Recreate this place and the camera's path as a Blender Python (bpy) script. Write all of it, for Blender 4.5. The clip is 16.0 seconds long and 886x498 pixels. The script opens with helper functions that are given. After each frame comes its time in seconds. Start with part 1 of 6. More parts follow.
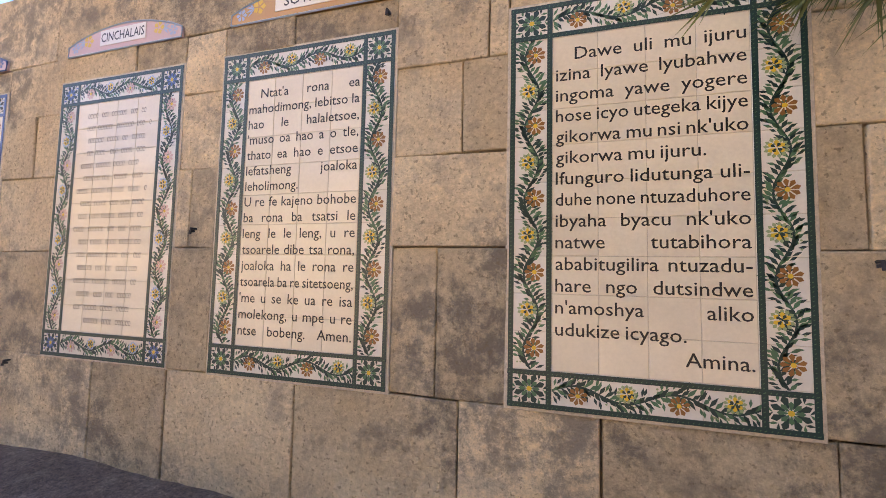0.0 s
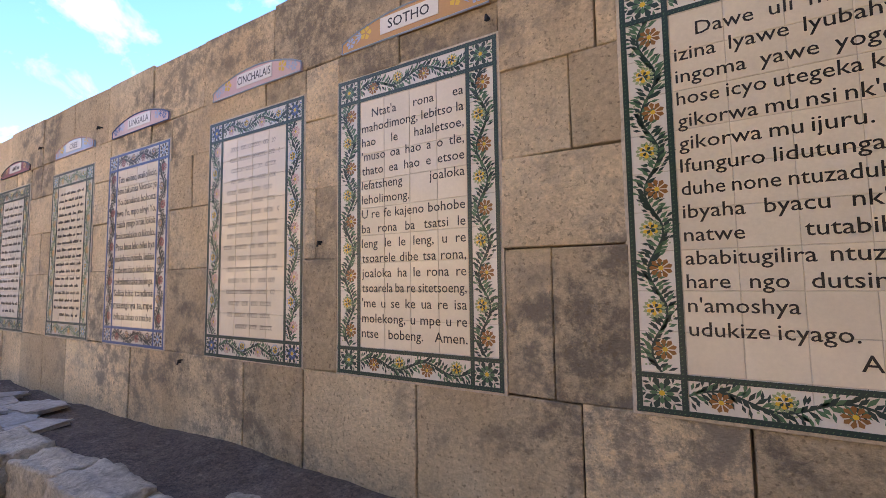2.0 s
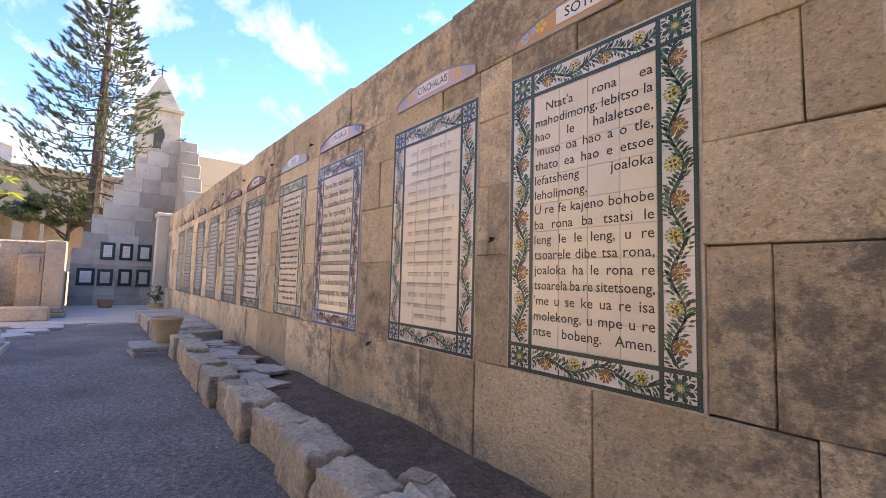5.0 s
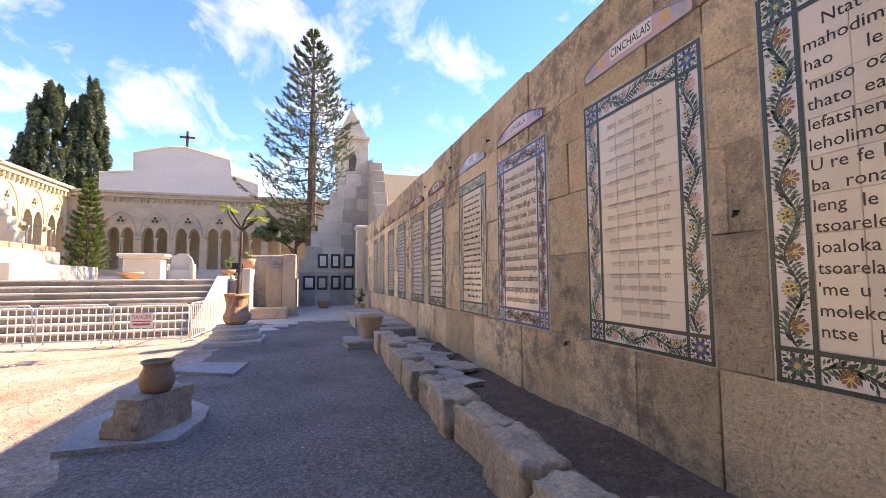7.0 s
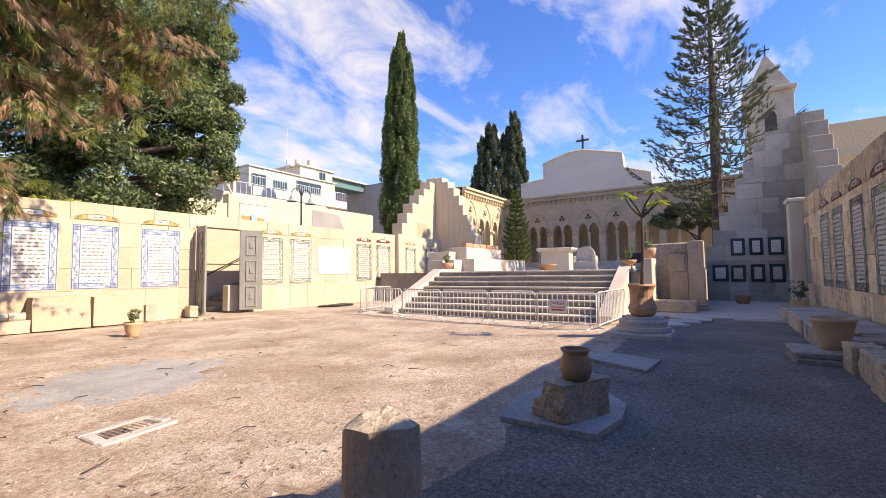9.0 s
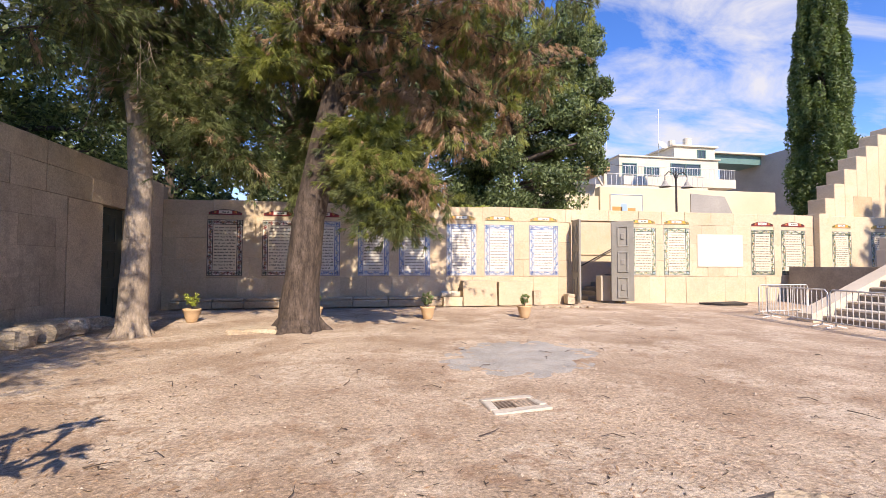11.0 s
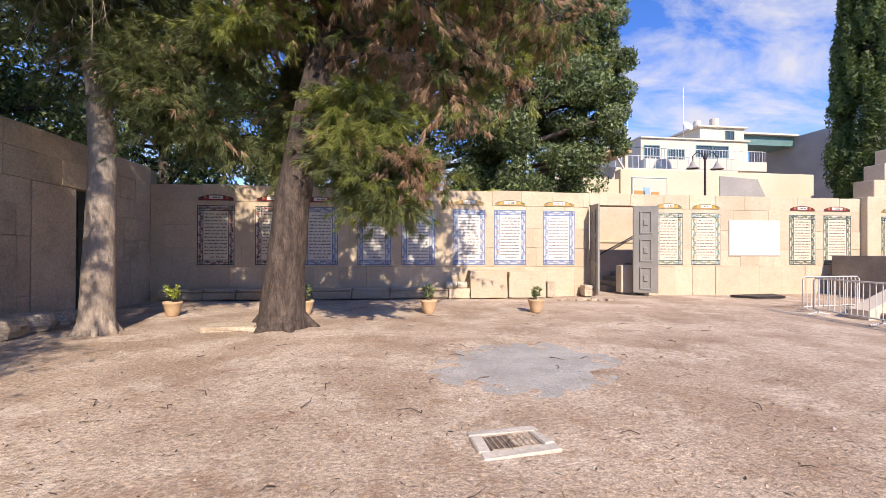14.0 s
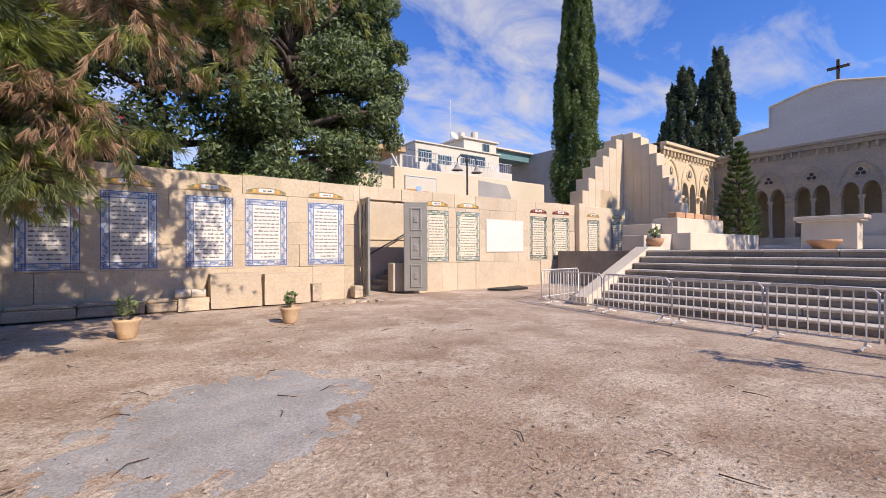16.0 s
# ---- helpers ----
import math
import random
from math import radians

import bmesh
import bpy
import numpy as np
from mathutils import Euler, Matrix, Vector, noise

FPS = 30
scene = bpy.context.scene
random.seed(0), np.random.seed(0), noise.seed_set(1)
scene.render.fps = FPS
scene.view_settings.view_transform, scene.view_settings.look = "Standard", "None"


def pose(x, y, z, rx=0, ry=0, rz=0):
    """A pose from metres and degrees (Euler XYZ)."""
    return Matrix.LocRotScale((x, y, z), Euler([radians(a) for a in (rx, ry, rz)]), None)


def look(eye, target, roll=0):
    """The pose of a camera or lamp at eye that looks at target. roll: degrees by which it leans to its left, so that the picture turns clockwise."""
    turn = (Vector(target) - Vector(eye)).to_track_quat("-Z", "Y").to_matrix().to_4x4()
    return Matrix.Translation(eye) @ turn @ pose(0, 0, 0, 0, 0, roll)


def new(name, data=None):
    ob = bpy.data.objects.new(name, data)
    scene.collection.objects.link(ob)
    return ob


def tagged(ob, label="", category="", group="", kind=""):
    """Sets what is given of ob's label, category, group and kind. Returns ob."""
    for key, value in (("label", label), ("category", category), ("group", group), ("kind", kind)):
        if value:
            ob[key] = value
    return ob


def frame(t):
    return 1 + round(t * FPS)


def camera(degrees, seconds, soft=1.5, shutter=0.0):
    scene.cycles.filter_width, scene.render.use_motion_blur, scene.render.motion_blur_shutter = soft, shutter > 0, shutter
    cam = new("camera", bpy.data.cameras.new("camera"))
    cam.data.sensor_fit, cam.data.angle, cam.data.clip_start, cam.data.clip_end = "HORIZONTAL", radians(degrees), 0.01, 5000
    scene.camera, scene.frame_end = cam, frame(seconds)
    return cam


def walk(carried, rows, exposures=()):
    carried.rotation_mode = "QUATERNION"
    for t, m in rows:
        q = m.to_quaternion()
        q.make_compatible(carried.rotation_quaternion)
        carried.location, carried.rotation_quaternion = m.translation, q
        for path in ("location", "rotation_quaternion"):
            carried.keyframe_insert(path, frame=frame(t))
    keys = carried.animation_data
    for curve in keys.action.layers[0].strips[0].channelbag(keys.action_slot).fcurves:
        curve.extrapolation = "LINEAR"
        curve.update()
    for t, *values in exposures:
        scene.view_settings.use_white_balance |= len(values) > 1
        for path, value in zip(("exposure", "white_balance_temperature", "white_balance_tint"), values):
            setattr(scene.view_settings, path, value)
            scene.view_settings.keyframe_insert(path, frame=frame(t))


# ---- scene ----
cam = camera(92.3, 16.0, 0.7)
PATH = [
    (0, (-0.053, 0.053, 1.364), (-0.649, 1.958, 1.502), 1.25),
    (0.5, (-0.074, 0.038, 1.355), (-0.779, 1.903, 1.502), -0.75),
    (1, (-0.089, 0.032, 1.355), (-0.892, 1.858, 1.501), -1.2),
    (1.5, (-0.112, 0.021, 1.355), (-1.013, 1.801, 1.504), -1.0),
    (2, (-0.126, 0.005, 1.363), (-1.118, 1.735, 1.51), -0.8),
    (2.5, (-0.129, -0.014, 1.363), (-1.207, 1.663, 1.512), -0.4),
    (3, (-0.14, -0.03, 1.354), (-1.31, 1.584, 1.51), 0.3),
    (3.5, (-0.147, -0.045, 1.358), (-1.421, 1.489, 1.51), 0.9),
    (3.7, (-0.152, -0.048, 1.356), (-1.467, 1.452, 1.51), 1.1),
    (5.8, (-0.226, -0.021, 1.328), (-1.934, 1.008, 1.472), 1.2),
    (6, (-0.217, -0.049, 1.324), (-1.972, 0.901, 1.469), 1.05),
    (6.5, (-0.358, -0.051, 1.3), (-2.206, 0.702, 1.439), 0.3),
    (7, (-0.518, -0.065, 1.299), (-2.427, 0.516, 1.435), -0.4),
    (7.5, (-0.659, -0.06, 1.278), (-2.651, 0.052, 1.413), -1.1),
    (8, (-0.768, -0.045, 1.286), (-2.726, -0.431, 1.421), -0.6),
    (8.5, (-0.895, -0.144, 1.269), (-2.737, -0.913, 1.388), -0.45),
    (9, (-1.018, -0.243, 1.277), (-2.692, -1.331, 1.389), -0.75),
    (9.5, (-1.135, -0.323, 1.274), (-2.465, -1.812, 1.389), -0.65),
    (10, (-1.212, -0.435, 1.268), (-2.195, -2.175, 1.377), 0.2),
    (10.2, (-1.224, -0.498, 1.27), (-2.083, -2.301, 1.37), 0.5),
    (12.3, (-1.332, -0.522, 1.457), (-1.137, -2.513, 1.519), -0.8),
    (12.5, (-1.351, -0.573, 1.45), (-1.157, -2.562, 1.506), -0.6),
    (13, (-1.486, -0.795, 1.418), (-1.338, -2.79, 1.458), -0.1),
    (13.5, (-1.591, -1.084, 1.38), (-1.567, -3.084, 1.404), 0.2),
    (14, (-1.722, -1.45, 1.387), (-1.982, -3.433, 1.398), 0.2),
    (14.5, (-1.96, -1.758, 1.393), (-2.526, -3.676, 1.395), 0.55),
    (15, (-2.204, -2.114, 1.348), (-3.05, -3.925, 1.359), 0.45),
    (15.5, (-2.494, -2.434, 1.337), (-3.607, -4.095, 1.354), 0.0),
    (16, (-2.792, -2.688, 1.342), (-3.957, -4.314, 1.349), -0.3),
]
EXPOSURES = [(0.0, 2.48, 9300, 16), (2.0, 2.0, 8800, 17), (3.5, 2.05, 9000, 18), (6.0, 1.82, 8900, 20), (7.0, 1.68, 8800, 21), (7.5, 1.52, 8500, 21), (8.0, 1.25, 8100, 20), (9.0, 0.82, 7800, 18), (10.0, 0.7, 7600, 17), (12.5, 0.65, 7050, 17), (14.0, 0.55, 6950, 18), (16.0, 0.26, 6850, 18)]
walk(cam, [(t, look(eye, target, roll)) for t, eye, target, roll in PATH], EXPOSURES)

# ---- sky and sun ----
SUN_TO = Vector((-0.25, 1.28, 1.0)).normalized()
elevation = math.asin(SUN_TO.z)
azimuth = math.atan2(SUN_TO.x, SUN_TO.y)
world = bpy.data.worlds.new("sky_world")
scene.world = world
world.use_nodes = True
wn, wl = world.node_tree.nodes, world.node_tree.links
wn.clear()
sky = wn.new("ShaderNodeTexSky")
sky.sky_type, sky.sun_disc = "NISHITA", False
sky.sun_elevation, sky.sun_rotation = elevation, azimuth
sky.dust_density, sky.ozone_density, sky.air_density = 0.0, 6.0, 1.0
vivid = wn.new("ShaderNodeHueSaturation")
vivid.inputs["Saturation"].default_value, vivid.inputs["Value"].default_value = 1.2, 1.2
vivid.inputs["Hue"].default_value = 0.514
wl.new(sky.outputs[0], vivid.inputs["Color"])
coord = wn.new("ShaderNodeTexCoord")
split = wn.new("ShaderNodeSeparateXYZ")
wl.new(coord.outputs["Generated"], split.inputs[0])


def wmath(op, a, b=None):
    n = wn.new("ShaderNodeMath")
    n.operation = op
    for k, v in enumerate((a, b)):
        if isinstance(v, (int, float)):
            n.inputs[k].default_value = v
        elif v is not None:
            wl.new(v, n.inputs[k])
    return n.outputs[0]


den = wmath("ADD", wmath("MAXIMUM", split.outputs["Z"], 0.0), 0.22)
flat = wn.new("ShaderNodeCombineXYZ")
wl.new(wmath("DIVIDE", split.outputs["X"], den), flat.inputs[0])
wl.new(wmath("DIVIDE", split.outputs["Y"], den), flat.inputs[1])
cl = wn.new("ShaderNodeTexNoise")
cl.inputs["Scale"].default_value, cl.inputs["Detail"].default_value = 2.1, 10.0
cl.inputs["Roughness"].default_value, cl.inputs["Distortion"].default_value = 0.6, 0.5
squash = wn.new("ShaderNodeMapping")
squash.inputs["Scale"].default_value = (1.0, 1.6, 1.0)
squash.inputs["Location"].default_value = (3.9, 2.6, 0.0)
wl.new(flat.outputs[0], squash.inputs["Vector"])
wl.new(squash.outputs[0], cl.inputs["Vector"])
band = wn.new("ShaderNodeMapRange")
band.inputs["From Min"].default_value, band.inputs["From Max"].default_value = 0.535, 0.77
# the cloud field thickens towards the cloister side and thins out over the panelled wall
lean = wmath("ADD", wmath("MULTIPLY", split.outputs["X"], -0.045), wmath("MULTIPLY", split.outputs["Y"], -0.12))
wl.new(wmath("ADD", cl.outputs["Fac"], lean), band.inputs["Value"])
mix = wn.new("ShaderNodeMix")
mix.data_type = "RGBA"
wl.new(wmath("MULTIPLY", band.outputs[0], 0.9), mix.inputs["Factor"])
wl.new(vivid.outputs[0], mix.inputs[6])
mix.inputs[7].default_value = (3.5, 3.75, 4.2, 1)
bg = wn.new("ShaderNodeBackground")
bg.inputs["Strength"].default_value = 0.15
wl.new(mix.outputs[2], bg.inputs["Color"])
wout = wn.new("ShaderNodeOutputWorld")
wl.new(bg.outputs[0], wout.inputs["Surface"])

sun = new("sun", bpy.data.lights.new("sun", "SUN"))
sun.data.energy, sun.data.angle, sun.data.color = 4.4, radians(0.55), (1.0, 0.93, 0.82)
sun.matrix_world = look((0, 0, 40), tuple(Vector((0, 0, 40)) - SUN_TO))


# ---- materials ----
def surface(name, a, b, rough=0.85, scale=2.0, fine=40.0, bump=0.25, metal=0.0, vary=0.12, spots=0.0, spot=(0.1, 0.09, 0.08), island=False, stretch=(1, 1, 1), fine_amount=0.35, pits=0.0, spot_from=0.52, cells=0.0, cell_scale=60.0, stain=0.0, stain_rgb=(0.2, 0.17, 0.13)):
    m = bpy.data.materials.new(name)
    m.use_nodes = True
    nt = m.node_tree
    n, l = nt.nodes, nt.links
    p = n["Principled BSDF"]
    p.inputs["Roughness"].default_value, p.inputs["Metallic"].default_value = rough, metal
    tc = n.new("ShaderNodeTexCoord")
    geo = n.new("ShaderNodeNewGeometry")
    mp = n.new("ShaderNodeMapping")
    mp.inputs["Scale"].default_value = stretch
    l.new(geo.outputs["Position"], mp.inputs["Vector"])

    def noise_tex(s, detail, rough_n=0.6):
        t = n.new("ShaderNodeTexNoise")
        t.inputs["Scale"].default_value, t.inputs["Detail"].default_value, t.inputs["Roughness"].default_value = s, detail, rough_n
        l.new(mp.outputs[0], t.inputs["Vector"])
        return t

    def ranged(src, lo, hi, to0=0.0, to1=1.0):
        r = n.new("ShaderNodeMapRange")
        for k, v in (("From Min", lo), ("From Max", hi), ("To Min", to0), ("To Max", to1)):
            r.inputs[k].default_value = v
        l.new(src, r.inputs["Value"])
        return r.outputs[0]

    def mixed(fac, c0, c1, mode="MIX"):
        x = n.new("ShaderNodeMix")
        x.data_type, x.blend_type = "RGBA", mode
        for k, v in (("Factor", fac), (6, c0), (7, c1)):
            if hasattr(v, "is_linked"):
                l.new(v, x.inputs[k])
            elif isinstance(v, tuple):
                x.inputs[k].default_value = (*v, 1)
            else:
                x.inputs[k].default_value = v
        return x.outputs[2]

    big, small = noise_tex(scale, 4), noise_tex(fine, 5, 0.7)
    col = mixed(ranged(big.outputs["Fac"], 0.32, 0.68), a, b)
    grain = ranged(small.outputs["Fac"], 0.25, 0.75, 1.0 - fine_amount, 1.0 + fine_amount * 0.6)
    g3 = n.new("ShaderNodeCombineColor")
    for k in range(3):
        l.new(grain, g3.inputs[k])
    col = mixed(1.0, col, g3.outputs[0], "MULTIPLY")
    if spots:
        st = noise_tex(scale * 2.7, 6, 0.75)
        col = mixed(ranged(st.outputs["Fac"], spot_from, spot_from + 0.13, 0.0, spots), col, spot)
    if stain:
        patch = ranged(noise_tex(0.95, 3, 0.5).outputs["Fac"], 0.47, 0.60)
        flecks = ranged(noise_tex(7.0, 9, 0.82).outputs["Fac"], 0.42, 0.60)
        sm = n.new("ShaderNodeMath")
        sm.operation = "MULTIPLY"
        l.new(patch, sm.inputs[0])
        l.new(flecks, sm.inputs[1])
        col = mixed(ranged(sm.outputs[0], 0.08, 0.75, 0.0, stain), col, stain_rgb)
    if pits:
        pt_ = noise_tex(fine * 1.3, 3, 0.5)
        col = mixed(ranged(pt_.outputs["Fac"], 0.60, 0.68, 0.0, pits), col, tuple(c * 0.42 for c in a))
    if cells:
        for k_, am in ((1.0, cells), (0.36, cells * 0.7)):
            vo = n.new("ShaderNodeTexVoronoi")
            vo.inputs["Scale"].default_value = cell_scale * k_
            l.new(mp.outputs[0], vo.inputs["Vector"])
            sepc = n.new("ShaderNodeSeparateColor")
            l.new(vo.outputs["Color"], sepc.inputs[0])
            cv = ranged(sepc.outputs[0], 0.0, 1.0, 1.0 - am, 1.0 + am)
            c3 = n.new("ShaderNodeCombineColor")
            for q_ in range(3):
                l.new(cv, c3.inputs[q_])
            col = mixed(1.0, col, c3.outputs[0], "MULTIPLY")
    if vary:
        if island:
            rnd = geo.outputs["Random Per Island"]
        else:
            oi = n.new("ShaderNodeObjectInfo")
            rnd = oi.outputs["Random"]
        v = ranged(rnd, 0.0, 1.0, 1.0 - vary, 1.0 + vary)
        v3 = n.new("ShaderNodeCombineColor")
        for k in range(3):
            l.new(v, v3.inputs[k])
        col = mixed(1.0, col, v3.outputs[0], "MULTIPLY")
    l.new(col, p.inputs["Base Color"])
    if bump:
        bm_ = n.new("ShaderNodeBump")
        bm_.inputs["Strength"].default_value, bm_.inputs["Distance"].default_value = bump, 0.02
        mx = n.new("ShaderNodeMath")
        mx.operation = "ADD"
        l.new(big.outputs["Fac"], mx.inputs[0])
        l.new(small.outputs["Fac"], mx.inputs[1])
        l.new(mx.outputs[0], bm_.inputs["Height"])
        l.new(bm_.outputs["Normal"], p.inputs["Normal"])
    return m


M = {}
M["ashlar"] = surface("weathered_limestone", (0.64, 0.485, 0.30), (0.81, 0.66, 0.44), 0.9, 1.3, 42, 1.0, vary=0.22, stain=0.85, stain_rgb=(0.235, 0.2, 0.155), spots=0.6, spot=(0.33, 0.275, 0.205), fine_amount=0.30, pits=0.7, spot_from=0.515, cells=0.06, cell_scale=140)
M["ashlar_left"] = surface("cream_limestone", (0.57, 0.455, 0.31), (0.64, 0.525, 0.37), 0.9, 1.1, 30, 0.4, vary=0.10, spots=0.35, spot=(0.55, 0.38, 0.20), fine_amount=0.22, pits=0.3, cells=0.06, cell_scale=50)
M["ashlar_grey"] = surface("grey_limestone", (0.44, 0.375, 0.285), (0.56, 0.485, 0.38), 0.9, 1.0, 30, 0.4, vary=0.26, spots=0.5, spot=(0.24, 0.22, 0.20))
M["ashlar_gate"] = surface("gate_wall_limestone", (0.48, 0.37, 0.25), (0.58, 0.46, 0.32), 0.9, 1.0, 30, 0.5, vary=0.12, stain=0.35, pits=0.4, spots=0.35, spot=(0.26, 0.21, 0.16))
M["mortar"] = surface("mortar", (0.34, 0.26, 0.175), (0.44, 0.345, 0.24), 0.95, 3, 60, 0.3, vary=0)
M["white_stone"] = surface("white_dressed_stone", (0.60, 0.505, 0.375), (0.69, 0.595, 0.455), 0.8, 1.2, 40, 0.15, vary=0.05, fine_amount=0.12)
M["church_stone"] = surface("pale_church_blocks", (0.60, 0.53, 0.46), (0.66, 0.59, 0.52), 0.9, 0.35, 6, 0.2, vary=0.06, stretch=(1, 1, 3.5), fine_amount=0.22)
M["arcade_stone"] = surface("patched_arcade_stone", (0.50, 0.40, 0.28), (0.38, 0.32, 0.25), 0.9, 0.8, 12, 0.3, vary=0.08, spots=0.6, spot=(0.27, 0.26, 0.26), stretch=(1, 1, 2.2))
# lit copy of the arcade stone: sunlight put into a paler, yellower colour
M["arcade_lit"] = surface("sunlit_tone_arcade_stone", (0.66, 0.50, 0.30), (0.70, 0.56, 0.36), 0.9, 0.8, 14, 0.2, vary=0.06, spots=0.2, spot=(0.5, 0.38, 0.25))
M["rock"] = surface("rough_rock", (0.50, 0.395, 0.27), (0.66, 0.545, 0.395), 0.95, 3.0, 30, 1.0, pits=0.5, vary=0.15, spots=0.6, spot=(0.22, 0.19, 0.16), fine_amount=0.45)
M["flag"] = surface("flagstone", (0.37, 0.325, 0.27), (0.52, 0.46, 0.38), 0.9, 3.0, 30, 0.5, vary=0.2, spots=0.4, spot=(0.15, 0.13, 0.12))
M["paving"] = surface("pale_paving", (0.52, 0.46, 0.38), (0.60, 0.54, 0.45), 0.85, 1.4, 30, 0.2, vary=0.08, spots=0.2, spot=(0.36, 0.32, 0.27))
# stair stone, darkened in colour for the shade on the risers
M["stair"] = surface("shaded_stair_stone", (0.25, 0.215, 0.175), (0.38, 0.33, 0.265), 0.9, 1.6, 25, 0.3, vary=0.16, spots=0.5, spot=(0.24, 0.21, 0.18))
# same stone for the treads, sunlight put in as a paler colour
M["stair_top"] = surface("sunlit_tread_stone", (0.60, 0.53, 0.43), (0.68, 0.60, 0.49), 0.9, 1.6, 25, 0.2, vary=0.1)
M["earth"] = surface("dry_earth_and_gravel", (0.40, 0.28, 0.185), (0.64, 0.505, 0.37), 0.95, 0.75, 26, 1.0, vary=0, spots=0.7, spot=(0.31, 0.19, 0.115), fine_amount=0.6, pits=0.5, stain=0.6, stain_rgb=(0.74, 0.63, 0.49), cells=0.22, cell_scale=200)
M["path_gravel"] = surface("dark_grey_path_gravel", (0.19, 0.162, 0.132), (0.31, 0.27, 0.225), 0.95, 0.9, 34, 1.0, vary=0, spots=0.5, spot=(0.26, 0.22, 0.18), fine_amount=0.7, pits=0.5, spot_from=0.56, cells=0.3, cell_scale=170)
M["terracotta_pale"] = surface("pale_sandy_terracotta", (0.56, 0.37, 0.2), (0.66, 0.46, 0.27), 0.8, 6, 60, 0.15, vary=0.1, spots=0.3, spot=(0.6, 0.48, 0.34))
M["soil"] = surface("planter_soil", (0.125, 0.085, 0.058), (0.20, 0.14, 0.10), 0.95, 2.5, 40, 0.9, vary=0, spots=0.4, spot=(0.28, 0.22, 0.16), fine_amount=0.5, cells=0.28, cell_scale=130)
M["pebble"] = surface("pebble_stone", (0.34, 0.27, 0.21), (0.52, 0.43, 0.34), 0.9, 5, 60, 0.2, vary=0.4, island=True)
M["concrete"] = surface("cement_patch", (0.36, 0.34, 0.305), (0.5, 0.475, 0.43), 0.9, 2.2, 45, 0.5, vary=0, spots=0.6, spot=(0.42, 0.33, 0.25), fine_amount=0.45, pits=0.4, cells=0.12, cell_scale=130)
M["terracotta"] = surface("terracotta", (0.52, 0.27, 0.14), (0.62, 0.36, 0.20), 0.75, 6, 60, 0.15, vary=0.12, spots=0.3, spot=(0.60, 0.46, 0.33))
M["clay_dark"] = surface("brown_clay", (0.32, 0.19, 0.105), (0.41, 0.255, 0.145), 0.6, 5, 60, 0.15, vary=0.05)
M["clay_pale"] = surface("pale_clay", (0.50, 0.37, 0.22), (0.58, 0.45, 0.29), 0.8, 5, 60, 0.15, vary=0.05)
M["dark"] = surface("opening_shade", (0.05, 0.045, 0.04), (0.08, 0.07, 0.06), 0.9, 2, 20, 0, vary=0)
M["steel"] = surface("galvanised_steel", (0.72, 0.70, 0.66), (0.80, 0.78, 0.74), 0.45, 6, 60, 0.05, metal=0.2, vary=0.05)
M["iron"] = surface("dark_iron", (0.03, 0.03, 0.03), (0.06, 0.05, 0.05), 0.6, 8, 60, 0.1, metal=0.4, vary=0)
M["green_door"] = surface("dark_green_painted_metal", (0.032, 0.038, 0.028), (0.05, 0.056, 0.042), 0.6, 3, 50, 0.08, vary=0.06, fine_amount=0.15)
M["grey_door"] = surface("grey_painted_metal_door", (0.27, 0.26, 0.22), (0.33, 0.31, 0.27), 0.55, 3, 50, 0.06, vary=0.05, fine_amount=0.12)
M["bark"] = surface("pine_bark", (0.05, 0.036, 0.028), (0.15, 0.112, 0.088), 0.95, 9, 34, 1.0, vary=0, stretch=(1, 1, 0.3), fine_amount=0.6, pits=0.5)
M["bark_pale"] = surface("pale_bark", (0.30, 0.24, 0.18), (0.44, 0.36, 0.28), 0.95, 7, 30, 0.9, vary=0, stretch=(1, 1, 0.4), fine_amount=0.45)
M["plaster"] = surface("white_plaster", (0.58, 0.52, 0.41), (0.66, 0.59, 0.48), 0.85, 0.6, 20, 0.08, vary=0, fine_amount=0.1)
M["render_cream"] = surface("cream_render", (0.62, 0.52, 0.36), (0.68, 0.58, 0.42), 0.9, 0.6, 20, 0.1, vary=0, spots=0.2, spot=(0.5, 0.42, 0.3), fine_amount=0.12)
M["grey_wall"] = surface("grey_concrete_wall", (0.34, 0.32, 0.29), (0.42, 0.39, 0.35), 0.9, 0.7, 20, 0.15, vary=0)
M["wood"] = surface("weathered_wood", (0.40, 0.25, 0.13), (0.50, 0.33, 0.18), 0.7, 4, 40, 0.2, vary=0.1, stretch=(0.3, 1, 1))
M["teal"] = surface("teal_shutter", (0.10, 0.20, 0.19), (0.14, 0.25, 0.23), 0.5, 3, 30, 0, vary=0.05)


def glossy(name, rgb, rough=0.3, vary=0.05, coat=0.0):
    m = surface(name, tuple(c * 0.94 for c in rgb), rgb, rough, 5, 70, 0.03, vary=vary, fine_amount=0.06)
    m.node_tree.nodes["Principled BSDF"].inputs["Coat Weight"].default_value = coat
    return m


M["glaze"] = glossy("cream_glazed_tile", (0.80, 0.70, 0.53), 0.25, 0.05, 0.35)
M["glaze_white"] = glossy("white_glazed_tile", (0.79, 0.745, 0.655), 0.25, 0.04, 0.35)
M["grout"] = surface("tile_grout", (0.56, 0.48, 0.37), (0.66, 0.57, 0.45), 0.9, 5, 60, 0.1, vary=0)
M["ink"] = glossy("black_glaze_ink", (0.02, 0.017, 0.015), 0.35)
M["chain_green"] = glossy("dark_green_glaze", (0.015, 0.045, 0.04), 0.3)
M["leaf_green"] = glossy("green_glaze", (0.07, 0.17, 0.09), 0.3)
M["leaf_pale"] = glossy("pale_green_glaze", (0.30, 0.38, 0.20), 0.3)
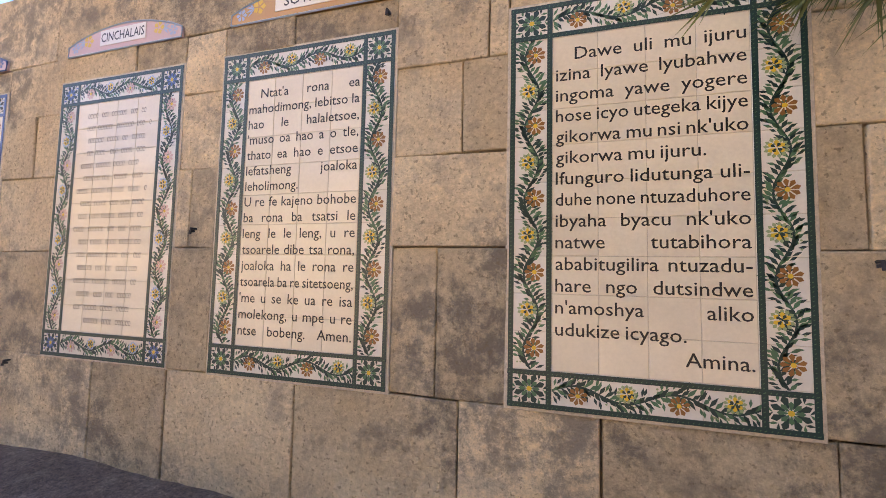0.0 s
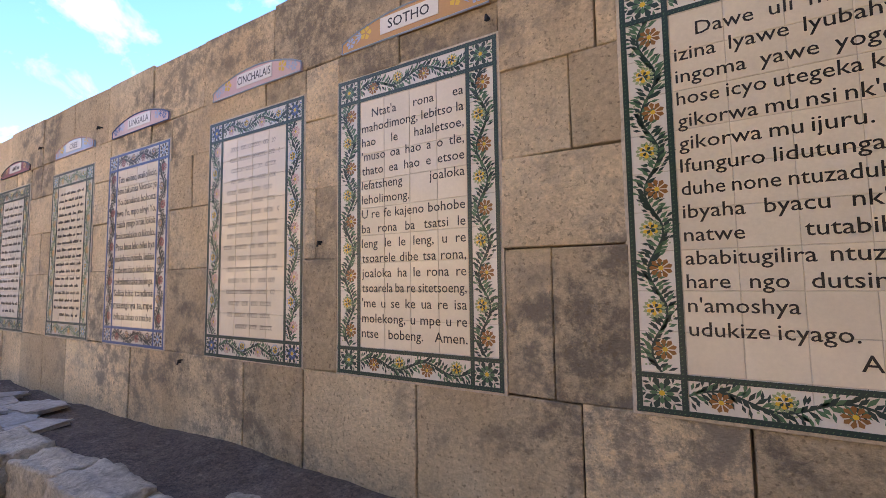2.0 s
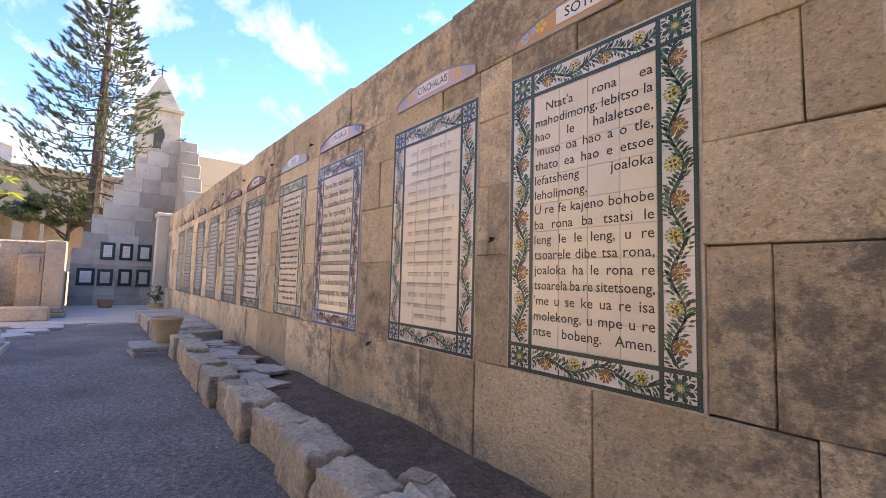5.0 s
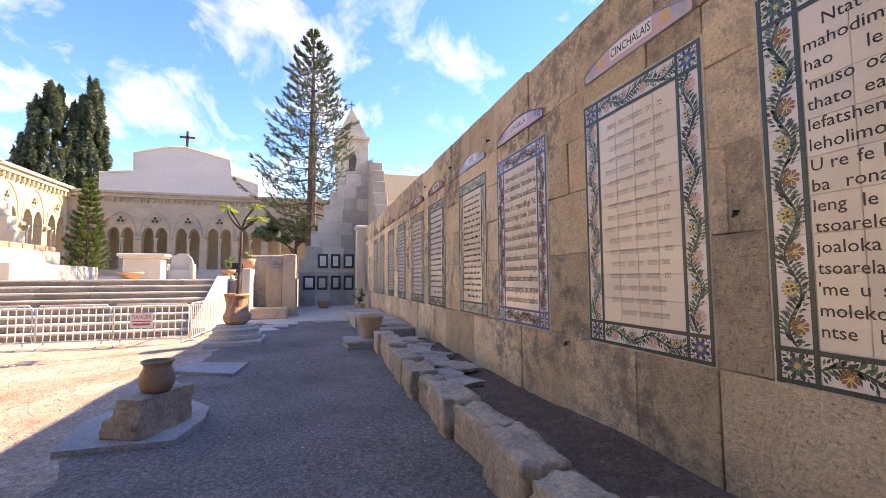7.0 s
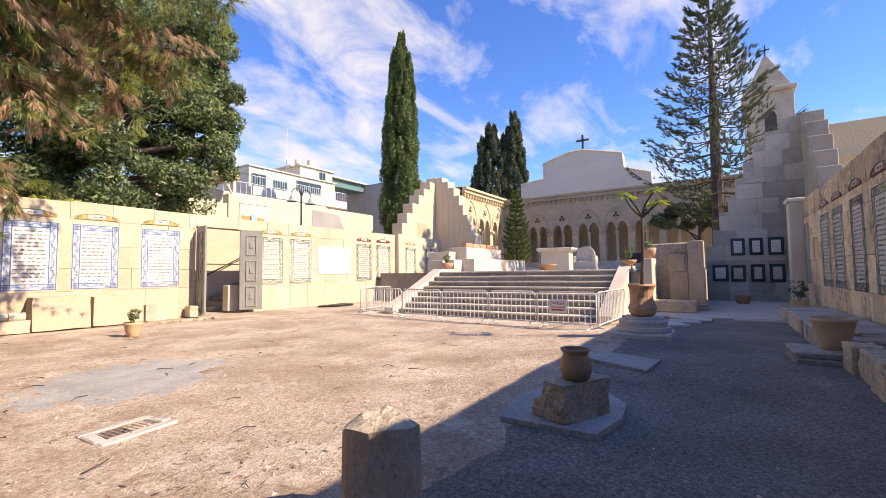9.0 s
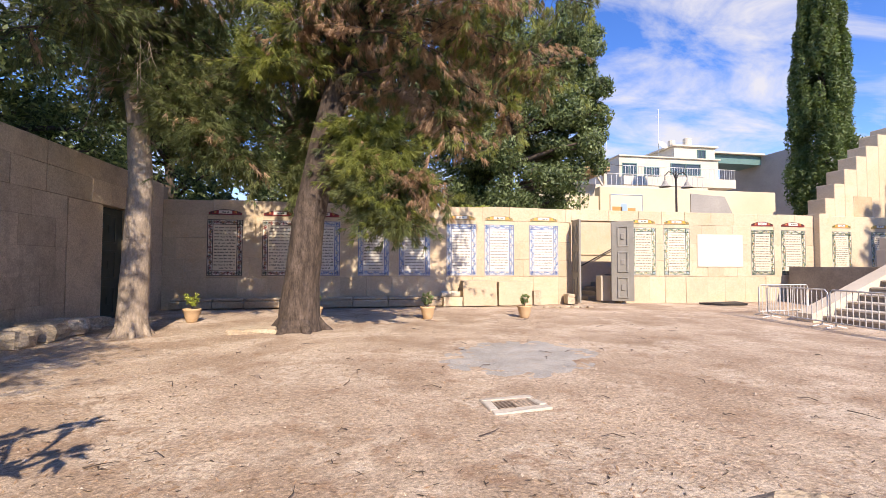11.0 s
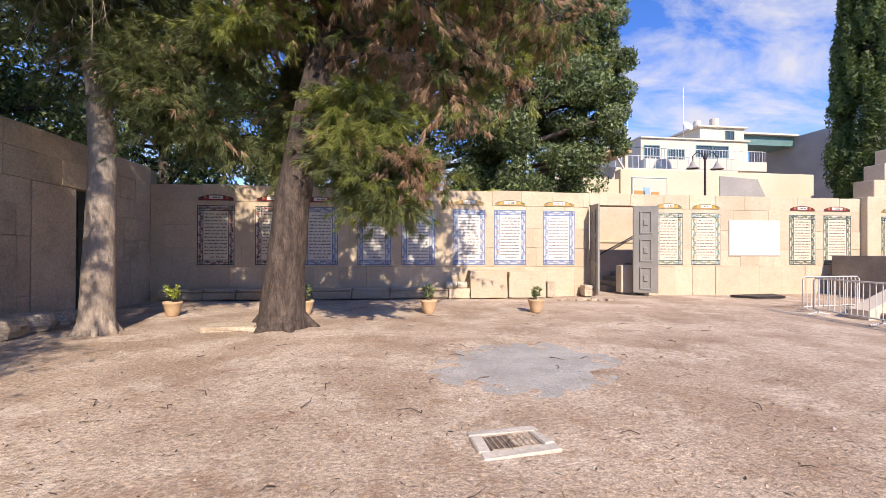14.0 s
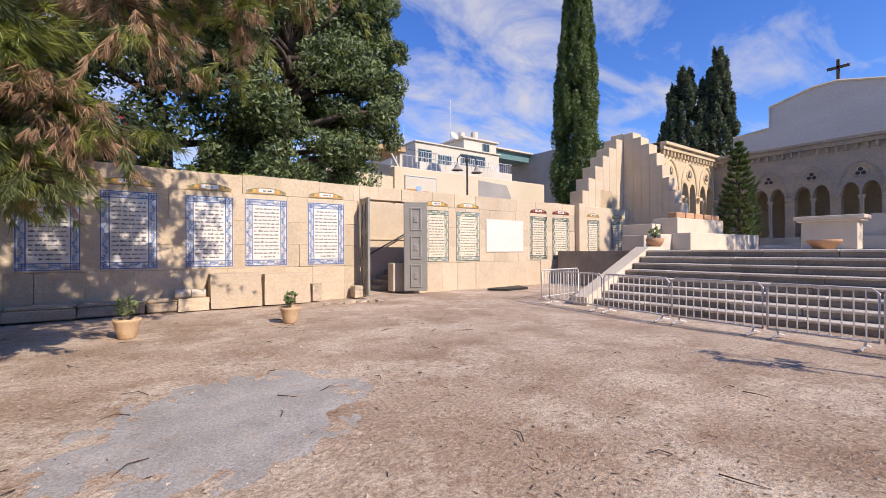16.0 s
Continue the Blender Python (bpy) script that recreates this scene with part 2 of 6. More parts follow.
M["petal_brown"] = glossy("brown_glaze", (0.30, 0.13, 0.035), 0.3)
M["petal_yellow"] = glossy("yellow_glaze", (0.75, 0.50, 0.05), 0.3)
M["blue_glaze"] = glossy("blue_glaze", (0.06, 0.12, 0.30), 0.3)
M["pale_blue"] = glossy("pale_blue_glaze", (0.33, 0.45, 0.60), 0.3)
M["red_glaze"] = glossy("dark_red_glaze", (0.28, 0.04, 0.04), 0.3)
M["pink_glaze"] = glossy("pink_glaze", (0.60, 0.40, 0.36), 0.3)
M["orange_glaze"] = glossy("ochre_glaze", (0.55, 0.30, 0.10), 0.3)
M["sign_red"] = glossy("red_sign_paint", (0.50, 0.10, 0.08), 0.5)
M["sign_white"] = glossy("white_sign_paint", (0.75, 0.72, 0.68), 0.5)


def leafy(name, a, b, rough=0.6, through_=0.25):
    m = surface(name, a, b, rough, 1.2, 30, 0, vary=0.35, island=True, fine_amount=0.2)
    nt = m.node_tree
    p = nt.nodes["Principled BSDF"]
    tr = nt.nodes.new("ShaderNodeBsdfTranslucent")
    tr.inputs["Color"].default_value = (b[0] * 1.4, b[1] * 1.5, b[2], 1)
    mx = nt.nodes.new("ShaderNodeMixShader")
    mx.inputs[0].default_value = through_
    nt.links.new(p.outputs[0], mx.inputs[1])
    nt.links.new(tr.outputs[0], mx.inputs[2])
    nt.links.new(mx.outputs[0], nt.nodes["Material Output"].inputs["Surface"])
    return m


M["needle"] = leafy("pine_needles", (0.065, 0.09, 0.03), (0.195, 0.22, 0.08), 0.6, 0.18)
M["needle_brown"] = leafy("dead_pine_needles", (0.3, 0.18, 0.105), (0.52, 0.35, 0.225), 0.7, 0.18)
M["needle_light"] = leafy("young_pine_needles", (0.17, 0.2, 0.045), (0.32, 0.34, 0.09))
M["leaf_dark"] = leafy("dark_tree_leaves", (0.03, 0.052, 0.02), (0.095, 0.13, 0.052))
M["leaf_mid"] = leafy("evergreen_leaves", (0.09, 0.135, 0.05), (0.265, 0.325, 0.14))
M["leaf_bright"] = leafy("sunlit_shrub_leaves", (0.22, 0.30, 0.05), (0.38, 0.42, 0.08))
M["cypress"] = leafy("cypress_foliage", (0.05, 0.085, 0.023), (0.135, 0.185, 0.055))
M["araucaria"] = leafy("araucaria_foliage", (0.04, 0.06, 0.032), (0.10, 0.125, 0.07))
M["flower_red"] = leafy("red_flowers", (0.50, 0.05, 0.05), (0.6, 0.1, 0.1))
M["twig"] = surface("dead_twigs", (0.13, 0.10, 0.08), (0.21, 0.17, 0.14), 0.9, 5, 40, 0, vary=0)
glass = bpy.data.materials.new("window_glass")
glass.use_nodes = True
gp = glass.node_tree.nodes["Principled BSDF"]
gp.inputs["Base Color"].default_value, gp.inputs["Roughness"].default_value = (0.05, 0.07, 0.08, 1), 0.06
M["glass"] = glass


# ---- mesh helpers ----
class Shape:
    """Gathers faces, each with the number of its material."""

    def __init__(self):
        self.v, self.f, self.m = [], [], []

    def add(self, verts, faces, mi=0):
        k = len(self.v)
        self.v.extend(tuple(p) for p in verts)
        for q in faces:
            self.f.append(tuple(k + i for i in q))
            self.m.append(mi)
        return self

    def box(self, x0, x1, y0, y1, z0, z1, mi=0, c=0.0, jit=0.0, rng=None):
        X, Y, Z = (x0, x1), (y0, y1), (z0, z1)
        if c <= 0:
            vs = [(X[i], Y[j], Z[k]) for k in (0, 1) for j in (0, 1) for i in (0, 1)]
            return self.add(vs, [(0, 2, 3, 1), (4, 5, 7, 6), (0, 1, 5, 4), (2, 6, 7, 3), (0, 4, 6, 2), (1, 3, 7, 5)], mi)
        c = min(c, (x1 - x0) * 0.45, (y1 - y0) * 0.45, (z1 - z0) * 0.45)
        vs, idx = [], {}
        for i in (0, 1):
            for j in (0, 1):
                for k in (0, 1):
                    p = [X[i], Y[j], Z[k]]
                    if jit and rng:
                        p = [a + rng.uniform(-jit, jit) for a in p]
                    s = (1 - 2 * i, 1 - 2 * j, 1 - 2 * k)
                    for ax in range(3):
                        q = [p[d] + (0 if d == ax else s[d] * c) for d in range(3)]
                        idx[i, j, k, ax] = len(vs)
                        vs.append(q)
        fs = []
        for ax in range(3):
            a, b = [d for d in range(3) if d != ax]
            for e in (0, 1):
                loop = []
                for u, w in ((0, 0), (1, 0), (1, 1), (0, 1)):
                    key = [0, 0, 0]
                    key[ax], key[a], key[b] = e, u, w
                    loop.append(idx[(*key, ax)])
                fs.append(loop if (e == 1) == (ax != 1) else loop[::-1])
            for u in (0, 1):
                for w in (0, 1):
                    k0, k1 = [0, 0, 0], [0, 0, 0]
                    k0[ax], k1[ax] = 0, 1
                    k0[a] = k1[a] = u
                    k0[b] = k1[b] = w
                    q = [idx[(*k0, a)], idx[(*k1, a)], idx[(*k1, b)], idx[(*k0, b)]]
                    fs.append(q)
        for i in (0, 1):
            for j in (0, 1):
                for k in (0, 1):
                    fs.append([idx[i, j, k, 0], idx[i, j, k, 1], idx[i, j, k, 2]])
        return self.add(vs, fs, mi)

    def prism(self, poly, axis, lo, hi, mi=0):
        """A closed outline of (a, b) pairs, drawn out along the axis; the pairs are the other two axes in order."""
        n = len(poly)

        def at(p, d):
            q = list(p)
            q.insert(axis, d)
            return q
        vs = [at(p, lo) for p in poly] + [at(p, hi) for p in poly]
        fs = [list(range(n))[::-1], list(range(n, 2 * n))] + [[i, (i + 1) % n, n + (i + 1) % n, n + i] for i in range(n)]
        return self.add(vs, fs, mi)

    def lathe(self, prof, seg=20, at=(0, 0, 0), mi=0, wob=0.0, rng=None):
        vs = []
        for r, z in prof:
            for k in range(seg):
                a = math.tau * k / seg
                rr = r * (1 + (rng.uniform(-wob, wob) if rng else 0))
                vs.append((at[0] + rr * math.cos(a), at[1] + rr * math.sin(a), at[2] + z))
        fs = [(j * seg + k, j * seg + (k + 1) % seg, (j + 1) * seg + (k + 1) % seg, (j + 1) * seg + k) for j in range(len(prof) - 1) for k in range(seg)]
        fs.append(tuple(range(seg))[::-1])
        return self.add(vs, fs, mi)

    def tube(self, pts, radii, seg=8, mi=0, wob=0.0, rng=None):
        pts = [Vector(p) for p in pts]
        vs = []
        for i, p in enumerate(pts):
            d = (pts[min(i + 1, len(pts) - 1)] - pts[max(i - 1, 0)]).normalized()
            u = d.orthogonal().normalized() if abs(d.z) > 0.99 else d.cross(Vector((0, 0, 1))).normalized()
            w = d.cross(u)
            r = radii[i] if isinstance(radii, (list, tuple)) else radii
            for k in range(seg):
                a = math.tau * k / seg
                rr = r * (1 + (rng.uniform(-wob, wob) if rng else 0))
                vs.append(p + u * (rr * math.cos(a)) + w * (rr * math.sin(a)))
        fs = [(j * seg + k, j * seg + (k + 1) % seg, (j + 1) * seg + (k + 1) % seg, (j + 1) * seg + k) for j in range(len(pts) - 1) for k in range(seg)]
        fs += [tuple(range(seg))[::-1], tuple(range((len(pts) - 1) * seg, len(pts) * seg))]
        return self.add(vs, fs, mi)

    def mesh(self, name, mats, smooth=False, fix=True):
        me = bpy.data.meshes.new(name)
        me.from_pydata(self.v, [], self.f)
        for m in mats:
            me.materials.append(M[m])
        me.polygons.foreach_set("material_index", self.m)
        if smooth:
            me.polygons.foreach_set("use_smooth", [True] * len(self.f))
        me.update()
        if fix and len(self.f) < 3000:
            b = bmesh.new()
            b.from_mesh(me)
            bmesh.ops.recalc_face_normals(b, faces=b.faces)
            b.to_mesh(me)
            b.free()
        return me


def part(name, shape, mats, parent=None, label="", smooth=False, at=None):
    me = shape if isinstance(shape, bpy.types.Mesh) else shape.mesh(name, mats, smooth)
    ob = new(name, me)
    if parent is not None:
        ob.parent = parent
    if at is not None:
        ob.matrix_basis = at
    if label:
        tagged(ob, label)
    return ob


def thing(name, label, category, at=None, group="", kind=""):
    ob = new(name)
    ob.empty_display_size = 0.1
    if at is not None:
        ob.matrix_basis = at
    return tagged(ob, label, category, group, kind)


def structure(name, shape, mats, label, category, smooth=False):
    return tagged(part(name, shape, mats, smooth=smooth), label, category, kind="structure")


def blob(rng, sx, sy, sz, cuts=3, rough=0.12, seedv=0.0, square=0.75):
    """A rough boulder or hewn block, resting on z = 0."""
    s = Shape()
    n = cuts + 1
    idx = {}
    for i in range(n + 1):
        for j in range(n + 1):
            for k in range(n + 1):
                if 0 in (i, j, k) or n in (i, j, k):
                    p = Vector((2 * i / n - 1, 2 * j / n - 1, 2 * k / n - 1))
                    r = p.normalized() * (1.25)
                    q = p * square + r * (1 - square)
                    d = noise.noise(Vector((q.x * 1.3 + seedv, q.y * 1.3 - seedv, q.z * 1.3 + 2 * seedv)))
                    d2 = noise.noise(q * 3.7 + Vector((seedv, seedv, 0)))
                    q = q * (1 + rough * d + rough * 0.5 * d2)
                    idx[i, j, k] = len(s.v)
                    s.v.append((q.x * sx / 2, q.y * sy / 2, max(0.0, (q.z + 1) * sz / 2)))
    for ax in range(3):
        a, b = [d for d in range(3) if d != ax]
        for e in (0, n):
            for u in range(n):
                for w in range(n):
                    q = []
                    for du, dw in ((0, 0), (1, 0), (1, 1), (0, 1)):
                        key = [0, 0, 0]
                        key[ax], key[a], key[b] = e, u + du, w + dw
                        q.append(idx[tuple(key)])
                    s.f.append(tuple(q))
                    s.m.append(0)
    return s


# ---- ground ----
def ground_z(x, y):
    t = min(1.0, max(0.0, (y + 4.0) / 2.6))
    s = t * t * (3 - 2 * t)
    return 0.09 * s + 0.02 * noise.noise(Vector((x * 0.5, y * 0.5, 0))) + 0.008 * noise.noise(Vector((x * 2.3, y * 2.3, 4)))


def spaced(lo, hi, step, far):
    a = list(np.arange(lo, hi + step / 2, step))
    out_lo, out_hi = [], []
    d, p, q = step, lo, hi
    while p > -far:
        d *= 1.5
        p, q = p - d, q + d
        out_lo.append(p)
        out_hi.append(q)
    return out_lo[::-1] + [float(v) for v in a] + out_hi


gx, gy = spaced(-12.0, 5.0, 0.13, 900.0), spaced(-14.2, 2.2, 0.13, 900.0)
gs = Shape()
near = lambda x, y: -30 < x < 30 and -30 < y < 30
gs.v = [(x, y, ground_z(x, y) if near(x, y) else 0.0) for y in gy for x in gx]
W = len(gx)
gs.f = [(j * W + i, j * W + i + 1, (j + 1) * W + i + 1, (j + 1) * W + i) for j in range(len(gy) - 1) for i in range(W - 1)]
gs.m = [0] * len(gs.f)
structure("ground", gs, ["earth"], "dry gravelly earth courtyard ground, trodden and dusty", "ground", smooth=True)

ps = Shape()
pnx, pny = 150, 26
for j in range(pny + 1):
    for i in range(pnx + 1):
        px = -13.3 + 18.5 * i / pnx
        edge = -1.72 + 0.2 * noise.noise(Vector((px * 0.7, 0, 5))) + 0.12 * noise.noise(Vector((px * 3.1, 0, 9)))
        py = edge + (1.5 - edge) * j / pny
        ps.v.append((px, py, ground_z(px, py) + 0.005 - (0.012 if j == 0 else 0)))
ps.f = [(j * (pnx + 1) + i, j * (pnx + 1) + i + 1, (j + 1) * (pnx + 1) + i + 1, (j + 1) * (pnx + 1) + i) for j in range(pny) for i in range(pnx)]
ps.m = [0] * len(ps.f)
structure("path", ps, ["path_gravel"], "dark grey gravel path along the panelled wall", "path", smooth=True)

RW = 1.83      # face of the panelled wall beside the path
LW = -14.12    # face of the sunny wall across the courtyard
TOP = 3.23


def ashlar(parent, rects, axis, face, outward, depth, mat, rng, c=0.0045, joint=0.0024, proud=0.006, name="block"):
    """Dressed blocks on a wall face; rects are (u0, u1, z0, z1), axis 1: the wall runs along x, axis 0: along y."""
    for u0, u1, z0, z1 in rects:
        if u1 - u0 < 0.03 or z1 - z0 < 0.03:
            continue
        s = Shape()
        p = rng.uniform(-proud, proud)
        f0, f1 = face - outward * depth, face + outward * p
        lo, hi = min(f0, f1), max(f0, f1)
        j = joint * rng.uniform(0.6, 1.5)
        if axis == 1:
            s.box(u0 + j, u1 - j, lo, hi, z0 + j, z1 - j, 0, c, 0.0045, rng)
        else:
            s.box(lo, hi, u0 + j, u1 - j, z0 + j, z1 - j, 0, c, 0.0045, rng)
        part(name, s, [mat], parent)


def cut(lo, hi, width, rng, spread=0.25):
    out, p = [], lo
    while p < hi - 1e-6:
        q = p + width * rng.uniform(1 - spread, 1 + spread)
        if hi - q < width * 0.5:
            q = hi
        out.append((p, min(q, hi)))
        p = q
    return out


def minus(rects, holes):
    """Rectangles less the holes cut into them."""
    for h0, h1, v0, v1 in holes:
        nxt = []
        for a0, a1, b0, b1 in rects:
            if a1 <= h0 or a0 >= h1 or b1 <= v0 or b0 >= v1:
                nxt.append((a0, a1, b0, b1))
                continue
            if a0 < h0:
                nxt.append((a0, h0, b0, b1))
            if a1 > h1:
                nxt.append((h1, a1, b0, b1))
            m0, m1 = max(a0, h0), min(a1, h1)
            if b0 < v0:
                nxt.append((m0, m1, b0, v0))
            if b1 > v1:
                nxt.append((m0, m1, v1, b1))
        rects = nxt
    return rects


# the long panelled wall beside the path: panels by their left end as one faces them
R_PANELS = [(-0.32, 0.735), (-1.865, -0.862), (-3.14, -2.155), (-4.69, -3.685), (-5.955, -5.01), (-7.59, -6.60), (-8.91, -7.90), (-10.39, -9.45), (-11.76, -10.88), (-13.24, -12.36), (-14.56, -13.63), (-16.86, -16.2)]
PZ0, PZ1 = 0.855, 2.53
core = Shape().box(-17.0, 5.6, RW + 0.05, RW + 0.42, -0.3, TOP - 0.02)
wall_right = structure("wall_right", core, ["mortar"], "long weathered limestone block wall set with tiled prayer panels", "wall")
wall_left_core = Shape()
# ---- the sunny wall across the courtyard ----
L_PANELS = [(2.55, 3.54), (0.99, 1.99), (-0.30, 0.70), (-1.83, -0.86), (-3.14, -2.14), (-4.67, -3.68), (-5.96, -4.955), (-7.53, -6.51), (-11.21, -10.24), (-12.56, -11.53), (-16.11, -15.12), (-17.50, -16.43)]
LZ0, LZ1 = 0.98, 2.655
DOOR = (-9.87, -8.02, 0.02, 2.86)
for a, b in ((5.0, DOOR[1]), (DOOR[0], -17.9)):
    wall_left_core.box(b, a, LW - 0.45, LW - 0.05, -0.3, 3.22)
wall_left_core.box(DOOR[0], DOOR[1], LW - 0.45, LW - 0.05, DOOR[3], 3.22)
wall_left = structure("wall_left", wall_left_core, ["mortar"], "sunlit cream limestone wall with tiled prayer panels and a doorway", "wall")

# gate wall that closes the courtyard on the side of the pines
gate_core = Shape()
GX = 4.75
gate_core.box(GX + 0.04, GX + 0.5, -10.15, -7.75, -0.3, 3.62).box(GX + 0.04, GX + 0.5, -14.5, -12.4, -0.3, 3.62).box(GX + 0.04, GX + 0.5, -12.4, -10.15, 2.68, 3.62).box(GX + 0.04, GX + 0.5, -11.3, -10.15, -0.3, 2.68)
wall_gate = structure("wall_gate", gate_core, ["mortar"], "shaded limestone wall beside the courtyard gateway", "wall")
rng = random.Random(5)
rects = [(a, b, z0, z1) for z0, z1 in ((-0.1, 0.55), (0.55, 1.1), (1.1, 1.65), (1.65, 2.2), (2.2, 2.68), (2.68, 3.2), (3.2, 3.66)) for a, b in cut(-14.12, -7.72, 0.75, rng)]
rects = minus(rects, [(-12.4, -10.15, -0.2, 2.68)])
rects += [(-11.3, -10.17, -0.1, 2.66)]
ashlar(wall_gate, rects, 0, GX, -1, 0.06, "ashlar_gate", rng)
back_wall = Shape().box(5.2, 5.6, -3.6, 2.2, -0.3, 3.5)
structure("wall_back", back_wall, ["ashlar_gate"], "plain limestone wall closing the courtyard", "wall")

# ---- platform, stair and end walls ----
PF = 1.32
plat = Shape().box(-29.0, -14.5, -9.3, -2.75, -0.2, PF - 0.03).box(-29.0, -16.5, -13.9, -9.3, -0.2, PF - 0.03).box(-29, -15.5, -2.75, -0.75, -0.2, PF - 0.03)
platform = structure("platform", plat, ["stair"], "raised stone terrace in front of the cloister", "terrace")
rng = random.Random(11)
for i in range(8):
    x1 = -11.8 - 0.34 * i
    z1 = 0.165 * (i + 1)
    for a, b in cut(-8.95, -2.75, 1.25, rng):
        # each block: riser toned for shade below, tread toned for sun on top
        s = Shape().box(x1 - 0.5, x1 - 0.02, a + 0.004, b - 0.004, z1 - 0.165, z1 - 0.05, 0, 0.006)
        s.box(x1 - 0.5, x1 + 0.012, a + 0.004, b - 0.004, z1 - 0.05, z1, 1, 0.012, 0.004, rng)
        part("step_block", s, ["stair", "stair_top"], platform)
base = Shape().box(-14.6, -11.8, -8.95, -2.75, -0.2, 0.02)
for i in range(8):
    base.box(-14.6, -11.84 - 0.34 * i, -8.95, -2.75, 0.165 * i - 0.1, 0.165 * i + 0.1)
part("stair_core", base, ["mortar"], platform)
for y0, y1 in ((-9.35, -8.96), (-2.74, -2.42)):
    part("stair_ramp", Shape().prism([(-11.5, 0.0), (-11.5, 0.2), (-14.35, 1.42), (-15.2, 1.42), (-15.2, 0.0)], 1, y0, y1), ["white_stone"], platform)
pv = Shape()
for a, b in cut(-29, -14.5, 0.9, rng):
    for c_, d_ in cut(-9.3, -2.75, 1.1, rng):
        pv.box(a + 0.004, b - 0.004, c_ + 0.004, d_ - 0.004, PF - 0.05, PF, 0, 0.004)
part("terrace_paving", pv, ["paving"], platform)["kind"] = "stuff"

# stepped corner at the end of the path
rng = random.Random(7)
EX = -20.0
steps = [(-0.68, 0.1, 2.1), (-0.42, 0.1, 2.75), (-0.2, 0.1, 3.4), (0.1, 0, 3.95), (0.35, 0, 4.6), (0.62, 0, 5.2), (0.95, 0, 5.75), (1.3, 0, 6.2), (1.75, 0, 6.55)]
end = Shape()
for k, (y0, _, h) in enumerate(steps):
    y1 = steps[k + 1][0] if k + 1 < len(steps) else 2.5
    end.box(EX - 0.6, EX - 0.05, y0, y1, -0.2, h)
wall_end = structure("wall_end", end, ["ashlar_grey"], "tall stepped grey limestone wall with seven small tiled plaques", "wall")
rects = []
for z0, z1 in [(-0.1 + 0.56 * k, 0.46 + 0.56 * k) for k in range(12)]:
    lo = next((y0 for y0, _, h in steps if h >= z1 - 0.1), None)
    if lo is not None:
        rects += [(a, b, z0, z1) for a, b in cut(lo, 2.5, 0.75, rng)]
ashlar(wall_end, rects, 0, EX, 1, 0.06, "ashlar_grey", rng)
flank = Shape()
hs = [(-20.6, 6.6), (-19.7, 6.1), (-19.2, 5.5), (-18.7, 4.9), (-18.2, 4.3), (-17.7, 3.7)]
for k, (x0, h) in enumerate(hs):
    x1 = hs[k + 1][0] if k + 1 < len(hs) else -17.0
    flank.box(x0, x1, 2.3, 2.9, -0.2, h, 0, 0.02)
structure("wall_flank", flank, ["ashlar_grey"], "stepped broken limestone wall behind the panelled wall", "wall")
pil = Shape().box(-17.45, -16.88, 1.5, 2.25, 0.0, 3.2, 0, 0.015)
pil.box(-17.5, -16.8, 1.42, 2.25, 0.0, 0.18, 0, 0.02).box(-17.47, -16.84, 1.46, 2.25, 0.18, 0.28, 0, 0.02).box(-17.5, -16.82, 1.45, 2.25, 3.2, 3.32, 0, 0.02)
structure("pillar_end", pil, ["white_stone"], "pale limestone corner pillar with a moulded base", "pillar")
pav = Shape().box(-19.95, -13.2, -2.4, 1.85, -0.1, 0.12)
structure("pavement_end", pav, ["paving"], "pale stone paving before the stepped wall", "pavement")

# far wall behind the stepped corner, sunlight painted in as a golden tone
structure("wall_far", Shape().box(-27.6, -27, 3.0, 14, 0, 7.9).box(-27.0, -26.9, 3.0, 14, 6.3, 6.42), ["arcade_lit"], "high building wall toned golden as if sunlit, behind the stepped corner", "wall")

# stepped corner on the far side of the stair
rng = random.Random(17)
lc = Shape()
st = [(-18.45, 3.35), (-18.95, 4.0), (-19.4, 4.6), (-19.9, 5.2), (-20.5, 5.75), (-21.0, 6.2), (-21.6, 6.7), (-22.2, 7.05)]
for k, (x1, h) in enumerate(st):
    x0 = st[k + 1][0] if k + 1 < len(st) else -22.9
    lc.box(x0, x1, -15.2, -14.5, -0.2, h, 0, 0.015)
wall_corner = structure("wall_corner", lc, ["ashlar_left"], "sunlit stepped corner of an unfinished stone wall", "wall")
rc = Shape()
s2 = [(-14.5, 7.0), (-14.0, 6.7), (-13.6, 6.3), (-13.2, 5.8), (-12.85, 5.2), (-12.6, 4.6), (-12.3, 4.0), (-12.05, 3.4), (-11.8, 2.8)]
for k, (y0, h) in enumerate(s2):
    y1 = s2[k + 1][0] if k + 1 < len(s2) else -11.4
    rc.box(-22.9, -22.2, y0, y1, 0, h, 0, 0.015)
part("stepped_return", rc, ["ashlar_left"], wall_corner)
part("niche_back", Shape().box(-21.2, -20.3, -14.52, -14.494, 3.08, 4.12), ["clay_pale"], wall_corner, "ochre patch of unfaced stone")
structure("wall_left_end", Shape().box(-22.3, -18.4, -14.6, LW - 0.1, -0.2, 3.25, 0, 0.01).box(-18.45, -17.9, LW - 0.4, LW + 0.22, -0.2, 3.3, 0, 0.015), ["ashlar_left"], "cream limestone wall end with a projecting pier", "wall")


# ---- cloister ----
def lancet(u, c, hw, spring, rise):
    """Height of a pointed opening at u, or None outside it."""
    d = abs(u - c)
    if d >= hw:
        return None
    return spring + rise * math.sqrt(max(0.0, 1 - ((d / hw) * 0.5 + 0.5 * (d / hw) ** 2) ** 1.3))


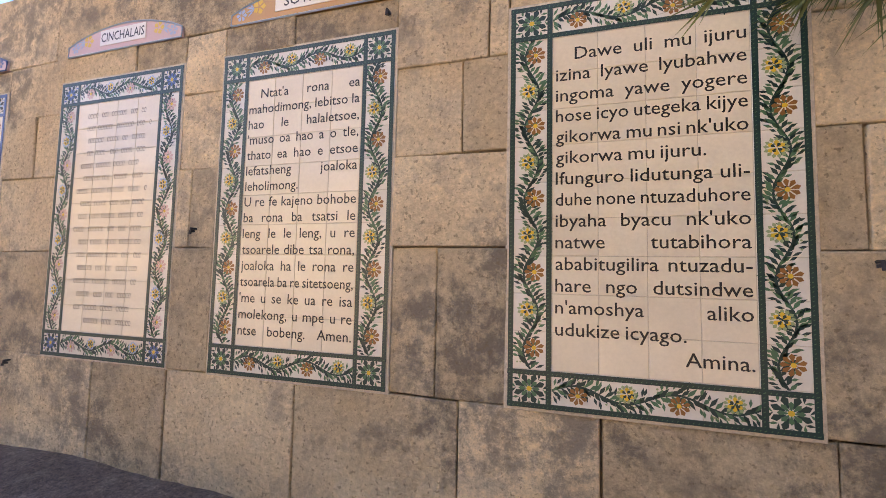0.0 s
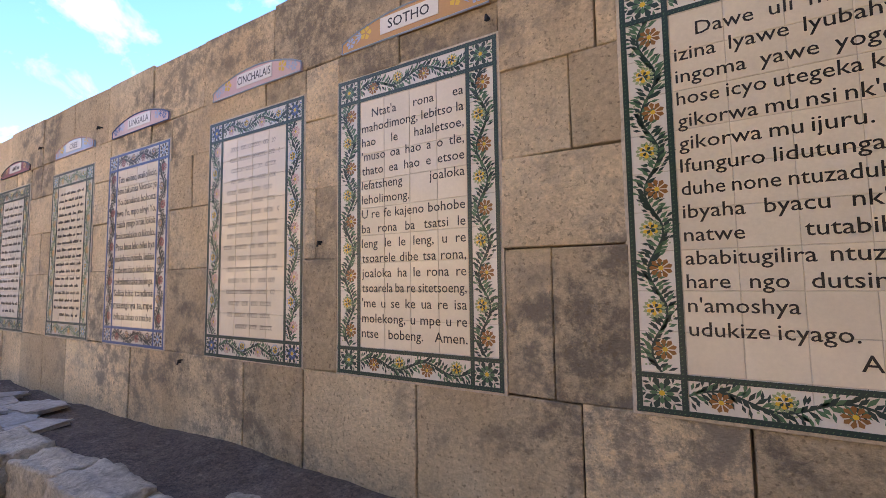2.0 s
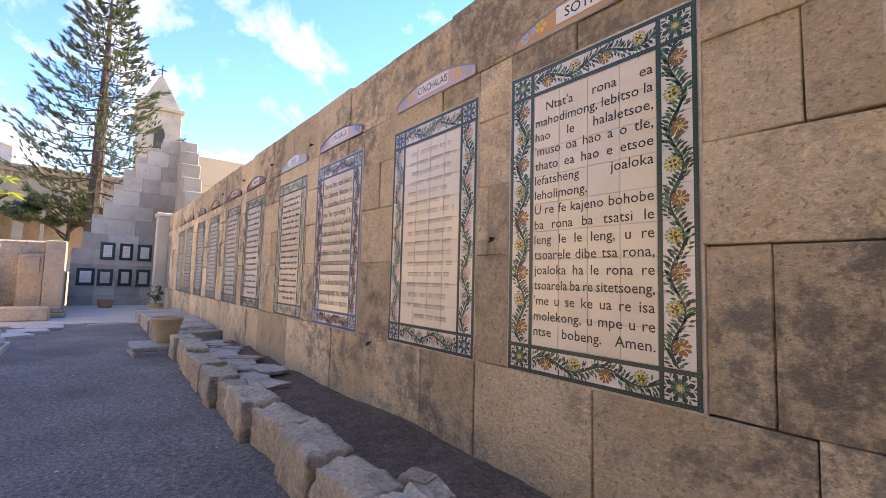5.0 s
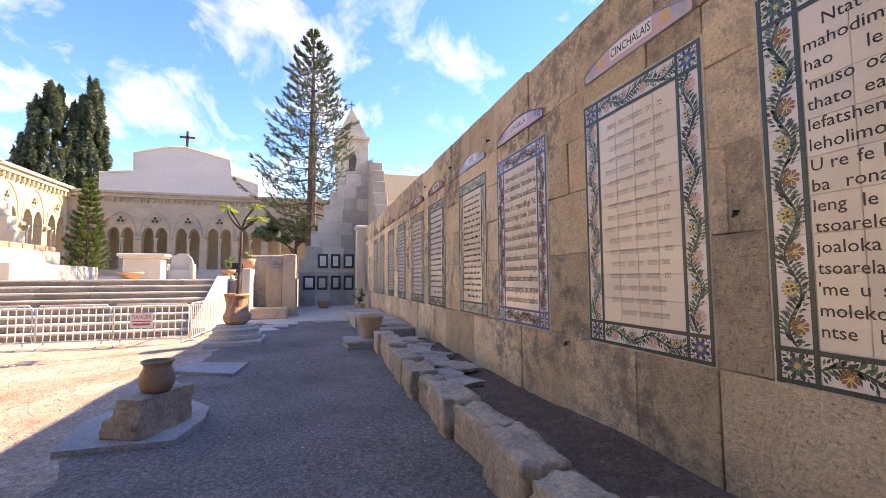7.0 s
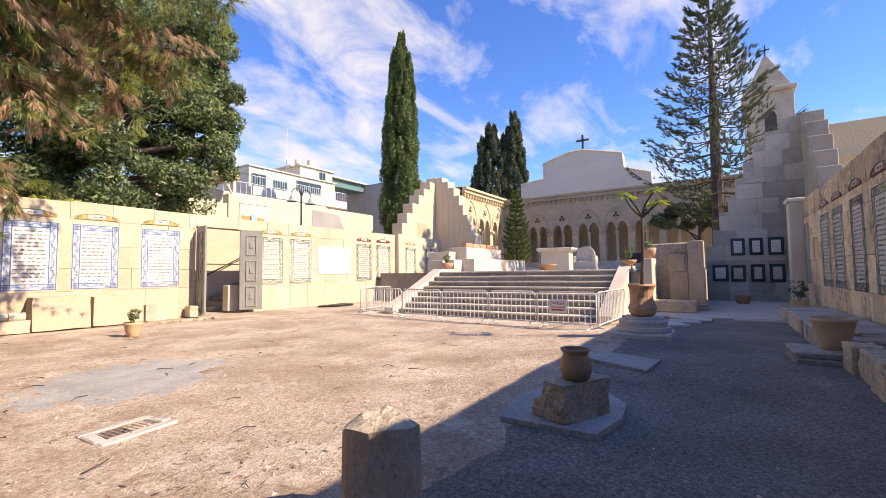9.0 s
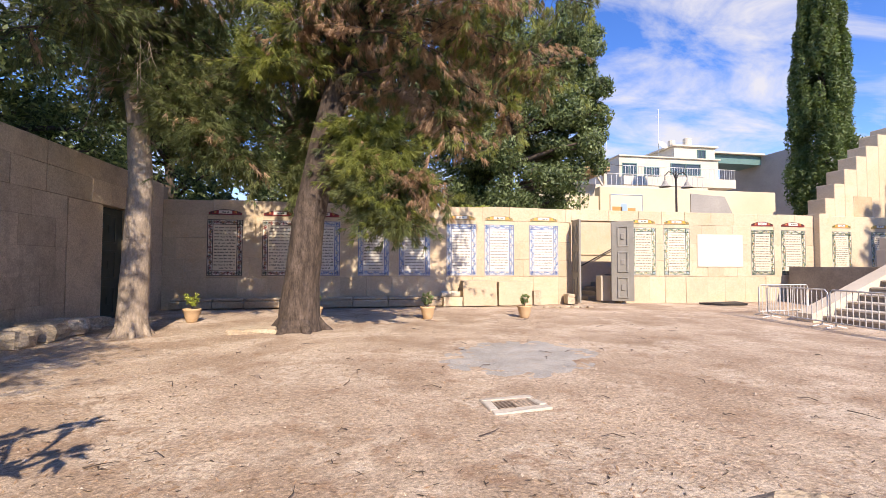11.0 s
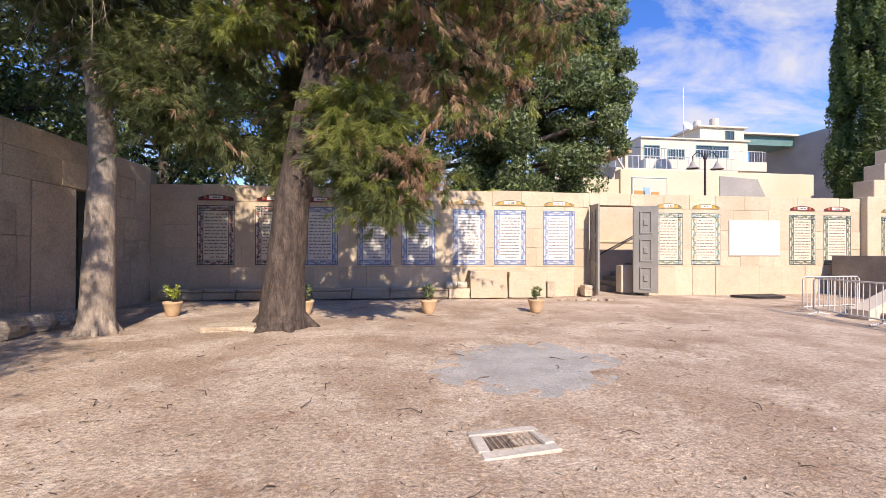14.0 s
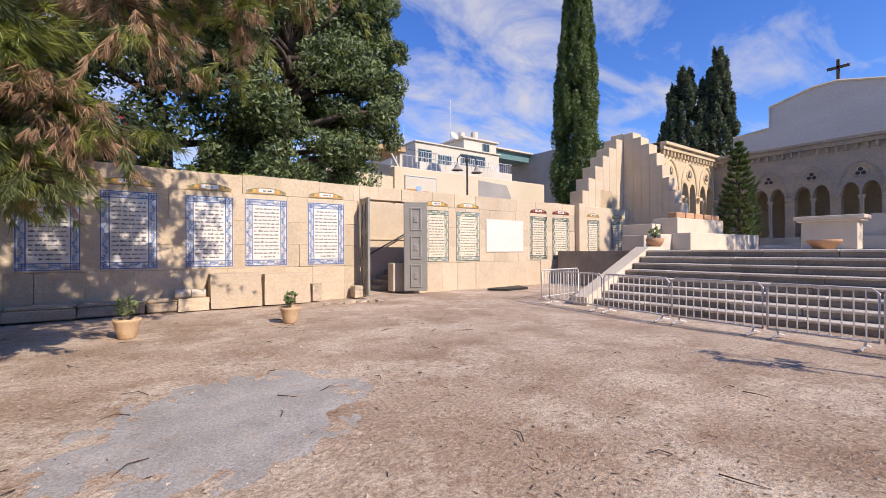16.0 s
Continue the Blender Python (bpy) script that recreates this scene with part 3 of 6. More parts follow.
def arcade(name, label, mat, axis, face, outward, u0, bays, bay, floor, spring, rise, top, thick=0.45):
    s = Shape()
    lo, hi = min(face, face - outward * thick), max(face, face - outward * thick)

    def put(u, d, z):
        return (d, u, z) if axis == 0 else (u, d, z)
    inner = face - outward * thick
    for b in range(bays):
        c = u0 + (b + 0.5) * bay
        hw = bay * 0.185
        us = set([c - bay / 2, c + bay / 2])
        for cc in (c - bay * 0.2, c + bay * 0.2):
            us.update(cc + hw * t for t in np.linspace(-1, 1, 13))
        us = sorted(us)
        for a, e in zip(us, us[1:]):
            m = (a + e) / 2
            cc = c - bay * 0.2 if m < c else c + bay * 0.2
            if abs(m - cc) < hw:
                ha, he = (lancet(min(max(t, cc - hw * 0.999), cc + hw * 0.999), cc, hw, spring, rise) for t in (a, e))
            else:
                ha = he = floor
            for d in (face, inner):
                s.add([put(a, d, ha), put(e, d, he), put(e, d, top), put(a, d, top)], [(0, 1, 2, 3)])
            s.add([put(a, face, ha), put(e, face, he), put(e, inner, he), put(a, inner, ha)], [(0, 1, 2, 3)])
        for cc in (c - bay * 0.2, c + bay * 0.2):
            for e in (-1, 1):
                u = cc + e * hw
                s.add([put(u, face, floor), put(u, inner, floor), put(u, inner, spring), put(u, face, spring)], [(0, 1, 2, 3)])
    s.add([put(u0, face, top), put(u0 + bays * bay, face, top), put(u0 + bays * bay, inner, top), put(u0, inner, top)], [(0, 1, 2, 3)])
    ob = structure(name, s, [mat], label, "cloister")
    for b in range(bays):
        c = u0 + (b + 0.5) * bay
        f = face + outward * 0.012
        # moulded outer arch, roundel with a trefoil, colonnette with cap and base
        arch = []
        for t in np.linspace(-1, 1, 15):
            h = lancet(c + t * bay * 0.45 * 0.999, c, bay * 0.45, spring + 0.1, rise * 2.25)
            arch.append(put(c + t * bay * 0.45, f, h))
        part("arch_moulding", Shape().tube(arch, 0.055, 6), [mat], ob)
        r = Shape()
        ring = [put(c + 0.27 * math.cos(a), f, spring + rise + 0.42 + 0.27 * math.sin(a)) for a in np.linspace(0, math.tau, 17)]
        r.tube(ring, 0.03, 5, 1)
        # flat dark discs paint the shade of the trefoil's holes onto the face
        for a in (90, 210, 330):
            cu, cz = c + 0.11 * math.cos(radians(a)), spring + rise + 0.42 + 0.11 * math.sin(radians(a))
            pts = [put(cu + 0.085 * math.cos(k), f + outward * 0.004, cz + 0.085 * math.sin(k)) for k in np.linspace(0, math.tau, 11)[:-1]]
            r.add(pts, [tuple(range(10))], 0)
        part("trefoil_window", r, ["dark", mat], ob)
        col = Shape()
        q = put(c, face - outward * 0.2, 0)
        col.lathe([(0.13, floor), (0.13, floor + 0.08), (0.08, floor + 0.16), (0.075, spring - 0.2), (0.13, spring - 0.06), (0.14, spring)], 10, (q[0], q[1], 0))
        part("colonnette", col, ["white_stone"], ob)
        for e in (-1, 1):
            cap = Shape()
            q = put(c + e * bay / 2, face + outward * 0.02, 0)
            cap.box(q[0] - 0.16, q[0] + 0.16, q[1] - 0.16, q[1] + 0.16, spring - 0.12, spring + 0.06, 0, 0.03)
            if e < 0 or b == bays - 1:
                part("pier_capital", cap, [mat], ob)
    # corbel table below the eaves
    n = int(bays * bay / 0.33)
    tc = Shape()
    for k in range(n):
        a = u0 + (k + 0.5) * bays * bay / n
        p0, p1 = put(a - 0.06, face, 0), put(a + 0.06, face + outward * 0.16, 0)
        tc.box(min(p0[0], p1[0]), max(p0[0], p1[0]), min(p0[1], p1[1]), max(p0[1], p1[1]), top - 0.62, top - 0.36, 0, 0.03)
    p0, p1 = put(u0, face, 0), put(u0 + bays * bay, face + outward * 0.2, 0)
    tc.box(min(p0[0], p1[0]), max(p0[0], p1[0]), min(p0[1], p1[1]), max(p0[1], p1[1]), top - 0.36, top - 0.16, 0, 0.01)
    p1 = put(u0 + bays * bay, face + outward * 0.32, 0)
    tc.box(min(p0[0], p1[0]), max(p0[0], p1[0]), min(p0[1], p1[1]), max(p0[1], p1[1]), top - 0.16, top, 0, 0.02)
    part("corbel_table", tc, [mat], ob)
    return ob


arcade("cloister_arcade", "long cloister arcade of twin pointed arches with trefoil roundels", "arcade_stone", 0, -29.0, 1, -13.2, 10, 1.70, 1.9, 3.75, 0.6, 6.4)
# the side arcade takes the copy with sunlight in its colour
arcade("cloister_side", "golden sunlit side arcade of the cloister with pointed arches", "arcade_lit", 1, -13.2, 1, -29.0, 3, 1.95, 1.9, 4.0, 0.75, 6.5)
structure("cloister_back", Shape().box(-32.4, -32.0, -16.5, 4, 0, 6.2).box(-32, -23, -16.9, -16.5, 0, 6.2).box(-29.45, -29.0, -13.2, 3.8, 0.5, 1.9), ["ashlar_grey"], "shaded inner wall of the cloister walk", "wall")
structure("ceiling_cloister", Shape().box(-32.4, -29.1, -16.5, 4, 6.2, 6.3).box(-32, -23.1, -16.5, -13.3, 6.2, 6.3), ["plaster"], "plain vault over the cloister walk", "ceiling")
structure("terrace_back", Shape().box(-29.0, -24, -13.9, 3.9, 0.2, 1.5), ["paving"], "stone paved floor before the cloister", "floor")

# church front above the cloister
ch = Shape().prism([(-15.5, -0.2), (-15.5, 9.35), (-13.3, 9.58), (-13.3, 11.0), (-10.97, 11.66), (-9.8, 11.71), (-6.62, 10.93), (-6.5, 9.68), (-4.5, 9.02), (-4.5, -0.2)], 0, -39.0, -38.0)
church = tagged(part("church", ch, ["church_stone"]), "pale block church gable with stepped shoulders rising behind the cloister", "church")
cap_pts = [(-37.95, -15.5, 9.37), (-37.95, -13.3, 9.6), (-37.95, -13.3, 11.02), (-37.95, -10.97, 11.68), (-37.95, -9.8, 11.73), (-37.95, -6.62, 10.95), (-37.95, -6.5, 9.7), (-37.95, -4.5, 9.04)]
part("coping", Shape().tube(cap_pts, 0.07, 5), ["white_stone"], church)
cross = Shape().box(-38.58, -38.42, -9.96, -9.8, 11.5, 13.2, 0, 0.02).box(-38.58, -38.42, -10.42, -9.34, 12.62, 12.78, 0, 0.02)
tagged(part("cross", cross, ["bark"]), "dark rust-brown cross on the church gable", "cross")

# bell tower
tw = Shape()
tw.box(-36.2, -33.8, 1.55, 3.95, 0, 12.2, 0, 0.03).box(-36.4, -33.6, 1.4, 4.1, 12.2, 12.45, 0, 0.03)
for k in range(14):
    d = 0.073 * k
    tw.box(-36.1 + d, -33.9 - d, 1.65 + d, 3.85 - d, 12.45 + 0.175 * k, 12.64 + 0.175 * k, 0, 0.02)
tower = tagged(part("bell_tower", tw, ["ashlar_grey"]), "pale stone bell tower with a stepped pyramid top", "tower")
# dark plate on the solid tower, painting in the shade of the belfry opening
ow = Shape()
ow.prism([(2.45, 9.6), (3.05, 9.6), (3.05, 10.7), (2.95, 10.95), (2.75, 11.05), (2.55, 10.95), (2.45, 10.7)], 0, -33.81, -33.79)
part("belfry_opening", ow, ["dark"], tower)
part("tower_cross", Shape().box(-35.04, -34.98, 2.72, 2.78, 14.9, 15.75).box(-35.04, -34.98, 2.5, 3.0, 15.4, 15.46), ["iron"], tower)
# ---- trees ----
def fast_mesh(name, verts, k, mats, mat_index=None):
    """Many separate faces of k corners each."""
    n = len(verts) // k
    me = bpy.data.meshes.new(name)
    me.vertices.add(n * k)
    me.vertices.foreach_set("co", np.asarray(verts, dtype=np.float32).ravel())
    me.loops.add(n * k)
    me.loops.foreach_set("vertex_index", np.arange(n * k, dtype=np.int32))
    me.polygons.add(n)
    me.polygons.foreach_set("loop_start", np.arange(0, n * k, k, dtype=np.int32))
    for m in mats:
        me.materials.append(M[m])
    if mat_index is not None:
        me.polygons.foreach_set("material_index", np.asarray(mat_index, dtype=np.int32))
    me.update(calc_edges=True)
    return me


def unit(g, n):
    v = g.normal(size=(n, 3))
    return v / np.linalg.norm(v, axis=1)[:, None]


def leaf_cloud(g, clumps, per, size, long=1.6, shell=0.55):
    """Leaf quads round clump centres (x, y, z, rx, ry, rz)."""
    c = np.asarray(clumps)
    idx = np.repeat(np.arange(len(c)), per)
    d = unit(g, len(idx)) * (shell + (1 - shell) * g.random((len(idx), 1)))
    p = c[idx, :3] + d * c[idx, 3:6]
    n = unit(g, len(idx)) * 0.8 + d
    n /= np.linalg.norm(n, axis=1)[:, None]
    a = np.cross(n, unit(g, len(idx)))
    a /= np.linalg.norm(a, axis=1)[:, None] + 1e-9
    b = np.cross(n, a)
    s = size * (0.6 + 0.8 * g.random((len(idx), 1)))
    a, b = a * s * long, b * s
    return np.stack([p - a, p + b * 0.6, p + a, p - b * 0.6], axis=1).reshape(-1, 3)


def needle_cloud(g, points, heads, per, length, width, spread=0.9, droop=0.35):
    """Bunches of needles at the points, opening towards the heads."""
    p = np.repeat(points, per, axis=0)
    h = np.repeat(heads, per, axis=0)
    d = h + unit(g, len(p)) * spread
    d[:, 2] -= droop
    d /= np.linalg.norm(d, axis=1)[:, None]
    side = np.cross(d, unit(g, len(p)))
    side /= np.linalg.norm(side, axis=1)[:, None] + 1e-9
    ln = length * (0.6 + 0.6 * g.random((len(p), 1)))
    return np.stack([p - side * width, p + side * width, p + d * ln], axis=1).reshape(-1, 3)


def limb(s, a, b, r0, r1, rng, bend=0.15, n=5, mi=0):
    a, b = Vector(a), Vector(b)
    ln = (b - a).length
    off = Vector((rng.uniform(-1, 1), rng.uniform(-1, 1), rng.uniform(-0.3, 1))) * bend * ln
    pts = [a.lerp(b, t) + off * math.sin(math.pi * t) for t in [k / n for k in range(n + 1)]]
    s.tube(pts, [r0 + (r1 - r0) * k / n for k in range(n + 1)], 6, mi)
    return pts


def broad_tree(label, base, height, clumps, mats, per, size, trunk_r, seed, bark="bark", group="", name="tree", long=1.6):
    rng, g = random.Random(seed), np.random.default_rng(seed)
    t = thing(name, label, "tree", pose(*base), group)
    s = Shape()
    top = Vector((rng.uniform(-0.3, 0.3), rng.uniform(-0.3, 0.3), height * 0.8))
    limb(s, (0, 0, -0.2), top, trunk_r, trunk_r * 0.3, rng, 0.05, 8)
    for c in clumps[::2]:
        z = max(0.4, min(height * 0.7, c[2] - 0.8))
        limb(s, top * (z / top.z), c[:3], trunk_r * 0.35, trunk_r * 0.08, rng)
    part("trunk", s, [bark], t, smooth=True)
    v = leaf_cloud(g, clumps, per, size, long)
    part("crown", fast_mesh("crown", v, 4, mats, g.integers(0, len(mats), len(v) // 4)), None, t)
    return t


def pile(rng, n, x, y, z, r, squash=0.8):
    return [(rng.uniform(*x), rng.uniform(*y), rng.uniform(*z), *(rng.uniform(*r) * k for k in (1, 1, squash))) for _ in range(n)]


def pine(label, base, trunk, boughs, seed, tufts, mats, weights, bark="bark", per=14, length=0.22, width=0.0062, droop=0.45, brown_zone=None, dead=0):
    rng, g = random.Random(seed), np.random.default_rng(seed)
    t = thing("pine_tree", label, "tree", pose(*base), "pines in the courtyard")
    s = Shape()
    pts, rad = [p[:3] for p in trunk], [p[3] for p in trunk]
    fp, fr_ = [], []
    for k in range(len(pts) - 1):
        m_ = max(2, int((Vector(pts[k + 1]) - Vector(pts[k])).length / 0.13))
        for j in range(m_):
            f = j / m_
            fp.append(Vector(pts[k]).lerp(Vector(pts[k + 1]), f))
            fr_.append(rad[k] + (rad[k + 1] - rad[k]) * f)
    seg = 36
    n0 = len(s.v)
    s.tube(fp, fr_, seg)
    for q in range(len(fp)):
        c = fp[q]
        for j in range(seg):
            i = n0 + q * seg + j
            a = math.tau * j / seg
            d = 0.07 * noise.noise(Vector((math.cos(a) * 7, math.sin(a) * 7, c.z * 2.2 + seed))) + 0.05 * noise.noise(Vector((math.cos(a) * 2, math.sin(a) * 2, c.z * 0.8 + seed)))
            s.v[i] = tuple(c + (Vector(s.v[i]) - c) * (1 + d))
    for k in range(6):
        a = math.tau * k / 6 + rng.uniform(-0.3, 0.3)
        r0 = trunk[0][3]
        s.tube([(pts[0][0] + math.cos(a) * r0 * 0.5, pts[0][1] + math.sin(a) * r0 * 0.5, 0.25), (pts[0][0] + math.cos(a) * r0 * 0.95, pts[0][1] + math.sin(a) * r0 * 0.95, 0.05), (pts[0][0] + math.cos(a) * r0 * 1.35, pts[0][1] + math.sin(a) * r0 * 1.35, -0.06)], [r0 * 0.3, r0 * 0.2, r0 * 0.1], 6)
    part("trunk", s, [bark], t, smooth=True)
    P, H, C = [], [], []
    tw = Shape()
    names = list(range(len(mats)))
    for (a, b, spread, n) in boughs:
        line = limb(tw, a, b, 0.032, 0.006, rng, 0.16)
        main = rng.choices(names, weights)[0]
        if brown_zone and brown_zone[0] < b[0] < brown_zone[1] and brown_zone[2] < b[2] < brown_zone[3] and rng.random() < 0.7:
            main = 1
        for _ in range(max(4, int(n / 2.7))):
            q = rng.random() ** 0.6
            k = min(4, int(q * 5))
            c = line[k].lerp(line[k + 1], q * 5 - k)
            off = Vector((rng.gauss(0, 1), rng.gauss(0, 1), rng.gauss(-0.1, 0.55))) * spread * (0.5 + 0.6 * q)
            e = c + off + Vector((0, 0, -0.25 * spread))
            mid = c.lerp(e, 0.5) + Vector((0, 0, 0.1 * spread))
            tw.tube([c, mid, e], [0.007, 0.005, 0.002], 3)
            col = main if rng.random() < 0.72 else rng.choices(names, weights)[0]
            if q > 0.8 and len(mats) > 2 and rng.random() < 0.3:
                col = 2
            d0 = (e - mid).normalized()
            for j in range(tufts):
                f = 0.35 + 0.65 * j / (tufts - 1)
                p = c.lerp(mid, f / 0.5) if f < 0.5 else mid.lerp(e, f * 2 - 1)
                P.append(p + Vector((rng.gauss(0, 1), rng.gauss(0, 1), rng.gauss(0, 1))) * 0.045)
                H.append(d0 + Vector((0, 0, -droop * (1.6 if col == 1 else 0.5))))
                C.append(col)
    for k in range(dead):
        z = rng.uniform(4.6, 6.6)
        a_ = rng.uniform(0, math.tau)
        r_ = rng.uniform(0.3, 0.9)
        root = Vector((0.1, 0, z))
        out_ = root + Vector((math.cos(a_) * r_, math.sin(a_) * r_, rng.uniform(-0.1, 0.35)))
        tip = out_ + Vector((math.cos(a_) * 0.25, math.sin(a_) * 0.25, -rng.uniform(0.3, 0.9)))
        tw.tube([root, root.lerp(out_, 0.6) + Vector((0, 0, 0.08)), out_, tip], [0.014, 0.009, 0.006, 0.002], 4, 1)
        for _ in range(5):
            m_ = out_.lerp(tip, rng.random())
            tw.tube([m_, m_ + Vector((rng.gauss(0, 0.12), rng.gauss(0, 0.12), -rng.uniform(0.1, 0.3)))], [0.004, 0.0015], 3, 1)
    tagged(part("branch_work", tw, ["bark", "bark_pale"], t), kind="stuff")
    P, H = np.array([tuple(p) for p in P]), np.array([tuple(h) for h in H])
    v = needle_cloud(g, P, H, per, length, width, 0.68, 0.12)
    part("needles", fast_mesh("needles", v, 3, mats, np.repeat(np.array(C), per)), None, t)
    return t


# large leaning pine in front of the sunny wall
bo = []
rng = random.Random(3)
for k in range(60):
    z = rng.uniform(4.9, 9.6)
    a = rng.uniform(0, math.tau)
    r = rng.uniform(1.5, 3.6)
    cx, cy = -0.35 - 0.12 * z, 0.3
    bo.append(((cx, cy, z + 0.4), (cx + r * math.cos(a) - 1.3, cy + r * math.sin(a) * 0.8, z + rng.uniform(-0.9, 0.4)), 0.5, 84))
for x, z, n in ((-1.7, 2.45, 460), (-2.1, 2.05, 460), (-2.5, 2.75, 380), (-1.3, 3.1, 380), (-3.2, 2.6, 60), (-2.0, 3.3, 380), (-3.0, 3.8, 200), (-4.3, 4.1, 180), (-4.8, 4.8, 200), (0.7, 4.9, 200), (0.5, 5.3, 160)):
    bo.append(((-0.8, 0.4, max(3.6, z + 0.9)), (x, 0.9, z), 0.36, n))
for z in (2.9, 3.4, 3.9, 4.4):
    bo.append(((-0.3, -0.5, z + 0.8), (0.45 - 0.1 * z, -1.0, z), 0.32, 240))
pine("large old pine with a thick leaning trunk and drooping browned foliage", (0.15, -9.45, 0.0), [(0, 0, -0.1, 0.50), (0, 0, 0.25, 0.40), (-0.05, 0, 1.0, 0.34), (-0.15, 0, 2.2, 0.31), (-0.48, 0.05, 3.9, 0.28), (-0.8, 0.1, 5.4, 0.22), (-1.1, 0.2, 8.0, 0.12), (-1.2, 0.2, 9.5, 0.04)], bo, 3, 8, ["needle", "needle_brown", "needle_light"], [0.72, 0.2, 0.08], per=24, length=0.19, brown_zone=(-4.9, -0.9, 3.4, 6.2))

# tall pale pine beside the gate wall, mostly bare
bo = []
for k in range(8):
    bo.append(((0.1, 0, 5.3), (rng.uniform(-2.2, -0.6), rng.uniform(-0.5, 0.3), rng.uniform(2.9, 4.6)), 0.4, 230))
for k in range(44):
    z = rng.uniform(5.0, 10.0)
    a = rng.uniform(0, math.tau)
    r = rng.uniform(0.9, 2.8)
    bo.append(((0.15, 0, z), (0.3 + r * math.cos(a), r * math.sin(a), z - rng.uniform(0.0, 0.9)), 0.6, 150))
pine("tall slim pine with a pale trunk and bare grey twigs", (3.05, -9.2, 0.0), [(0, 0, -0.1, 0.30), (0, 0, 0.3, 0.25), (-0.08, 0, 2.8, 0.19), (0, 0, 4.0, 0.17), (0.17, 0, 5.2, 0.14), (0.3, 0, 7.1, 0.11), (0.35, 0, 10.0, 0.05)], bo, 4, 6, ["needle", "needle_brown"], [0.85, 0.15], bark="bark_pale", per=20, length=0.19, dead=60)

# pine by the gateway whose trunk stands near the walker
bo = []
for k in range(44):
    z = rng.uniform(4.5, 8.6)
    a = rng.uniform(0, math.tau)
    r = rng.uniform(1.0, 3.0)
    bo.append(((1.15, 0, z), (r * math.cos(a) + 1.3, r * math.sin(a), z - rng.uniform(-0.2, 0.8)), 0.55, 170))
gate_pine = pine("rough-barked pine standing beside the gateway", (3.12, -4.1, 0.0), [(0, 0, -0.1, 0.34), (0.04, 0, 0.25, 0.26), (0.4, 0, 1.6, 0.2), (1.0, 0, 4.0, 0.17), (1.6, 0, 8.5, 0.06)], bo, 6, 6, ["needle", "needle_brown"], [0.85, 0.15], per=17)

# pine behind the panelled wall with one bough hanging over it
bo = [((0.3, 0.0, 4.2), (-1.55, -1.95, 2.28), 0.16, 150), ((0.3, 0.0, 4.4), (-1.2, -1.9, 2.45), 0.2, 120)]
for k in range(34):
    z = rng.uniform(4.8, 7.0)
    bo.append(((0.2, 0, z), (rng.uniform(-0.9, 2.6), rng.uniform(-4.6, 0.8), z + rng.uniform(-0.6, 0.4)), 0.5, 110))
pine("pine behind the wall with a bough hanging over the panels", (2.3, 3.3, 0.0), [(0, 0, -0.1, 0.24), (0.1, 0, 2.0, 0.18), (0.2, 0, 4.5, 0.14), (0.2, 0, 7.2, 0.05)], bo, 8, 6, ["needle", "needle_brown"], [0.85, 0.15], per=12, length=0.17)

for rk, (turn, reach, thick) in enumerate(((-125, 1.3, 0.055), (-155, 0.8, 0.045), (-95, 0.6, 0.04))):
    rr_ = random.Random(60 + rk)
    line, radii = [], []
    for j in range(7):
        q = j / 6
        a_ = radians(turn + 16 * math.sin(q * 4 + rk))
        line.append((math.cos(a_) * (0.16 + reach * q), math.sin(a_) * (0.16 + reach * q), 0.09 * (1 - q) - 0.012 - 0.03 * q + rr_.uniform(-0.008, 0.008) + 0.06 * max(0.0, q - 0.1) * (1 if turn > 0 else 0.3)))
        radii.append(thick * (1.2 - q))
    part("root", Shape().tube(line, radii, 7, 0, 0.12, rr_), ["bark_pale"], gate_pine, smooth=True)

# broad evergreens behind the sunny wall
rng = random.Random(21)
broad_tree("dense dark evergreen with a bushy crown behind the sunny wall", (-6.8, -17.4, 0), 11.5,
           pile(rng, 150, (-2.6, 2.6), (-1.8, 2.0), (3.3, 12.0), (0.5, 0.95)) + pile(rng, 60, (-3.7, -1.8), (-0.6, 1.6), (5.4, 11.5), (0.35, 0.65)), ["leaf_mid", "leaf_dark"], 620, 0.05, 0.3, 21)
broad_tree("dark evergreen crown above the sunny wall", (-3.2, -18.6, 0), 11, pile(rng, 130, (-3.2, 3.2), (-2.0, 2.0), (3.0, 12.0), (0.6, 1.1)), ["leaf_dark"], 330, 0.065, 0.3, 22)
broad_tree("dark evergreen crown above the sunny wall", (1.6, -19.0, 0), 10, pile(rng, 120, (-3.2, 3.0), (-2.0, 2.0), (2.8, 11.0), (0.6, 1.1)), ["leaf_dark", "leaf_mid"], 330, 0.065, 0.3, 23)
broad_tree("evergreen tree behind the courtyard corner", (6.2, -18.0, 0), 9, pile(rng, 120, (-3.0, 3.4), (-2.5, 2.5), (2.6, 10.5), (0.6, 1.1)), ["leaf_mid", "leaf_dark"], 300, 0.065, 0.3, 24)
broad_tree("evergreen tree beyond the gate wall", (9.0, -12.5, 0), 8.5, pile(rng, 130, (-2.6, 2.6), (-3.2, 3.2), (1.0, 9.5), (0.6, 1.1)), ["leaf_mid", "leaf_dark"], 300, 0.06, 0.28, 25)
broad_tree("olive-green tree seen through the gateway", (10.5, -6.2, 0), 6.5, pile(rng, 46, (-2.2, 2.2), (-3.4, 3.0), (0.5, 6.5), (0.6, 1.0)), ["leaf_mid"], 480, 0.055, 0.2, 26)
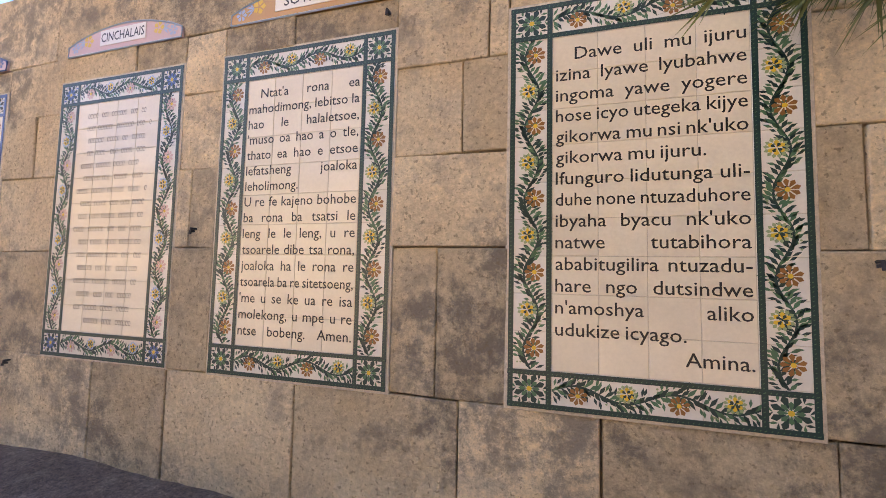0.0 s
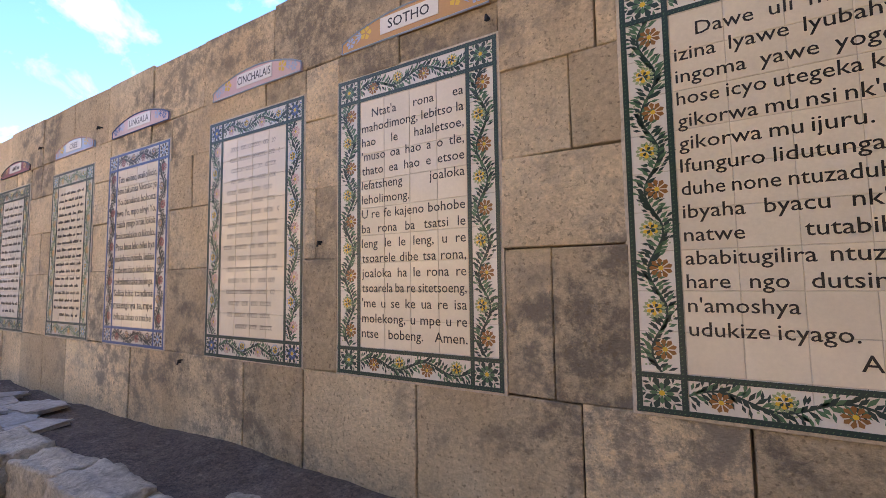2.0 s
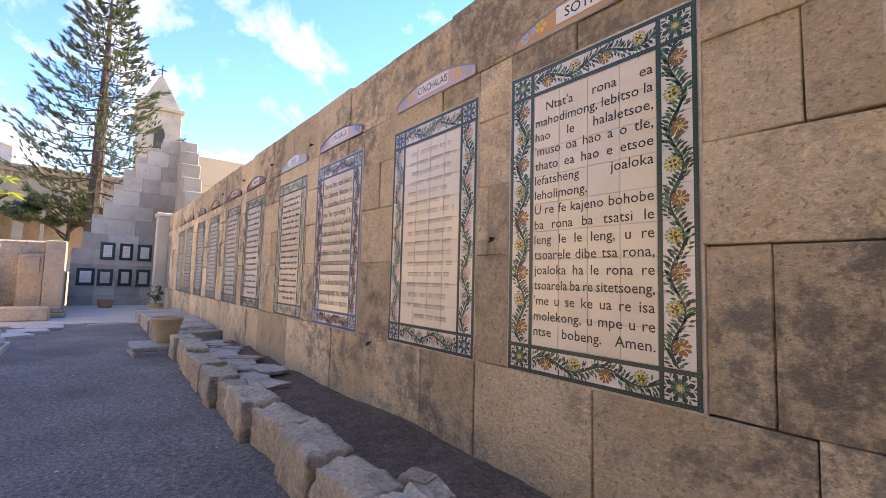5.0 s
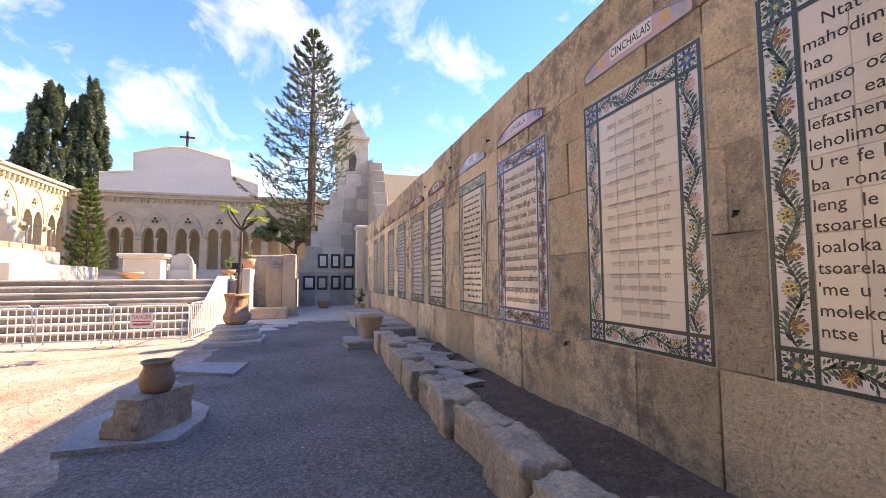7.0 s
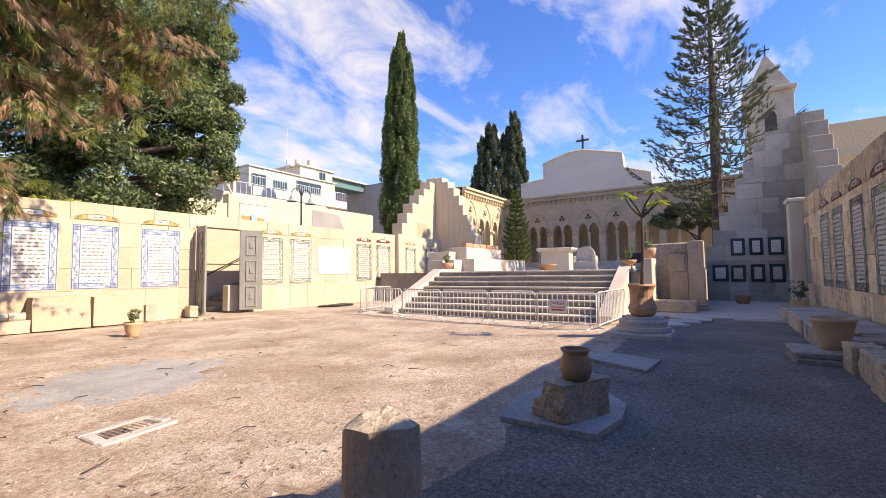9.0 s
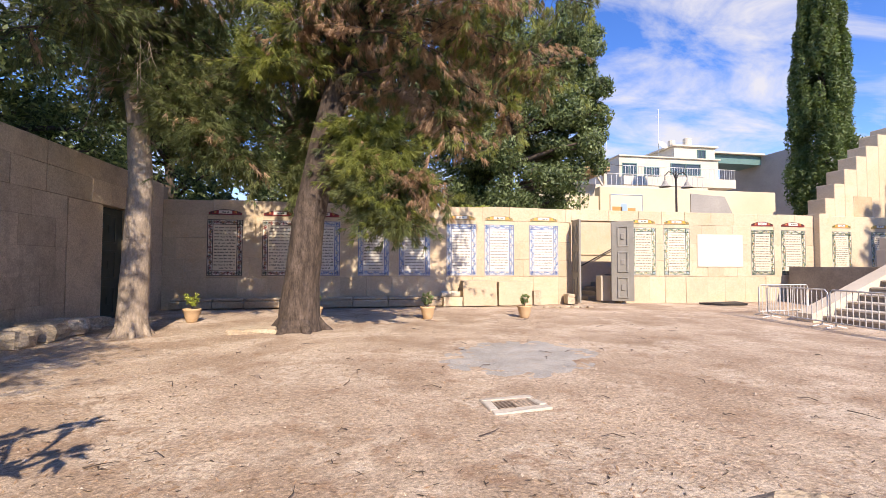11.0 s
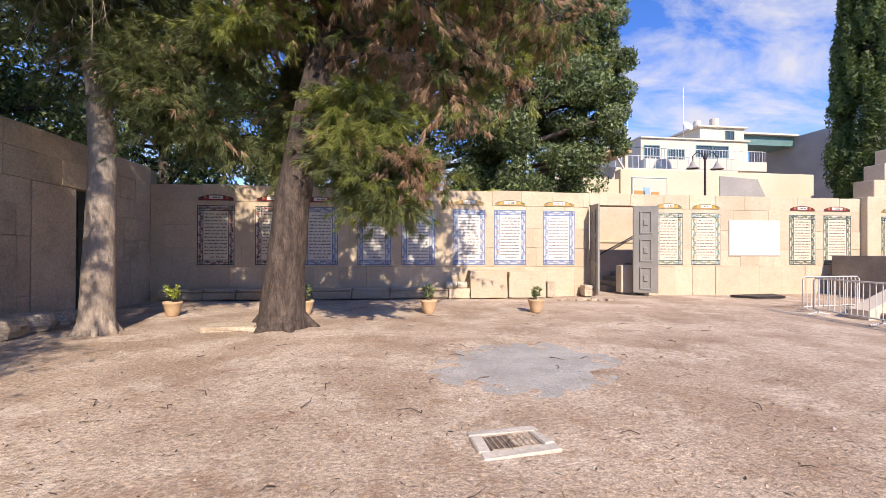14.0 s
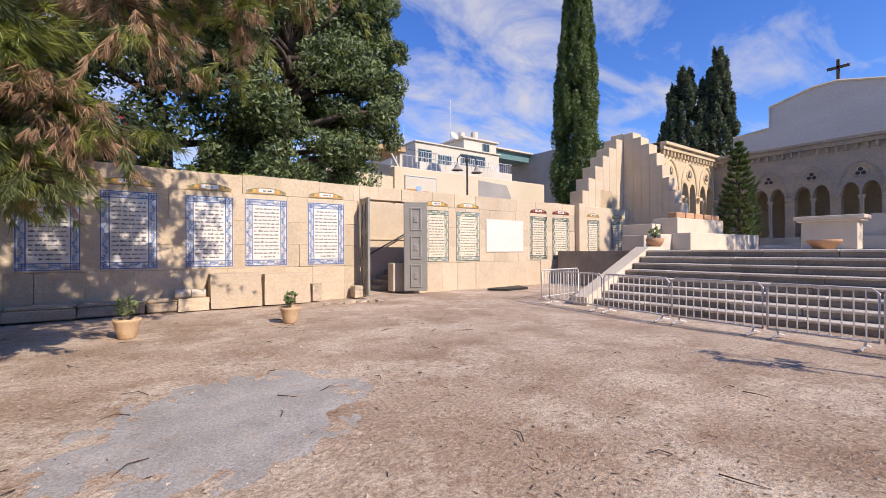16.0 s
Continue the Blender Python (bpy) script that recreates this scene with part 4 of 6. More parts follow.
broad_tree("dark shrubbery beyond the gateway", (8.6, -8.2, 0), 2.4, pile(rng, 16, (-1.0, 1.0), (-2.4, 2.4), (0.3, 1.9), (0.4, 0.7)), ["leaf_dark"], 260, 0.06, 0.08, 27, name="shrub")
# bright hedge along the wall top
hd = thing("hedge", "yellow-green flowering hedge behind the wall top", "hedge", pose(-4.2, -14.9, 0))
g = np.random.default_rng(31)
v = leaf_cloud(g, pile(random.Random(31), 22, (-1.3, 1.3), (-0.2, 0.2), (3.05, 3.32), (0.14, 0.26)), 150, 0.03)
st_ = Shape()
for k in range(6):
    st_.tube([(-1.2 + 0.48 * k, 0, -0.1), (-1.2 + 0.48 * k, 0.05, 1.5), (-1.15 + 0.48 * k, 0, 3.1)], [0.03, 0.02, 0.01], 5)
part("stems", st_, ["twig"], hd)
part("crown", fast_mesh("crown", v, 4, ["leaf_bright"]), None, hd)
rb = thing("flowering_shrub", "red-flowering climber among the dark trees", "shrub", pose(-1.6, -16.2, 0))
v = leaf_cloud(g, pile(random.Random(32), 14, (-0.7, 0.7), (-0.3, 0.3), (3.6, 5.0), (0.2, 0.4)), 90, 0.05)
part("stems", Shape().tube([(0, 0, -0.1), (0.1, 0, 2), (0, 0, 4)], [0.06, 0.04, 0.02], 6), ["twig"], rb)
part("crown", fast_mesh("crown", v, 4, ["leaf_dark", "flower_red"], (g.random(len(v) // 4) < 0.3).astype(int)), None, rb)


def cypress(label, base, height, width, seed, mat="cypress", lobes=1, n=26000, size=0.12):
    rng, g = random.Random(seed), np.random.default_rng(seed)
    t = thing("cypress_tree", label, "tree", pose(*base))
    V = []
    s = Shape()
    for k in range(lobes):
        ox = 0 if lobes == 1 else (k - (lobes - 1) / 2) * width * 0.55
        hh = height * (1 if k == lobes - 1 else rng.uniform(0.84, 0.93))
        w = width if lobes == 1 else width * 0.62
        s.tube([(ox, 0, -0.2), (ox, 0, hh * 0.5), (ox, 0, hh * 0.96)], [0.3, 0.18, 0.02], 8)
        cl = []
        for _ in range(420):
            q = rng.random() ** 0.9
            z = hh * (0.06 + 0.9 * q)
            r = w / 2 * (math.sin(math.pi * min(1, 0.16 + 0.84 * (1 - q)) * 0.5) ** 0.8) * (0.55 + 0.45 * rng.random()) * (1 if q < 0.93 else 0.5)
            a = rng.uniform(0, math.tau)
            cl.append((ox + r * 0.8 * math.cos(a), r * 0.8 * math.sin(a), z, 0.42 * (1.2 - q), 0.42 * (1.2 - q), 0.8))
        V.append(leaf_cloud(g, cl, n // 420 // lobes, size, 1.9))
    v = np.concatenate(V)
    part("trunk", s, ["bark"], t)
    part("crown", fast_mesh("crown", v, 4, [mat]), None, t)
    return t


cypress("tall slender dark green cypress behind the wall end", (-24.3, -18.75, 0), 18.7, 3.9, 41, n=130000, size=0.052)
cypress("broad dark conifer rising behind the cloister", (-46, -22.4, 0), 19.0, 8.6, 42, mat="araucaria", n=50000, size=0.12)
cypress("narrow pointed dark conifer rising behind the cloister", (-46.5, -19.8, 0), 20.4, 4.9, 43, mat="araucaria", n=36000, size=0.11)


def araucaria(label, base, z0, height, width, seed, tiers, per_tier, mat, curl=0.25, dense=26, size=0.16):
    """A conifer of whorled, upcurved branches."""
    rng, g = random.Random(seed), np.random.default_rng(seed)
    t = thing("araucaria_tree", label, "tree", pose(*base))
    s = Shape()
    s.tube([(0, 0, -0.3), (0, 0, height * 0.5), (0, 0, height)], [0.024 * height, 0.014 * height, 0.01], 8)
    P, H = [], []
    for k in range(tiers):
        q = k / (tiers - 1)
        z = z0 + (height - z0) * (0.02 + 0.95 * q)
        r = width / 2 * ((1 - q) ** 0.75 * 0.94 + 0.06) * (0.75 + 0.35 * rng.random()) * min(1, 0.6 + 2.5 * q)
        for b in range(per_tier):
            a = math.tau * (b + rng.random() * 0.6) / per_tier + k
            rr = r * rng.uniform(0.75, 1.1)
            pts = [(math.cos(a) * rr * f, math.sin(a) * rr * f, z - 0.12 * rr * math.sin(f * 2.2) + curl * rr * f ** 3) for f in (0, 0.35, 0.7, 1.0)]
            s.tube(pts, [0.035, 0.025, 0.018, 0.008], 4)
            for _ in range(dense):
                f = 0.25 + 0.75 * rng.random() ** 0.6
                w = 0.22 * rr * (1.1 - f * 0.5)
                zz = z - 0.12 * rr * math.sin(f * 2.2) + curl * rr * f ** 3
                sd = rng.uniform(-1, 1) * w
                P.append((math.cos(a) * rr * f - math.sin(a) * sd, math.sin(a) * rr * f + math.cos(a) * sd, zz + rng.uniform(-0.08, 0.08)))
                H.append((math.cos(a), math.sin(a), 0.7))
    part("trunk", s, ["bark"], t)
    v = needle_cloud(g, np.array(P), np.array(H), 6, size * 2.2, size * 0.22, 0.55, -0.1)
    part("crown", fast_mesh("crown", v, 3, [mat]), None, t)
    return t


araucaria("tall araucaria with open whorled branches before the bell tower", (-24.0, -0.2, 1.3), 2.0, 13.6, 8.0, 51, 19, 8, "araucaria", 0.34, 26, 0.12)
araucaria("young dark green araucaria on the terrace", (-26.0, -10.9, 1.4), 0.4, 5.0, 2.4, 52, 16, 9, "cypress", 0.3, 16, 0.09)
broad_tree("dark spreading conifer foliage under the araucaria", (-25.0, -1.2, 1.3), 3.4, pile(random.Random(53), 18, (-0.8, 0.8), (-1.6, 1.6), (2.0, 3.2), (0.4, 0.7), 0.4), ["leaf_dark", "araucaria"], 220, 0.07, 0.14, 53)


def plumeria(label, base, height, lean, seed, fork=3, leaf=0.26, per=14, mats=("leaf_bright", "leaf_mid")):
    """A small bare-stemmed tree with tufts of long leaves at its tips."""
    rng = random.Random(seed)
    t = thing("small_tree", label, "tree", pose(*base))
    s = Shape()
    top = Vector((lean[0], lean[1], height * 0.72))
    limb(s, (0, 0, -0.08), top, 0.035, 0.022, rng, 0.03)
    lf = Shape()
    for k in range(fork):
        a = math.tau * k / fork + rng.random()
        tip = top + Vector((math.cos(a) * 0.3, math.sin(a) * 0.3, height * 0.28 * rng.uniform(0.35, 1.0)))
        limb(s, top, tip, 0.022, 0.014, rng)
        for j in range(per):
            b = math.tau * j / per + rng.random() * 0.4
            up = rng.uniform(-0.25, 0.8)
            d = Vector((math.cos(b), math.sin(b), up)).normalized()
            sd = d.cross(Vector((0, 0, 1))).normalized() * leaf * 0.15
            ln = leaf * rng.uniform(0.6, 1.1)
            p = [tip + d * 0.02, tip + d * ln * 0.55 + sd + Vector((0, 0, 0.01)), tip + d * ln - Vector((0, 0, 0.05)), tip + d * ln * 0.55 - sd + Vector((0, 0, 0.01))]
            lf.add(p, [(0, 1, 2), (0, 2, 3)], rng.randrange(len(mats)))
    part("trunk", s, ["bark"], t, smooth=True)
    part("leaves", lf.mesh("leaves", mats, fix=False), None, t)
    return t
# ---- things in the courtyard ----
def gz(x, y):
    return ground_z(x, y)


# planter kerb of rough stones beside the panelled wall
rng = random.Random(61)
x = -1.35
k = 0
while x > -7.5:
    w = rng.uniform(0.36, 0.68)
    s = blob(rng, w - 0.02, rng.uniform(0.22, 0.29), rng.uniform(0.29, 0.37), 9, 0.16, k * 7.3, 0.88)
    o = part("kerb_stone", s, ["rock"], at=pose(x - w / 2, 1.06 + rng.uniform(-0.04, 0.03), 0.055, 0, rng.uniform(-2, 2), rng.uniform(-4, 4)), smooth=True)
    tagged(o, "rough hewn limestone block edging the planting bed", "stone", "planter kerb stones")
    x -= w
    k += 1
soil = Shape()
nx, ny = 60, 8
for j in range(ny + 1):
    for i in range(nx + 1):
        px, py = -7.9 + (9.9) * i / nx, 1.02 + 0.84 * j / ny
        soil.v.append((px, py, 0.27 + 0.05 * noise.noise(Vector((px * 1.6, py * 2.5, 0))) + 0.02 * noise.noise(Vector((px * 6, py * 6, 3))) - (0.22 if j == 0 else 0)))
W2 = nx + 1
soil.f = [(j * W2 + i, j * W2 + i + 1, (j + 1) * W2 + i + 1, (j + 1) * W2 + i) for j in range(ny) for i in range(nx)]
soil.m = [0] * len(soil.f)
structure("soil_bed", soil, ["soil"], "dark dry soil bed between the kerb stones and the wall", "soil", smooth=True)
for x, y, w, d, h, r in ((-1.98, 1.3, 0.17, 0.12, 0.1, 20), (-1.84, 1.27, 0.2, 0.17, 0.09, -12)):
    tagged(part("stone", blob(rng, w, d, h, 3, 0.14, x * 9, 0.85), ["rock"], at=pose(x, y, 0.265, 0, 0, r)), "small pale broken stone lying on the soil", "stone", "loose stones on the soil")
for k in range(16):
    x, y = -4.5 - 0.2 * k + rng.uniform(-0.1, 0.1), 1.36 + rng.uniform(-0.12, 0.2)
    s = blob(rng, rng.uniform(0.28, 0.48), rng.uniform(0.2, 0.34), rng.uniform(0.03, 0.05), 3, 0.2, k * 3.1, 0.8)
    tagged(part("flat_stone", s, ["flag"], at=pose(x, y, 0.28, rng.uniform(-2, 2), rng.uniform(-2, 2), rng.uniform(0, 90))), "thin flat stone laid on the soil bed", "stone", "flat stones on the soil bed")
# flagstones stacked further along the wall
stack = [(-8.25, 0.95, 0.05, 0.62, 0.95, 0.10), (-8.3, 0.98, 0.15, 0.66, 1.0, 0.09), (-8.9, 1.45, 0.06, 0.6, 0.7, 0.28)]
for kx in range(9):
    for ky in range(2):
        stack.append((-9.2 - 0.55 * kx, 1.12 + 0.42 * ky, 0.06, 0.56, 0.44, 0.3 + rng.uniform(-0.03, 0.04)))
        stack.append((-9.2 - 0.55 * kx + rng.uniform(-.05, .05), 1.12 + 0.42 * ky, 0.352, 0.6, 0.46, 0.05))
for x, y, z, w, d, h in stack:
    s = Shape().box(-w / 2, w / 2, -d / 2, d / 2, 0, h, 0, 0.015, 0.012, rng)
    tagged(part("flagstone", s, ["flag"], at=pose(x, y, z, 0, 0, rng.uniform(-5, 5))), "grey flat slab stacked along the panelled wall", "stone slab", "stacked flagstones")


def pot(name, label, at, prof, mat, plant=0, seed=0, leafmat="leaf_mid", rim=None):
    t = thing(name, label, "pot", pose(*at))
    wall_ = [(r, z) for r, z in prof]
    inner = [(max(0.01, r - 0.016), z) for r, z in prof[::-1]]
    inner[-1] = (0.01, 0.04)
    part("body", Shape().lathe(wall_ + inner, 24), [mat], t, smooth=True)
    top_r, top_z = prof[-1]
    if plant:
        part("soil", Shape().lathe([(top_r - 0.02, top_z - 0.05), (0.005, top_z - 0.03)], 16), ["soil"], t)
        r_, g_ = random.Random(seed), np.random.default_rng(seed)
        st = Shape()
        cl = []
        for k in range(9):
            a = r_.uniform(0, math.tau)
            e = Vector((math.cos(a) * plant * 0.35, math.sin(a) * plant * 0.35, top_z + plant * r_.uniform(0.5, 1)))
            st.tube([(0, 0, top_z - 0.05), (e.x * 0.4, e.y * 0.4, top_z + plant * 0.4), tuple(e)], [0.007, 0.005, 0.003], 4)
            cl += [(e.x, e.y, e.z, plant * 0.18, plant * 0.18, plant * 0.16), (e.x * 0.6, e.y * 0.6, (e.z + top_z) / 2, plant * 0.15, plant * 0.15, plant * 0.15)]
        part("stems", st, ["twig"], t)
        part("leaves", fast_mesh("leaves", leaf_cloud(g_, cl, 8, 0.03), 4, [leafmat]), None, t)
    return t


FLARE = [(0.10, 0), (0.115, 0.02), (0.15, 0.14), (0.175, 0.25), (0.19, 0.27), (0.19, 0.31)]
for x, y, seed, mat in ((-5.11, -10.85, 1, "leaf_mid"), (-2.65, -10.95, 2, "leaf_mid"), (2.76, -11.1, 3, "leaf_bright"), (0.06, -11.15, 2, "leaf_mid")):
    pot("flower_pot", "round terracotta pot with a sparse leafy plant", (x, y, gz(x, y)), FLARE, "terracotta_pale", 0.22 + 0.04 * seed, seed, mat)
pot("clay_jar", "dark brown clay jar with a wide rolled mouth", (-4.45, -1.235, 0.418), [(0.078, 0), (0.106, 0.028), (0.126, 0.085), (0.12, 0.14), (0.096, 0.195), (0.094, 0.213), (0.114, 0.236), (0.114, 0.248)], "clay_dark")
pot("clay_jar", "pale tapering clay jar standing on a stone slab", (-8.3, 0.93, 0.24), [(0.12, 0), (0.14, 0.06), (0.19, 0.22), (0.215, 0.34), (0.235, 0.36), (0.235, 0.40)], "clay_pale")
pot("flower_pot", "square-shouldered terracotta pot with a green plant by the pillar", (-15.4, 1.45, 0.12), [(0.15, 0), (0.17, 0.05), (0.2, 0.3), (0.21, 0.32)], "clay_pale", 0.5, 7, "leaf_dark")
pot("flower_pot", "low terracotta planter on the end paving", (-18.6, 0.35, 0.12), [(0.17, 0), (0.2, 0.1), (0.22, 0.26), (0.23, 0.28)], "terracotta")
pot("flower_pot", "terracotta bowl with leafy plant on the ramp head", (-15.0, -2.58, 1.42), [(0.12, 0), (0.2, 0.1), (0.23, 0.18)], "terracotta", 0.35, 8, "leaf_mid")
pot("flower_pot", "terracotta bowl with leafy plant on the ramp head", (-15.0, -9.15, 1.42), [(0.13, 0), (0.22, 0.12), (0.25, 0.24)], "terracotta", 0.35, 9, "leaf_mid")
pot("flower_pot", "orange terracotta pot on the white slab", (-14.6, -1.95, 1.62), [(0.14, 0), (0.18, 0.2), (0.19, 0.3)], "terracotta", 0.2, 10, "leaf_mid")
pot("bowl_planter", "wide shallow terracotta bowl before the altar", (-17.2, -5.9, PF), [(0.2, 0), (0.32, 0.18), (0.36, 0.2), (0.36, 0.25)], "terracotta")

# carved block with the jar, on a thin slab
sl = Shape().prism([(-4.15, -1.76), (-4.14, -1.02), (-4.6, -0.93), (-4.98, -0.96), (-5.3, -1.2), (-5.42, -1.72), (-4.8, -1.86)], 2, 0.03, 0.135)
tagged(part("stone_slab", sl, ["concrete"]), "thin pale slab under the carved block", "stone slab")
cb = thing("carved_block", "broken carved limestone block with a stepped moulding", "stone block", pose(-4.19, -1.28, 0.135, 0, 0, 155))
part("block", blob(rng, 0.54, 0.2, 0.29, 9, 0.07, 4.4, 0.96), ["rock"], cb, at=pose(0.27, 0.07, 0))
for y0, y1, z1, x1 in ((0.14, 0.31, 0.075, 0.48), (0.14, 0.295, 0.14, 0.48), (0.14, 0.225, 0.18, 0.46), (0.14, 0.2, 0.23, 0.48), (0.13, 0.185, 0.275, 0.48)):
    part("moulding", Shape().box(0.0, x1, y0, y1, z1 - 0.072, z1, 0, 0.012, 0.006, rng), ["ashlar_gate"], cb)
tagged(part("stone_slab", Shape().prism([(-6.42, -1.0), (-6.85, -1.8), (-7.42, -1.68), (-7.16, -0.93)], 2, 0.03, 0.132), ["concrete"]), "flat pale stone slab set in the ground", "stone slab")

# broken column stump near the walker
cs = Shape()
n = 16
for q, (r, z) in enumerate([(0.19, 0.0), (0.185, 0.2), (0.18, 0.42), (0.178, 0.50)]):
    for j in range(n):
        a = math.tau * j / n
        rr = r * (1 + 0.05 * noise.noise(Vector((math.cos(a) * 2, math.sin(a) * 2, z * 4))))
        zz = z + (0.05 * math.cos(a - 0.6) + 0.03 * noise.noise(Vector((math.cos(a) * 3, math.sin(a) * 3, 9))) if q == 3 else 0)
        cs.v.append((rr * math.cos(a), rr * math.sin(a), zz))
for q in range(3):
    for j in range(n):
        cs.f.append((q * n + j, q * n + (j + 1) % n, (q + 1) * n + (j + 1) % n, (q + 1) * n + j))
        cs.m.append(0)
kk = len(cs.v)
for j in range(n):
    a = math.tau * j / n
    cs.v.append((0.09 * math.cos(a), 0.09 * math.sin(a), 0.565 + 0.03 * noise.noise(Vector((math.cos(a) * 3, math.sin(a) * 3, 19)))))
cs.v.append((0.01, 0, 0.56))
for j in range(n):
    cs.f.append((3 * n + j, 3 * n + (j + 1) % n, kk + (j + 1) % n, kk + j))
    cs.f.append((kk + j, kk + (j + 1) % n, kk + n))
    cs.m += [1, 1]
tagged(part("column_stump", cs, ["ashlar_gate", "rock"], at=pose(-2.56, -1.6, 0.06)), "broken stump of an ancient stone column", "column")

# stone vessel on a round base with a small tree
vb = thing("stone_urn", "carved brown stone urn on a round moulded base", "urn", pose(-9.45, -1.45, 0.07))
part("plinth", Shape().box(-0.47, 0.47, -0.47, 0.47, 0, 0.12, 0, 0.02), ["paving"], vb)
part("round_base", Shape().lathe([(0.45, 0.12), (0.46, 0.16), (0.45, 0.21), (0.40, 0.22), (0.40, 0.27), (0.41, 0.30), (0.40, 0.33), (0.35, 0.34), (0.35, 0.38), (0.01, 0.38)], 28), ["paving"], vb, smooth=False)
part("vessel", Shape().lathe([(0.15, 0.38), (0.22, 0.44), (0.245, 0.54), (0.20, 0.64), (0.18, 0.72), (0.19, 0.86), (0.235, 0.93), (0.235, 0.96), (0.16, 0.96), (0.15, 0.85), (0.01, 0.85)], 18, wob=0.06, rng=rng), ["terracotta"], vb)
plumeria("small bare-stemmed tree with pale leaf tufts growing in the urn", (-9.45, -1.45, 0.98), 1.75, (-0.02, 0.05), 71, 5, 0.2, 13, ("leaf_bright", "leaf_bright", "leaf_mid"))
plumeria("small bare-stemmed tree with long yellow-green leaves", (0.66, -1.74, gz(0.66, -1.74)), 1.85, (0.04, -0.1), 72, 5, 0.26, 13, ("leaf_bright",))

# piers and slabs beside the end paving
pd = thing("stone_pier", "weathered limestone pier with a moulded base", "pier", pose(-15.0, -0.85, 0.12))
part("shaft", Shape().box(-0.6, 0, -0.16, 0.24, 0.2, 1.98, 0, 0.015), ["ashlar_gate"], pd)
part("base", Shape().box(-0.65, 0.08, -0.24, 0.32, 0.0, 0.12, 0, 0.02).box(-0.63, 0.04, -0.2, 0.28, 0.12, 0.2, 0, 0.02), ["ashlar_gate"], pd)
part("panel", Shape().box(-0.5, -0.06, -0.64, -0.17, 0.2, 1.62, 0, 0.015).box(-0.5, -0.03, -0.56, -0.24, 1.1, 1.55, 0, 0.01), ["ashlar_gate"], pd)
part("panel_base", Shape().box(-0.5, 0.0, -0.7, -0.25, 0.0, 0.2, 0, 0.02), ["ashlar_gate"], pd)
part("back_slab", Shape().box(-0.6, -0.3, -1.2, -0.17, 0.3, 1.95, 0, 0.04, 0.02, rng), ["rock"], pd)
tagged(part("stone_bench", Shape().box(-0.3, 0.3, -0.55, 0.55, 0, 0.32, 0, 0.03, 0.01, rng), ["ashlar_gate"], at=pose(-14.45, -1.35, 0.12)), "low rounded limestone block like a bench", "stone block")
tagged(part("white_slab", Shape().box(-0.5, 0.5, -0.1, 0.12, 0, 1.5, 0, 0.015), ["white_stone"], at=pose(-14.6, -1.95, 0.12)), "upright white stone slab beside the urn", "stone slab")
tagged(part("planter_wall", Shape().box(-15.2, -14.2, -2.4, -2.06, 0.05, 1.25, 0, 0.01), ["stair"]), "grey stone planter wall beside the stair ramp", "wall block")
tagged(part("timber_beam", Shape().box(-0.06, 0.06, -0.55, 0.55, 0, 0.07, 0, 0.006), ["white_stone"], at=pose(-12.75, 0.5, 0.075, 0, 0, 4)), "pale stone strip lying in sunlight on the ground", "kerb")
for k, (x, y) in enumerate(((-12.6, -0.75), (-12.0, -0.95), (-13.0, -1.0), (-11.4, -1.2))):
    tagged(part("paving_slab", Shape().box(-0.32, 0.32, -0.3, 0.3, 0, 0.05, 0, 0.01, 0.01, rng), ["paving"], at=pose(x, y, 0.085, 0, 0, 8 * k)), "pale paving slab laid on the gravel", "stone slab", "loose paving slabs")

# terrace furniture
al = thing("altar", "pale stone altar table on the terrace", "altar", pose(-19.3, -6.2, PF))
part("body", Shape().box(-0.3, 0.3, -0.62, 0.62, 0, 0.8, 0, 0.015), ["white_stone"], al)
part("slab", Shape().box(-0.42, 0.42, -0.78, 0.78, 0.86, 0.97, 0, 0.015).box(-0.38, 0.38, -0.72, 0.72, 0.8, 0.86, 0, 0.01), ["white_stone"], al)
th = thing("throne", "round-backed pale stone throne on the terrace", "throne", pose(-22.0, -5.7, PF))
bk = [(-0.42, 0.0), (0.42, 0.0), (0.42, 0.75)] + [(0.42 * math.cos(a), 0.75 + 0.42 * math.sin(a)) for a in np.linspace(0.2, math.pi - 0.2, 9)] + [(-0.42, 0.75)]
part("backrest", Shape().prism(bk, 0, -0.3, -0.1), ["white_stone"], th)
part("seat", Shape().box(-0.1, 0.35, -0.42, 0.42, 0, 0.42, 0, 0.02), ["white_stone"], th)
for e in (-1, 1):
    part("armrest", Shape().box(-0.1, 0.4, e * 0.5 - 0.08, e * 0.5 + 0.08, 0, 0.68, 0, 0.02), ["white_stone"], th)
tagged(part("dark_bench", Shape().box(-0.4, 0.4, -0.5, 0.5, 0.32, 0.42, 0, 0.03).box(-0.35, -0.25, -0.4, -0.3, 0, 0.33).box(0.25, 0.35, 0.3, 0.4, 0, 0.33).box(-0.35, -0.25, 0.3, 0.4, 0, 0.33).box(0.25, 0.35, -0.4, -0.3, 0, 0.33).box(-0.4, -0.32, -0.5, 0.5, 0.42, 0.8, 0, 0.03), ["iron"], at=pose(-23.0, -3.4, 1.32)), "black bench on the terrace", "bench")
